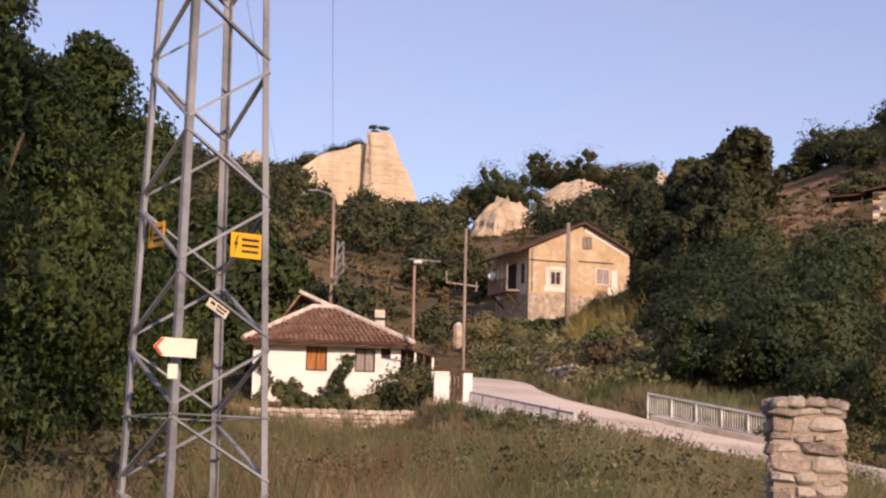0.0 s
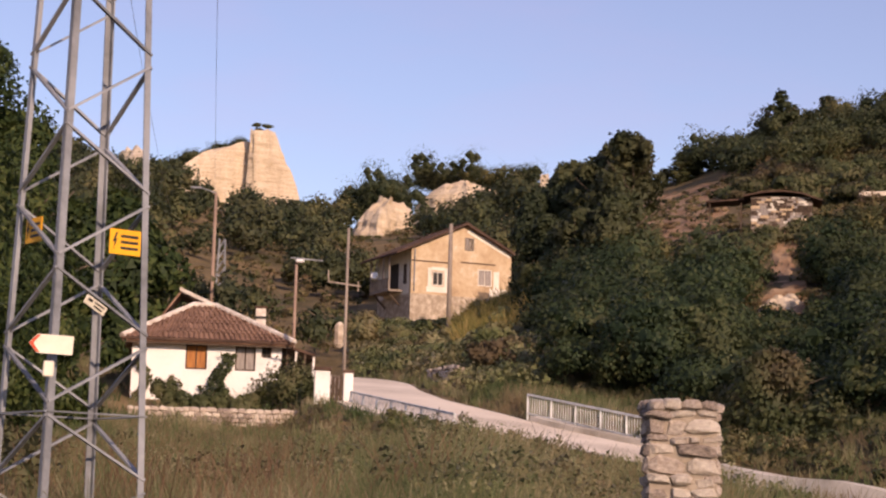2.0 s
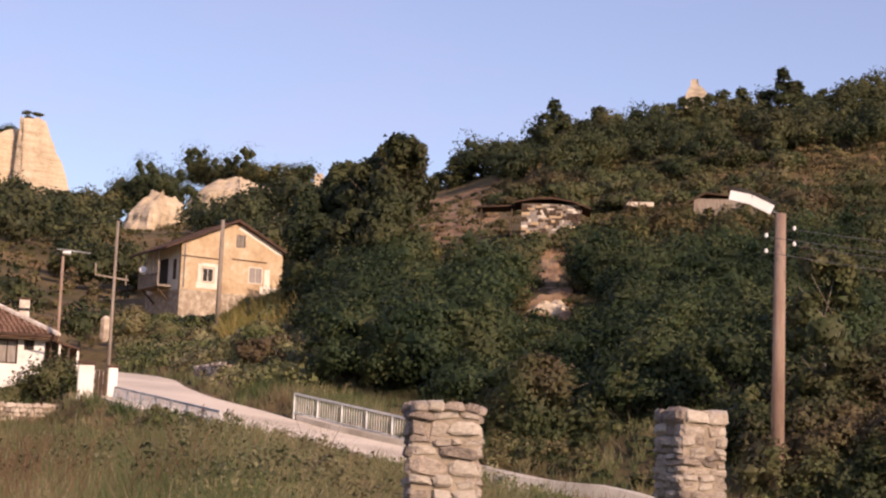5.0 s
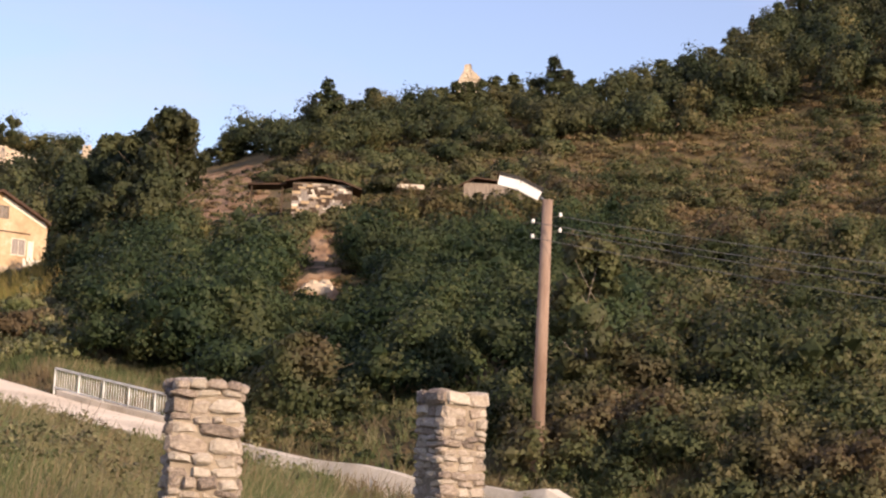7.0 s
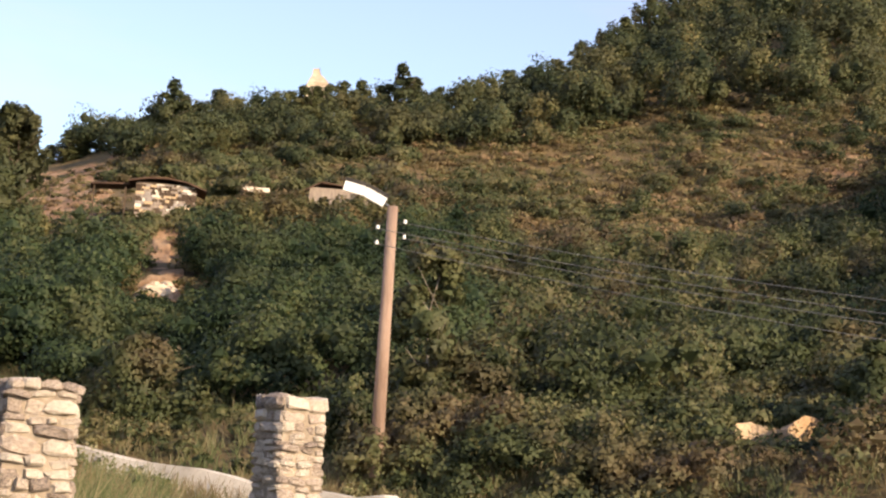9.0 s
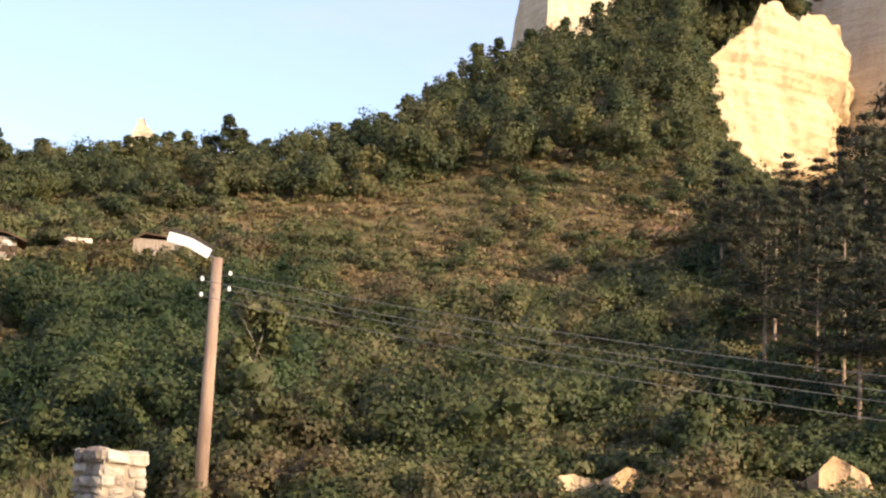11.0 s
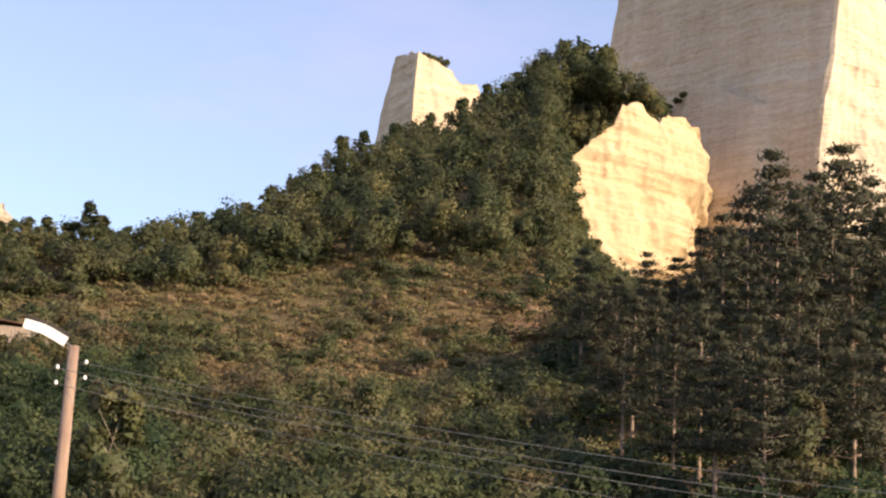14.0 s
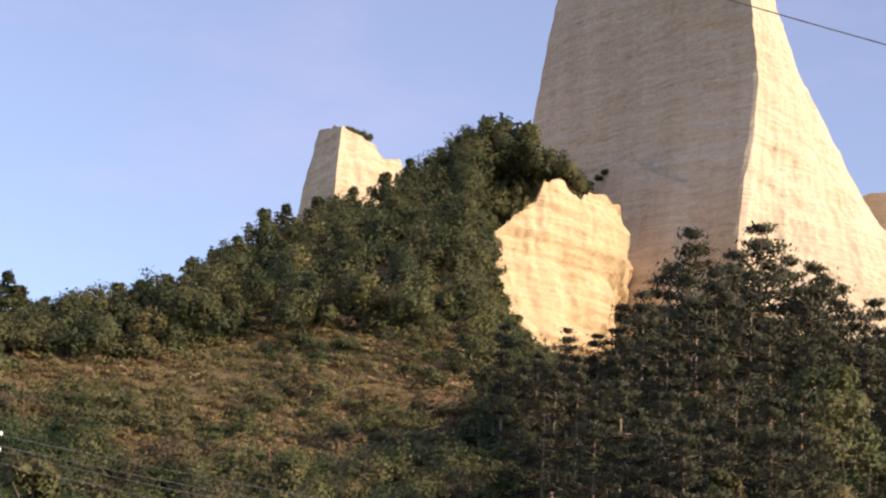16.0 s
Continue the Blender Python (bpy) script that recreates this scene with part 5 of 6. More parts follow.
def crown_mesh(name, tall, spread, leaves, leaf, lobes, material, low=0.2, droop=0.0, cone=0.0):
    """A crown of many lobes with gaps between them."""
    high = rng.uniform(low, 1.0, lobes)
    spine = lobes // 4 if cone else 0
    high[:spine] = np.linspace(low + 0.2, 1.0, spine)
    mid = 0.5 * (low + 1.0)
    girth = np.sqrt(np.clip(1 - ((high - mid) / (1.0 - mid)) ** 2, 0.16, 1)) * (1 - 0.7 * cone * (high - low))
    turn, out = rng.uniform(0, 2 * np.pi, lobes), rng.uniform(0.25, 1.0, lobes) ** 0.5
    size = rng.uniform(0.18, 0.36, lobes) * spread * (0.6 + 0.4 * girth)
    reach = np.maximum(girth * spread * out - size * 0.8, 0)
    reach[:spine] *= 0.15
    if cone:
        reach[spine:] *= np.where(high[spine:] > 0.85, 0.5, 1.0)
    centre = np.stack([np.cos(turn) * reach, np.sin(turn) * reach, high * tall - size * 0.9], -1)
    heart = np.array([0, 0, mid * tall])
    pick = rng.integers(0, lobes, leaves)
    outward = unit((centre - heart) / (spread, spread, tall * 0.5))
    way = unit(random_ways(leaves) + 0.5 * outward[pick])
    p = centre[pick] + way * size[pick][:, None] * (rng.uniform(0.35, 1.1, (leaves, 1)) ** 0.5 + np.abs(rng.normal(0, 0.18, (leaves, 1)))) * (1, 1, 0.85)
    facing = unit(0.75 * way + 0.45 * outward[pick] + 0.42 * random_ways(leaves) + np.array([0, -0.1, 0.3]))
    corners = leaf_quads(p, facing, np.full(leaves, leaf), 1.9, droop)
    inner = centre[:, None] + OCTA * size[:, None, None] * 0.5
    ways = [np.tile(unit(OCTA[list(f)].mean(0)), (lobes, 1)) for f in OCTA_FACES]
    return leaf_mesh(name, np.concatenate([corners] + [inner[:, list(f)] for f in OCTA_FACES]), material, np.concatenate([facing] + ways))


def to_top(bearing, distance, degrees):
    """The height of a tree whose top stands so many degrees above eye level."""
    p = spot(bearing, distance)
    return rise(distance, degrees) - height(p.x, p.y)


def tree(place, tall, spread, leaves, leaf, lobes, material, label, low=0.2, trunk=0.16, bark=None, name="tree", category="tree", droop=0.0, seed=1, group="", cone=0.0):
    ob = thing(name, Matrix.Translation(place), label, category, group)
    part("trunk", limbs(bmesh.new(), tall, trunk, spread, 7, seed), bark or BARK, ob, smooth=True)
    crown = new("crown", crown_mesh("crown", tall, spread, leaves, leaf, lobes, material, low, droop, cone))
    crown.parent = ob
    return ob


tree(on_ground(-14.6, 31), to_top(-14.6, 31, 14.2), 3.3, 50000, 0.062, 110, TREE_LEAF, "large dark green walnut tree with drooping leaves", 0.04, 0.22, droop=0.35, seed=4)
tree(on_ground(-11.2, 38), to_top(-11.2, 38, 14.3), 2.3, 32000, 0.072, 90, TREE_LEAF, "dark green tree standing behind the walnut", 0.04, 0.2, droop=0.3, seed=5)
tree(on_ground(-14.7, 52), to_top(-14.7, 52, 16.6), 3.3, 20000, 0.10, 60, TREE_LEAF, "tall dark tree at the meadow's edge", 0.1, 0.2, droop=0.3, seed=6)
tree(on_ground(-9.5, 50), to_top(-9.5, 50, 11.8), 1.9, 12000, 0.10, 44, TREE_LEAF, "slim dark tree beside the pylon", 0.03, 0.16, droop=0.3, seed=17)
tree(on_ground(-8.2, 62), to_top(-8.2, 62, 9.3), 2.3, 14000, 0.12, 60, TREE_LEAF, "dark tree beside the whitewashed house", 0.03, 0.2, droop=0.2, seed=7)
tree(on_ground(-6.6, 92), 9.0, 4.0, 9000, 0.24, 40, TREE_LEAF, "dark tree behind the whitewashed house", 0.05, 0.2, droop=0.2, seed=8)
tree(spot(22.9, 61, height(*plan(22.9, 61))), 6.4, 1.7, 3800, 0.15, 26, SHRUB_LEAF, "slender young tree with a pale thin trunk", 0.3, 0.07, PALE_BARK, seed=9)
tree(on_ground(36.9, 57.5), 3.4, 1.7, 4500, 0.13, 24, SHRUB_LEAF, "round bright green tree above the sandy bank", 0.15, 0.1, seed=10)
tree(on_ground(14.1, 64.5), 3.3, 2.3, 6500, 0.12, 34, SHRUB_LEAF, "round willowy bush beyond the parapet", 0.05, 0.08, name="bush", category="bush", seed=11)
tree(on_ground(44.3, 68), to_top(44.3, 68, 9.6), 1.5, 4200, 0.12, 26, SHRUB_LEAF, "round light green tree before the pines", 0.05, 0.1, seed=18)
tree(on_ground(47.2, 82), to_top(47.2, 82, 13.4), 2.6, 6500, 0.14, 36, SHRUB_LEAF, "broad light green tree among the pines", 0.1, 0.14, seed=19)
grove = [(6.5, 122, 10.0), (7.1, 126, 10.6), (7.6, 124, 11.0), (8.1, 121, 10.9), (8.6, 119, 11.2), (9.1, 122, 11.6), (9.55, 117, 11.95), (9.8, 119, 11.3), (6.9, 112, 9.3), (7.9, 108, 9.6), (9.0, 106, 10.0)]
grove = [(b, d, to_top(b, d, e)) for b, d, e in grove]
first = tree(on_ground(*grove[0][:2]), 8.0, 3.0, 5200, 0.19, 46, WOOD_LEAF, "dark leafy tree in the grove by the ochre house", 0.05, 0.15, group="grove by the ochre house", seed=12)
first.scale = (0.8, 0.8, grove[0][2] / 8.0)
second = tree(on_ground(*grove[1][:2]), 8.6, 2.8, 5200, 0.19, 40, WOOD_LEAF, "dark leafy tree in the grove by the ochre house", 0.05, 0.15, group="grove by the ochre house", seed=13)
second.scale = (0.8, 0.8, grove[1][2] / 8.6)
for k, (b, d, h) in enumerate(grove[2:]):
    base = (first, second)[k % 2]
    size = h / (8.0, 8.6)[k % 2]
    made = copy_thing(base, Matrix.Translation(on_ground(b, d)) @ pose(0, 0, 0, 0, 0, 47 * k))
    made.scale = (0.4 + 0.5 * size, 0.4 + 0.5 * size, size)
skyline = [(10.6, 178, 10.75), (11.1, 176, 11.3), (11.5, 177, 11.4), (12.0, 177, 11.55), (12.4, 174, 11.65), (13.0, 174, 11.6), (13.7, 172, 12.3), (14.2, 168, 13.15), (14.55, 170, 12.7), (15.1, 170, 12.5), (15.65, 170, 12.95), (16.2, 171, 12.75), (16.8, 170, 12.85),
           (17.4, 170, 13.0), (17.9, 170, 13.1), (18.3, 164, 13.3), (18.7, 165, 13.3), (19.1, 166, 13.4), (19.5, 169, 13.5), (20.1, 169, 13.6), (20.8, 170, 13.5), (21.4, 168, 14.2), (21.8, 169, 13.8), (22.6, 171, 13.55), (23.2, 172, 13.6), (24.0, 174, 13.6), (24.8, 176, 14.2), (25.5, 176, 14.35),
           (26.3, 180, 14.6), (27.0, 184, 15.2), (27.7, 188, 15.5), (28.4, 192, 16.0), (29.2, 198, 16.9), (29.9, 204, 17.1), (30.9, 208, 17.4), (32.0, 215, 17.8), (33.0, 220, 18.3), (33.8, 226, 18.8), (34.8, 231, 19.2), (35.4, 233, 19.6), (36.3, 236, 20.2), (36.8, 236, 20.2), (37.4, 234, 20.0),
           (36.1, 204, 17.9), (36.4, 203, 17.0), (36.6, 203, 16.0), (36.8, 202, 15.2), (37.1, 202, 14.7), (37.5, 201, 14.1), (37.9, 200, 13.6), (38.3, 198, 13.2), (38.8, 197, 12.9)]
first = tree(on_ground(*skyline[0][:2]), 5.0, 1.9, 1900, 0.15, 40, WOOD_LEAF, "small dark tree on the ridge's skyline", 0.0, 0.1, cone=0.35, group="trees on the skyline", seed=15)
second = tree(on_ground(*skyline[1][:2]), 5.0, 1.6, 1900, 0.15, 34, WOOD_LEAF, "small dark tree on the ridge's skyline", 0.0, 0.1, cone=0.6, group="trees on the skyline", seed=16)
for k, (b, d, e) in enumerate(skyline):
    made = (first, second)[k] if k < 2 else copy_thing((first, second)[k % 2], Matrix.Translation(on_ground(b, d)) @ pose(0, 0, 0, 0, 0, 61 * k))
    h = max(1.5, to_top(b, d, e)) / 5
    made.scale = (0.8 + 0.55 * h, 0.8 + 0.55 * h, h)


def pine_crown(tall, spread, low, whorls, seed):
    """Flat sprays of needles on whorls of branches, thinning to the top."""
    r_ = np.random.default_rng(seed)
    centres, hearts = [], []
    branch = bmesh.new()
    for k in range(whorls):
        u = k / (whorls - 1)
        z = tall * (low + (1 - low) * u)
        reach = spread * (1 - u ** 2.2) * r_.uniform(0.5, 1.25) + 0.35
        for j in range(int(6 + 2 * (1 - u))):
            turn = r_.uniform(0, 6.28)
            z = tall * (low + (1 - low) * min(1.0, u + r_.uniform(-0.22, 0.22) / whorls))
            length = reach * r_.uniform(0.35, 1.2)
            tip = np.array([math.cos(turn) * length, math.sin(turn) * length, z + length * r_.uniform(-0.05, 0.3)])
            pole_between(branch, (0, 0, z), tip, 0.035, 0.012, 4)
            tufts = 2 + int(2.2 * length)
            for s in r_.uniform(0.35, 1.05, tufts):
                heart = np.array([0, 0, z]) + (tip - np.array([0, 0, z])) * s + np.array([0, 0, r_.uniform(0, 0.25)])
                hearts.append(heart)
                centres.append(heart + r_.normal(0, 0.22 + 0.03 * length, (14, 3)) * (1.4, 1.4, 0.32))
    centres, hearts = np.concatenate(centres), np.repeat(np.array(hearts), 14, 0)
    facing = unit((centres - hearts) * (1, 1, 1.6) + 0.12 * unit(hearts * (1, 1, 0)) + np.array([0, -0.08, 0.2]))
    return leaf_quads(centres, facing, np.full(len(centres), 0.105), 3.2), branch, facing


def pine(place, tall, spread, low, seed, label):
    ob = thing("pine_tree", Matrix.Translation(place), label, "pine", "pines on the slope")
    corners, branch, facing = pine_crown(tall, spread * 1.1, low, 10, seed)
    bm = branch
    pole_between(bm, (0, 0, -0.5), (0, 0, tall * 0.97), 0.19, 0.04, 8)
    part("trunk", bm, PINE_BARK, ob)
    crown = new("crown", leaf_mesh("crown", corners, PINE_LEAF, facing))
    crown.parent = ob
    return ob


PINE_LABEL = "tall dark black pine with a bare lower trunk"
pines = [pine(on_ground(b, d), 13.0, s, low, k, PINE_LABEL) for k, (b, d, s, low) in enumerate([(43.1, 110, 2.9, 0.36), (45.3, 114, 3.1, 0.42), (41.6, 104, 2.5, 0.32), (47.0, 112, 2.7, 0.4)])]
for ob, h in zip(pines, (15.6, 16.4, 12.0, 14.0)):
    ob.scale = (h / 13.0,) * 3
pine_places = [(39.2, 118, 9.0), (40.2, 112, 8.8), (40.9, 120, 11.0), (42.4, 118, 13.6), (43.9, 106, 13.4), (44.5, 120, 15.0), (46.2, 122, 14.6), (46.9, 104, 12.6), (47.8, 118, 13.4), (48.8, 110, 12.5), (49.9, 116, 13.0), (51.0, 112, 13.0),
               (38.3, 110, 7.5), (37.8, 102, 7.6), (39.6, 100, 8.0), (41.0, 96, 9.5), (42.4, 95, 10.0), (44.0, 92, 10.0), (45.6, 96, 10.4), (47.0, 92, 10.0), (48.6, 96, 10.5), (50.2, 96, 10.5), (38.9, 91, 8.0), (40.4, 87, 8.0), (42.2, 85, 8.0),
               (44.6, 84, 8.0), (46.8, 84, 8.0), (49.2, 86, 8.5), (37.2, 116, 9.0), (52.3, 104, 12.0), (43.3, 101, 11.5), (45.0, 103, 12.0),
               (40.2, 77, 7.5), (41.5, 73, 8.0), (42.6, 78, 8.5), (43.5, 71, 8.5), (44.6, 75, 9.0), (45.7, 70, 8.5), (46.6, 76, 9.0), (41.0, 82, 8.5), (43.0, 66, 7.5), (38.6, 84, 7.5)]
for k, (b, d, h) in enumerate(pine_places):
    made = copy_thing(pines[k % 4], Matrix.Translation(on_ground(b, d)) @ pose(0, 0, 0, 0, 0, 73 * k))
    made.scale = (h / 13.0 * 0.95, h / 13.0 * 0.95, h / 13.0)
for b, d, h in ((24.9, 178, 5.5), (28.7, 196, 6.5), (29.6, 200, 6.2), (27.6, 186, 5.6), (31.4, 210, 5.5), (33.4, 222, 5.5), (27.2, 184, 5.0)):
    made = copy_thing(pines[2], Matrix.Translation(on_ground(b, d)))
    made.scale = (h / 13.0 * 0.8, h / 13.0 * 0.8, h / 13.0)
    tagged(made, "small pine on the wooded skyline", "pine", "pines on the skyline")


# ---- houses ----
def slab(bm, corners, thick):
    """A sheet through the given corners, thickened downwards."""
    top = [bm.verts.new(c) for c in corners]
    low = [bm.verts.new(Vector(c) - Vector((0, 0, thick))) for c in corners]
    bm.faces.new(top), bm.faces.new(low[::-1])
    for k in range(len(top)):
        j = (k + 1) % len(top)
        bm.faces.new((top[k], low[k], low[j], top[j]))
    return bm


def tile_field(e0, e1, r0, r1, col, row, radius, seed):
    """Barrel tiles over a roof slope with eave e0-e1 and ridge r0-r1, as bowed pieces overlapping down the slope."""
    r_ = np.random.default_rng(seed)
    e0, e1, r0, r1 = (np.array(v, float) for v in (e0, e1, r0, r1))
    run = np.linalg.norm((r0 + r1) / 2 - (e0 + e1) / 2)
    rows = max(2, int(run / row))
    normal = np.cross(e1 - e0, (r0 + r1) / 2 - e0)
    normal /= np.linalg.norm(normal)
    along = (e1 - e0) / np.linalg.norm(e1 - e0)
    slope = np.cross(normal, along)
    out = []
    for k in range(rows):
        u = (k + 0.5) / rows
        a, b = e0 + (r0 - e0) * u, e1 + (r1 - e1) * u
        n = max(1, int(np.linalg.norm(b - a) / col))
        for j in range(n):
            c = a + (b - a) * ((j + 0.5) / n) + along * r_.normal(0, 0.012) + normal * r_.uniform(0, 0.02)
            half = slope * (run / rows * 0.58)
            for q in range(3):
                t0, t1 = math.pi * q / 3, math.pi * (q + 1) / 3
                p0 = -along * math.cos(t0) * radius + normal * math.sin(t0) * radius * 0.7
                p1 = -along * math.cos(t1) * radius + normal * math.sin(t1) * radius * 0.7
                lift = normal * 0.025
                out.append([c - half + p0 + lift, c - half + p1 + lift, c + half + p1 * 0.9, c + half + p0 * 0.9])
    return np.array(out)


def window_part(parent, x0, x1, z0, z1, y, frame_mat, fill_mat, name="window", cross=True, fill="pane"):
    """A window in a wall facing -y: frame standing proud, mullion, pane or shutter set back."""
    bm = bmesh.new()
    w = 0.07
    box(bm, (x0 - w, y - 0.04, z0 - w), (x0, y + 0.1, z1 + w)), box(bm, (x1, y - 0.04, z0 - w), (x1 + w, y + 0.1, z1 + w))
    box(bm, (x0, y - 0.04, z1), (x1, y + 0.1, z1 + w)), box(bm, (x0, y - 0.06, z0 - w), (x1, y + 0.1, z0))
    ob = part(name, bm, frame_mat, parent)
    if cross:
        xm = (x0 + x1) / 2
        part("mullion", box(bmesh.new(), (xm - 0.025, y - 0.02, z0), (xm + 0.025, y + 0.05, z1)), frame_mat, ob)
    part(fill, box(bmesh.new(), (x0, y + 0.03, z0), (x1, y + 0.06, z1)), fill_mat, ob)
    return ob


def wall_with_holes(x0, x1, z0, z1, y0, y1, holes):
    """A wall as blocks round its openings, which go right through."""
    bm = bmesh.new()
    xs = sorted({x0, x1, *[h[0] for h in holes], *[h[1] for h in holes]})
    for a, b in zip(xs, xs[1:]):
        cuts = sorted((h[2], h[3]) for h in holes if h[0] <= a + 1e-6 and h[1] >= b - 1e-6)
        z = z0
        for lo, hi in cuts:
            box(bm, (a, y0, z), (b, y1, lo))
            z = hi
        box(bm, (a, y0, z), (b, y1, z1))
    bmesh.ops.remove_doubles(bm, verts=bm.verts, dist=0.0005)
    return bm


def white_house():
    c = spot(-3.55, 78)
    base = rise(78, 2.75)
    ob = thing("house", pose(c.x, c.y, base, 0, 0, 3.55), "small whitewashed house with a hipped clay tile roof", "house")
    t = rise(78, 5.02) - base
    zs = lambda e: rise(78, e) - base
    holes = [(-0.90, 0.0, zs(4.15), zs(4.9)), (1.18, 2.04, zs(4.15), zs(4.89)), (2.28, 2.70, zs(4.59), zs(4.90))]
    part("wall_front", wall_with_holes(-3.13, 3.13, -0.6, t, 0, 0.35, holes), WHITEWASH, ob)
    part("wall_back", box(bmesh.new(), (-3.13, 6.2, -0.6), (3.13, 6.5, t)), WHITEWASH, ob)
    part("wall_side", box(bmesh.new(), (-3.13, 0.35, -0.6), (-2.83, 6.2, t)), WHITEWASH, ob)
    part("wall_side", box(bmesh.new(), (2.83, 0.35, -0.6), (3.13, 6.2, t)), WHITEWASH, ob)
    part("wall_foot", box(bmesh.new(), (-3.16, -0.03, -0.6), (3.16, 0.0, 0.12)), MORTAR, ob, "grubby plinth")
    for (x0, x1, z0, z1), fill, mat, frame_mat in zip(holes, ("shutter", "pane", "pane"), (WOOD, CURTAIN, BLACK), (DARK_WOOD, DARK_WOOD, DARK_WOOD)):
        window_part(ob, x0 + 0.06, x1 - 0.06, z0 + 0.06, z1 - 0.06, 0.06, frame_mat, mat, fill=fill)
    part("side_door", box(bmesh.new(), (-3.17, 0.5, -0.4), (-3.13, 1.4, 1.9)), WOOD, ob, "rust-red door on the side wall")
    # roof
    e = t + 0.02
    top = rise(81.5, 6.08) - base
    f0, f1, b0, b1 = (-3.55, -0.55, e), (3.62, -0.55, e), (-3.55, 7.1, e), (3.62, 7.1, e)
    r0, r1 = (-0.68, 3.3, top), (0.28, 3.3, top)
    bm = bmesh.new()
    for face in ((f0, f1, r1, r0), (f1, b1, r1), (b1, b0, r0, r1), (b0, f0, r0)):
        slab(bm, face, 0.14)
    roof = part("roof", bm, ROOF_TILE, ob, "brown-red clay tile roof")
    for name, args in (("front_tiles", (f0, f1, r0, r1)), ("side_tiles", (f1, b1, r1, r1)), ("side_tiles", (b0, f0, r0, r0))):
        tagged(part(name, leaf_mesh(name, tile_field(*args, 0.21, 0.36, 0.085, 5), ROOF_TILE), ROOF_TILE, roof), kind="stuff")
    for a, b in ((f0, r0), (f1, r1), (r0, r1)):
        a, b = Vector(a), Vector(b)
        n = max(3, int((b - a).length / 0.34))
        for k in range(n):
            p, q = a.lerp(b, k / n), a.lerp(b, (k + 0.96) / n)
            cap = pole_between(bmesh.new(), p + Vector((0, 0, 0.05)), q + Vector((0, 0, 0.08)), 0.13, 0.11, 7)
            part("ridge_tile", cap, RIDGE_LIME, roof, "limed pale ridge tile")
    part("gutter", beam(bmesh.new(), (-3.6, -0.62, e - 0.03), (3.66, -0.62, e - 0.03), 0.09), OLD_TILE, ob)
    part("fascia", box(bmesh.new(), (-3.5, -0.5, e - 0.22), (3.55, -0.44, e - 0.09)), DARK_WOOD, ob)
    # rear wing, chimney, porch
    bm = bmesh.new()
    slab(bm, ((-1.3, 5.6, top + 0.95), (0.45, 5.2, top + 0.1), (0.45, 8.0, top + 0.05), (-1.3, 8.2, top + 0.95)), 0.14)
    slab(bm, ((-1.3, 5.6, top + 0.95), (-1.3, 8.2, top + 0.95), (-3.3, 8.2, e), (-3.3, 6.0, e)), 0.14)
    part("rear_roof", bm, ROOF_TILE, ob)
    part("rear_ridge", beam(bmesh.new(), (-1.35, 5.55, top + 1.0), (0.5, 5.15, top + 0.15), 0.16), RIDGE_LIME, ob)
    bm = slab(bmesh.new(), ((1.6, 8.4, e + 1.45), (3.9, 8.4, e + 0.85), (3.9, 11, e + 1.1), (1.6, 11, e + 2.0)), 0.1)
    part("lean_to_roof", bm, RED_SHEET, ob, "red sheet roof of the rear lean-to")
    part("lean_to_wall", box(bmesh.new(), (1.7, 8.5, -0.5), (3.7, 10.8, e + 0.7)), WHITEWASH, ob)
    chimney = part("chimney", box(bmesh.new(), (2.15, 7.2, e - 0.5), (2.62, 7.7, e + 2.25), bevel=0.02), RIDGE_LIME, ob)
    part("chimney_band", box(bmesh.new(), (2.11, 7.16, e + 1.75), (2.66, 7.74, e + 1.87)), BLACK, chimney)
    part("chimney_cap", box(bmesh.new(), (2.1, 7.15, e + 2.25), (2.67, 7.75, e + 2.34)), OLD_TILE, chimney)
    part("porch_roof", slab(bmesh.new(), ((3.2, 0.5, e + 0.02), (4.6, 0.5, e - 0.35), (4.6, 4.5, e - 0.35), (3.2, 4.5, e + 0.02)), 0.1), OLD_TILE, ob)
    for k in range(4):
        x = 3.35 + 0.38 * k
        part("porch_post", box(bmesh.new(), (x, 0.6, -0.5), (x + 0.09, 0.69, e - 0.1 - 0.1 * k)), WHITEWASH if k % 2 else DARK_WOOD, ob)
    part("porch_wall", box(bmesh.new(), (3.2, 2.4, -0.5), (4.6, 2.5, e - 0.4)), DARK_WOOD, ob)
    return ob


white_house()


def stone_wall(name, a, b, low, top, label, thick=0.4, course=0.2):
    """A rubble wall with single stones on its face."""
    random.seed(5)
    a, b = Vector(a), Vector(b)
    d = Vector((b.x - a.x, b.y - a.y, 0))
    length = d.length
    ob = thing(name, Matrix.Translation((a.x, a.y, low)) @ Matrix.Rotation(math.atan2(d.y, d.x), 4, "Z"), label, "wall")
    tall = top - low
    part("core", box(bmesh.new(), (0, 0.06, -0.5), (length, thick, tall - 0.02)), MORTAR, ob)
    z = 0.0
    while z < tall:
        h = min(random.uniform(0.8, 1.2) * course, tall - z + 0.06)
        u = 0.0
        while u < length:
            w = random.uniform(0.8, 2.0) * course
            m = Matrix.Translation((u + w / 2, 0.06 + random.uniform(-0.04, 0.02), z + h / 2 + random.uniform(-0.02, 0.02))) @ pose(0, 0, 0, random.uniform(-6, 6), random.uniform(-9, 9), random.uniform(-8, 8)) @ Matrix.Diagonal((w * 0.97, 0.2, h * 0.97, 1))
            lay_stone(ob, m)
            u += w
        z += h
    return ob


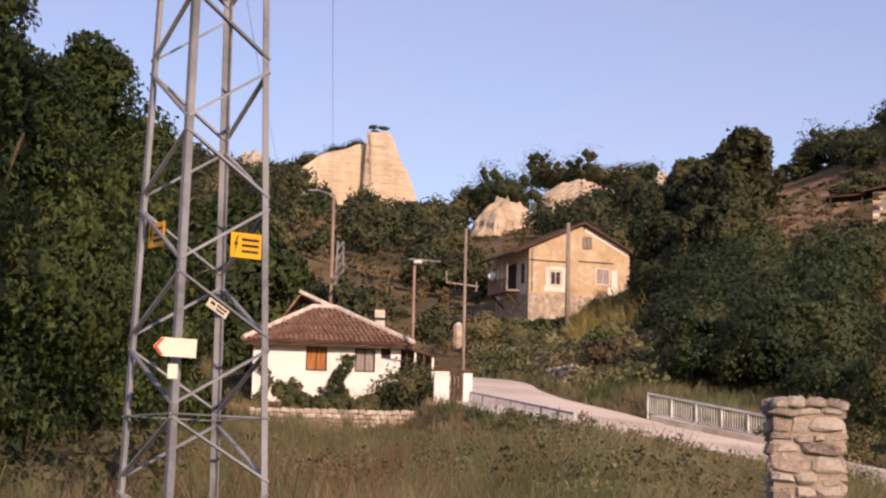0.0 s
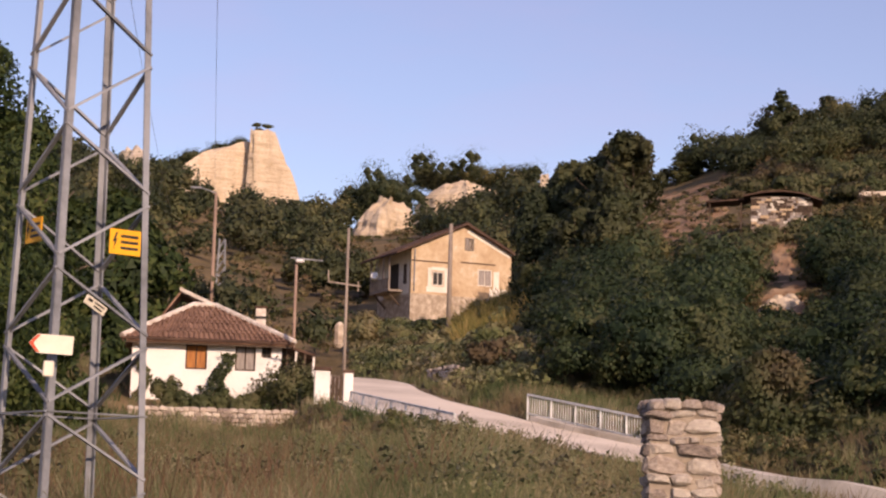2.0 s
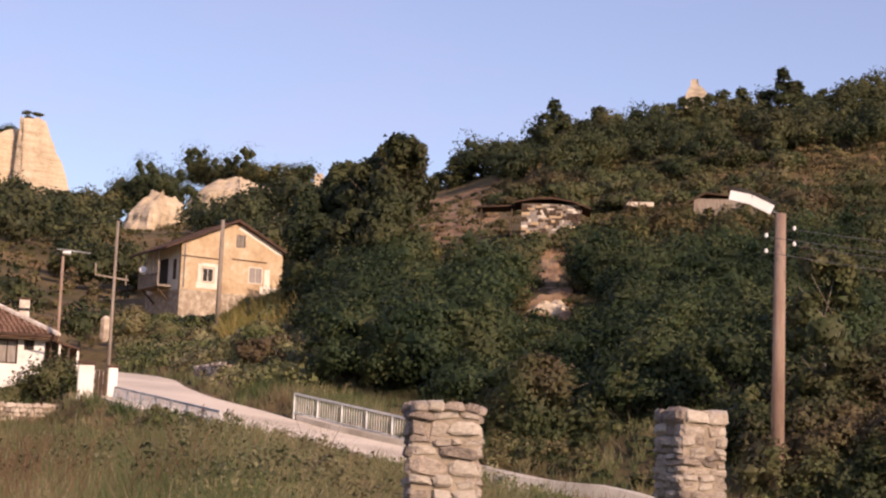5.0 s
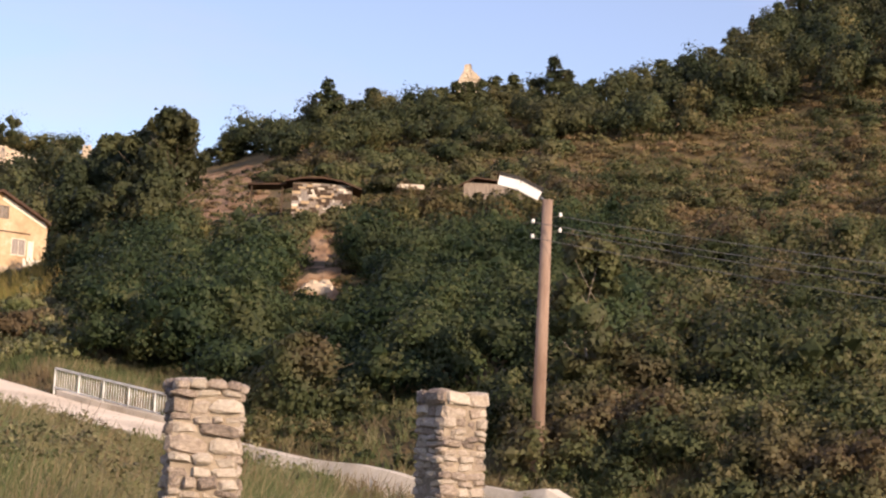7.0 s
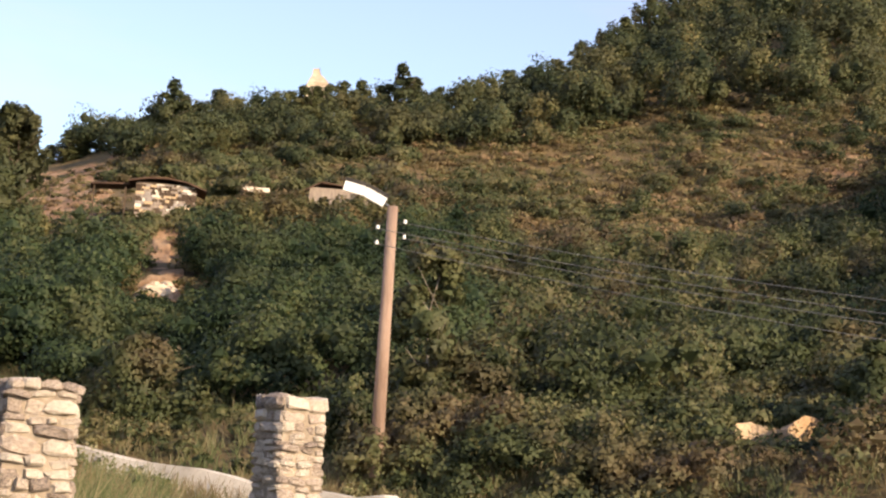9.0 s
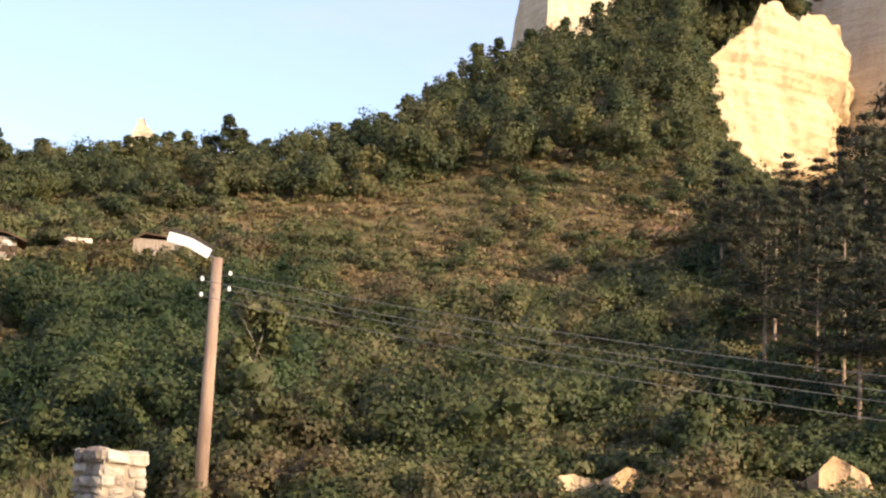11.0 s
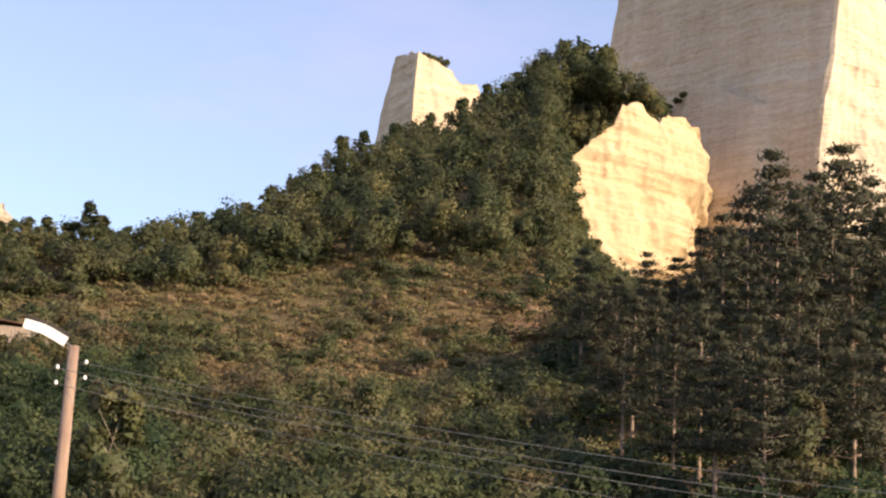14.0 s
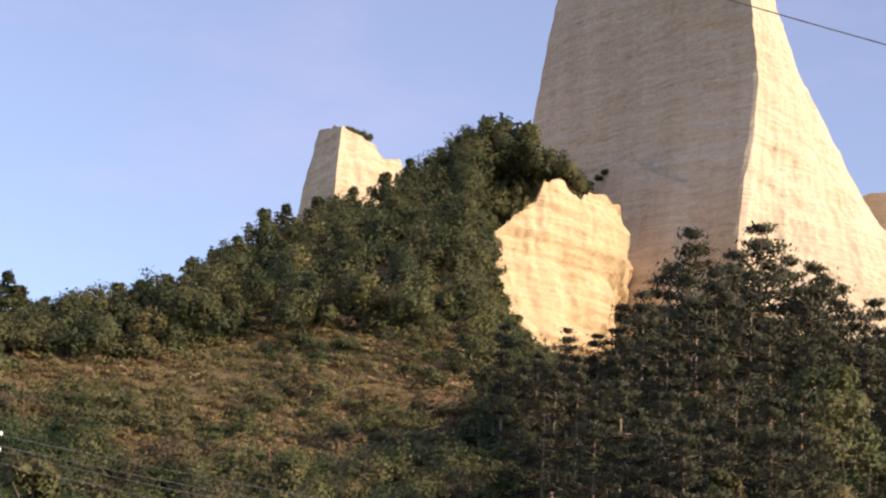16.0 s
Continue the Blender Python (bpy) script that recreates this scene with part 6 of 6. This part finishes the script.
stone_wall("garden_wall", spot(-5.9, 71.2), spot(0.72, 70.6), rise(71, 1.9), rise(71, 2.93), "low rubble stone garden wall before the house")
stone_wall("terrace_wall", spot(3.3, 86), spot(4.15, 83), rise(84, 3.75), rise(84, 4.45), "broken rubble terrace wall above the road", 0.5, 0.3)


def gate():
    c = spot(0.3, 70.4)
    base = rise(70.4, 2.55)
    ob = thing("gate", pose(c.x, c.y, base, 0, 0, -0.3), "whitewashed garden gate with a dark plank door", "gate")
    t = lambda e: rise(70.4, e) - base
    part("gate_wall", box(bmesh.new(), (-0.62, 0, -0.4), (-0.02, 0.35, t(4.25)), bevel=0.04), WHITEWASH, ob)
    part("gate_coping", box(bmesh.new(), (-0.66, -0.04, t(4.25)), (0.02, 0.39, t(4.36)), bevel=0.02), OLD_TILE, ob)
    for k in range(3):
        part("plank", box(bmesh.new(), (0.03 + 0.15 * k, 0.1, -0.3), (0.165 + 0.15 * k, 0.15, t(4.1))), DARK_WOOD, ob)
    part("gate_post", box(bmesh.new(), (0.50, -0.05, -0.6), (0.86, 0.3, t(4.2)), bevel=0.03), WHITEWASH, ob)
    part("post_cap", box(bmesh.new(), (0.46, -0.09, t(4.2)), (0.90, 0.34, t(4.28)), bevel=0.02), OLD_TILE, ob)
    return ob


gate()


def ochre_house():
    c = spot(2.7, 145)
    ob = thing("house", pose(c.x, c.y, 0, 0, 0, 19.9), "two-storey ochre plastered house with peeling walls and a balcony", "house")
    W, D, low, stone_top, eave, apex = 8.83, 7.0, 14.0, 18.75, 22.5, 24.6
    holes = [(1.86, 2.80, 19.5, 20.62), (5.85, 7.1, 19.75, 21.1), (4.66, 5.4, 22.45 - 0.05, 23.5)]
    front = wall_with_holes(0, W, stone_top, eave - 0.06, 0, 0.4, holes[:2])
    part("wall_front", front, OCHRE_PLASTER, ob)
    bm = bmesh.new()
    outline = [(0, eave - 0.06), (W, eave - 0.06), (W / 2 + 0.15, apex)]
    f = [bm.verts.new((x, 0, z)) for x, z in outline]
    g = [bm.verts.new((x, 0.4, z)) for x, z in outline]
    bm.faces.new(f), bm.faces.new(g)
    for k in range(3):
        bm.faces.new((f[k], f[(k + 1) % 3], g[(k + 1) % 3], g[k]))
    part("gable", bm, OCHRE_PLASTER, ob)
    part("stone_storey", box(bmesh.new(), (-0.04, -0.04, low), (W + 0.04, D, stone_top)), RUBBLE, ob, "pale rubble lower storey")
    part("wall_side", box(bmesh.new(), (0, 0.4, stone_top), (0.35, D, eave)), PALE_PLASTER, ob, "flaking pale side wall")
    part("wall_side", box(bmesh.new(), (W - 0.35, 0.4, stone_top), (W, D, eave)), OCHRE_PLASTER, ob)
    part("wall_back", box(bmesh.new(), (0.35, D - 0.35, stone_top), (W - 0.35, D, eave)), OCHRE_PLASTER, ob)
    for x0, z0, x1, z1 in ((1.35, 18.95, 3.25, 19.42), (1.45, 19.42, 1.78, 20.9), (2.88, 19.42, 3.2, 20.95), (1.78, 20.72, 2.88, 20.98), (6.9, 18.9, 8.5, 19.6), (7.25, 19.6, 7.75, 21.0)):
        part("plaster_patch", box(bmesh.new(), (x0, -0.02, z0), (x1, 0.0, z1)), PALE_PLASTER, ob, "bare pale patch in the plaster")
    window_part(ob, 1.92, 2.74, 19.56, 20.56, 0.04, PALE_PLASTER, BLACK)
    window_part(ob, 5.92, 7.03, 19.82, 21.03, 0.04, PALE_PLASTER, CURTAIN)
    window_part(ob, 4.70, 5.36, 22.62, 23.5, -0.03, GREY_WOOD, CURTAIN, "attic_shutter")
    for x0, x1, z in ((0.0, 3.3, 21.35), (4.3, 7.4, 21.5)):
        part("string_course", box(bmesh.new(), (x0, -0.05, z), (x1, 0.0, z + 0.09)), OLD_TILE, ob)
    # roof
    m = W / 2 + 0.15
    k = (apex - eave) / m
    eave_l, eave_r = eave - 1.5 * k, eave - 0.6 * k
    for name, a, b in (("roof_slope", -1.5, eave_l), ("roof_slope", W + 0.6, eave_r)):
        bm = slab(bmesh.new(), ((a, -0.55, b + 0.1), (m, -0.55, apex + 0.12), (m, D + 0.5, apex + 0.12), (a, D + 0.5, b + 0.1)), 0.16)
        ob_roof = part(name, bm, OLD_TILE, ob, "dark weathered tile roof")
        tiles = tile_field((a, -0.5, b + 0.12), (a, D + 0.45, b + 0.12), (m, -0.5, apex + 0.14), (m, D + 0.45, apex + 0.14), 0.26, 0.42, 0.1, 6)
        tagged(part("tiles", leaf_mesh("tiles", tiles, OLD_TILE), OLD_TILE, ob_roof), kind="stuff")
    part("rake_plaster", beam(bmesh.new(), (m + 0.3, -0.012, apex - 0.42), (W - 0.1, -0.012, eave - 0.16), 0.04, 0.36), PALE_PLASTER, ob, "pale bare plaster under the roof's edge")
    for y0 in np.arange(0.2, D, 0.9):
        part("rafter", beam(bmesh.new(), (0.0, y0, eave - 0.1), (-1.42, y0, eave_l - 0.02), 0.09), DARK_WOOD, ob)
    # balcony on the side wall
    balcony = part("balcony", box(bmesh.new(), (-1.25, 1.7, 19.0), (0.0, 5.8, 19.16)), GREY_WOOD, ob, "grey wooden balcony with a railing")
    for y in (1.75, 3.0, 4.4, 5.7):
        part("balcony_post", box(bmesh.new(), (-1.22, y, 19.16), (-1.1, y + 0.12, 21.75)), GREY_WOOD, balcony)
    for y in np.arange(1.9, 5.7, 0.22):
        part("baluster", box(bmesh.new(), (-1.19, y, 19.16), (-1.13, y + 0.05, 20.0)), GREY_WOOD, balcony)
    part("handrail", box(bmesh.new(), (-1.23, 1.7, 20.0), (-1.1, 5.8, 20.09)), GREY_WOOD, balcony)
    part("strut", beam(bmesh.new(), (0, 2.2, 17.9), (-1.1, 2.2, 19.0), 0.12), DARK_WOOD, balcony)
    part("strut", beam(bmesh.new(), (0, 5.2, 17.9), (-1.1, 5.2, 19.0), 0.12), DARK_WOOD, balcony)
    part("balcony_door", box(bmesh.new(), (-0.03, 2.6, 19.16), (0.0, 4.3, 21.4)), BLACK, ob)
    part("side_window", box(bmesh.new(), (-0.04, 0.9, 19.6), (0.0, 1.5, 21.2)), DARK_WOOD, ob)
    part("dish", pole_between(bmesh.new(), (-1.35, 4.4, 20.4), (-1.5, 4.2, 20.5), 0.35, 0.3, 14), LAMP_WHITE, ob, "white satellite dish on the balcony")
    part("downpipe", pole_between(bmesh.new(), (0.25, -0.1, 18.9), (0.25, -0.1, 22.3), 0.05, 0.05, 8), STEEL, ob)
    return ob


ochre_house()


def shed():
    c = spot(13.3, 118)
    base = rise(118, 9.0)
    ob = thing("shed", pose(c.x, c.y, base, 0, 0, -14), "patched plank shed with a low dark roof", "shed")
    t = rise(118, 9.95) - base
    width = 3.9
    random.seed(4)
    part("back_box", box(bmesh.new(), (0.02, 0.1, -0.8), (width - 0.02, 3.0, t - 0.05)), DARK_WOOD, ob)
    z = -0.7
    while z < t - 0.12:
        h = random.uniform(0.09, 0.2)
        x = 0.0
        while x < width:
            w = random.uniform(0.12, 0.6)
            top = min(z + h, t - 0.06 - 0.22 * abs(x / width - 0.45)) - 0.015
            if top > z + 0.03 and random.random() > 0.08:
                mat = random.choice((PALE_PLASTER, GREY_WOOD, DARK_WOOD, OCHRE_PLASTER, CURTAIN, DARK_WOOD, GREY_WOOD))
                part("plank", box(bmesh.new(), (x, random.uniform(0.0, 0.05), z), (min(x + w, width) - 0.02, 0.09, top)), mat, ob)
            x += w
        z += h
    bm = bmesh.new()
    xs = [-0.5, 0.8, 2.0, 3.2, 4.5]
    zs = [t - 0.05, t + 0.22, t + 0.27, t + 0.12, t - 0.35]
    for k in range(4):
        slab(bm, ((xs[k], -0.35, zs[k]), (xs[k + 1], -0.35, zs[k + 1]), (xs[k + 1], 3.4, zs[k + 1] + 0.1), (xs[k], 3.4, zs[k] + 0.1)), 0.09)
    part("roof", bm, OLD_TILE, ob)
    low = part("annex_roof", slab(bmesh.new(), ((-2.9, 0.3, t - 0.32), (-0.4, 0.3, t - 0.15), (-0.4, 2.6, t - 0.1), (-2.9, 2.6, t - 0.3)), 0.1), OLD_TILE, ob)
    for x in (-2.7, -0.7):
        part("annex_post", box(bmesh.new(), (x, 0.5, -0.8), (x + 0.1, 0.6, t - 0.35)), DARK_WOOD, ob)
    return ob


shed()


def hut():
    c = spot(18.7, 121)
    base = rise(121, 9.3)
    ob = thing("hut", pose(c.x, c.y, base, 0, 0, -16), "low pale hut half hidden in the grass", "hut")
    t = rise(121, 10.3) - base
    part("wall", box(bmesh.new(), (0, 0, -1.0), (4.6, 2.6, t - 0.25)), GREY_WOOD, ob)
    bm = slab(bmesh.new(), ((-0.3, -0.25, t - 0.45), (0.75, -0.25, t + 0.12), (0.75, 2.9, t + 0.12), (-0.3, 2.9, t - 0.45)), 0.08)
    slab(bm, ((0.75, -0.25, t + 0.12), (5.0, -0.25, t - 0.25), (5.0, 2.9, t - 0.25), (0.75, 2.9, t + 0.12)), 0.08)
    part("roof", bm, OLD_TILE, ob)
    return ob


hut()
c0, c1 = spot(16.6, 121), spot(17.45, 121)
solid("wall_slab", box(bmesh.new(), (0, 0, -0.1), ((c1 - c0).length, 0.35, 0.2), pose(c0.x, c0.y, rise(121, 9.95), 0, 0, -17), 0.03), RUBBLE, "long pale slab of wall on the brow", "wall")
c0 = spot(0.55, 89)
solid("stone_post", box(bmesh.new(), (-0.28, -0.2, -0.5), (0.2, 0.2, 0.75), pose(c0.x, c0.y, rise(89, 5.1) + 0.3, 0, 0, 4), 0.16), RUBBLE, "weathered pale stone post beside the road", "post")


# ---- gardens ----
def bush(b, d, radius, tall, leaves, leaf, material, label, z=None):
    p = spot(b, d)
    z = height(p.x, p.y) if z is None else z
    corners, facing = bush_quads(np.zeros(1), np.zeros(1), np.zeros(1), np.array([radius]), np.array([tall]), leaves, leaf, 8)
    ob = new("bush", leaf_mesh("bush", corners, material, facing))
    ob.location = (p.x, p.y, z)
    return tagged(ob, label, "bush")


yard = rise(74, 2.55)
for b, r, h, label in ((-4.9, 0.8, 1.8, "tall dark rose bush against the white wall"), (-4.3, 0.8, 1.3, "low green bush in the front garden"), (-3.6, 0.8, 1.4, "low green bush in the front garden"), (-3.0, 0.7, 1.5, "low green bush under the vine"),
                       (-2.3, 0.8, 1.4, "low green bush in the front garden"), (-1.5, 1.4, 2.5, "full green bush in the front garden"), (-0.75, 1.6, 3.0, "large green bush beside the gate"), (-0.05, 1.2, 2.7, "green bush beside the gate")):
    bush(b, 73.5, r, h, 1100, 0.09, SHRUB_LEAF, label, yard)
def vine(x0, x1, low, top, leaves, label):
    """Climbing leaves on the white house's front wall."""
    c = spot(-3.55, 78)
    base = rise(78, 2.75)
    px = rng.uniform(x0, x1, leaves)
    pz = low + (top - low) * rng.uniform(0, 1, leaves) ** 1.4
    sway = 0.25 * np.sin(pz * 3.1 + x0)
    p = np.stack([px + sway, -0.22 + rng.normal(0, 0.08, leaves), pz], -1)
    ob = new("climbing_plant", leaf_mesh("climbing_plant", leaf_quads(p, np.tile([0.0, -1.0, 0.3], (leaves, 1)), np.full(leaves, 0.11)), SHRUB_LEAF))
    ob.matrix_world = pose(c.x, c.y, base, 0, 0, 3.55)
    return tagged(ob, label, "climbing plant", kind="stuff")


vine(-2.9, -2.5, 0.2, 2.2, 260, "dark climbing rose on the whitewashed wall")
vine(-1.6, -1.2, 0.3, 1.6, 130, "thin climbing plant on the whitewashed wall")
vine(0.35, 1.0, 0.2, 2.6, 520, "leafy vine climbing between the windows")
vine(-0.3, 0.2, 0.2, 1.2, 160, "low climbing plant under the shutters")
vine(2.3, 2.9, 0.2, 1.5, 260, "leafy plant under the small window")
for b, d, r, h in ((3.2, 132, 1.2, 1.6), (4.0, 134, 1.2, 1.6), (4.9, 140, 1.2, 2.0), (6.5, 141, 1.9, 5.0), (2.4, 126, 1.4, 2.0), (1.4, 118, 1.8, 3.0), (4.7, 104, 1.5, 1.8), (3.4, 112, 1.5, 1.8), (5.4, 98, 1.6, 2.2), (5.2, 84, 1.5, 2.0), (4.2, 116, 1.4, 1.8), (5.6, 110, 1.8, 2.2), (1.2, 132, 2.0, 3.2)):
    bush(b, d, r * 0.85, h * 0.8, 1100, 0.15, WEED_LEAF if d > 90 else SHRUB_LEAF, "olive green bush on the slope below the ochre house")
x, y, z = strewn(4.2, 6.9, 104, 134, 620)
tagged(new("corn_plants", leaf_mesh("corn_plants", (corn := grass_quads(x, y, z, 1.3, 0.06, 12)), CORN, field_facing(len(corn)))), "yellowing corn plants below the ochre house", "corn", kind="stuff")
x, y, z = strewn(1.0, 7.6, 76, 140, 1450, lambda b, r, x, y: off_road(x, y, 1.5))
weeds, weeds_facing = bush_quads(x, y, z, np.full(len(x), 0.8), np.full(len(x), 1.0), 50, 0.13, 3, up=0.9)
tagged(new("slope_weeds", leaf_mesh("slope_weeds", weeds, WEED_LEAF, weeds_facing)), "weeds and dry plants on the terraces", "weeds", kind="stuff")


# ---- overhead lines ----
def overhead(name, a, b, sag, r, label):
    return solid(name, wire_mesh(bmesh.new(), a, b, sag, r, 24), CABLE, label, "cable", "overhead lines")


across = spot(111.4, 1.0)
for k, (s, dz, far) in enumerate(((0.42, -0.5, 5.6), (0.42, -0.98, 4.9), (-0.42, -0.72, 5.3), (-0.42, -1.2, 4.4))):
    overhead("overhead_wire", (lamp_place.x + across.x * s, lamp_place.y + across.y * s, lamp_top + dz), spot(62, 44 + k, far), 0.55, 0.011, "thin grey power wire running from the lamp pole")
overhead("overhead_cable", spot(36, 46, rise(46, 26.1)), spot(62, 38, rise(38, 18.3)), 0.2, 0.02, "dark cable crossing the sky before the cliff")
for s, b in ((-1.0, -4.4), (1.0, -3.45)):
    p = spot(-7.58, 17.6)
    overhead("overhead_wire", (p.x + s, p.y, 13.2), spot(b, 140, rise(140, 8.0)), 2.0, 0.006, "faint power wire running from the pylon up the valley")
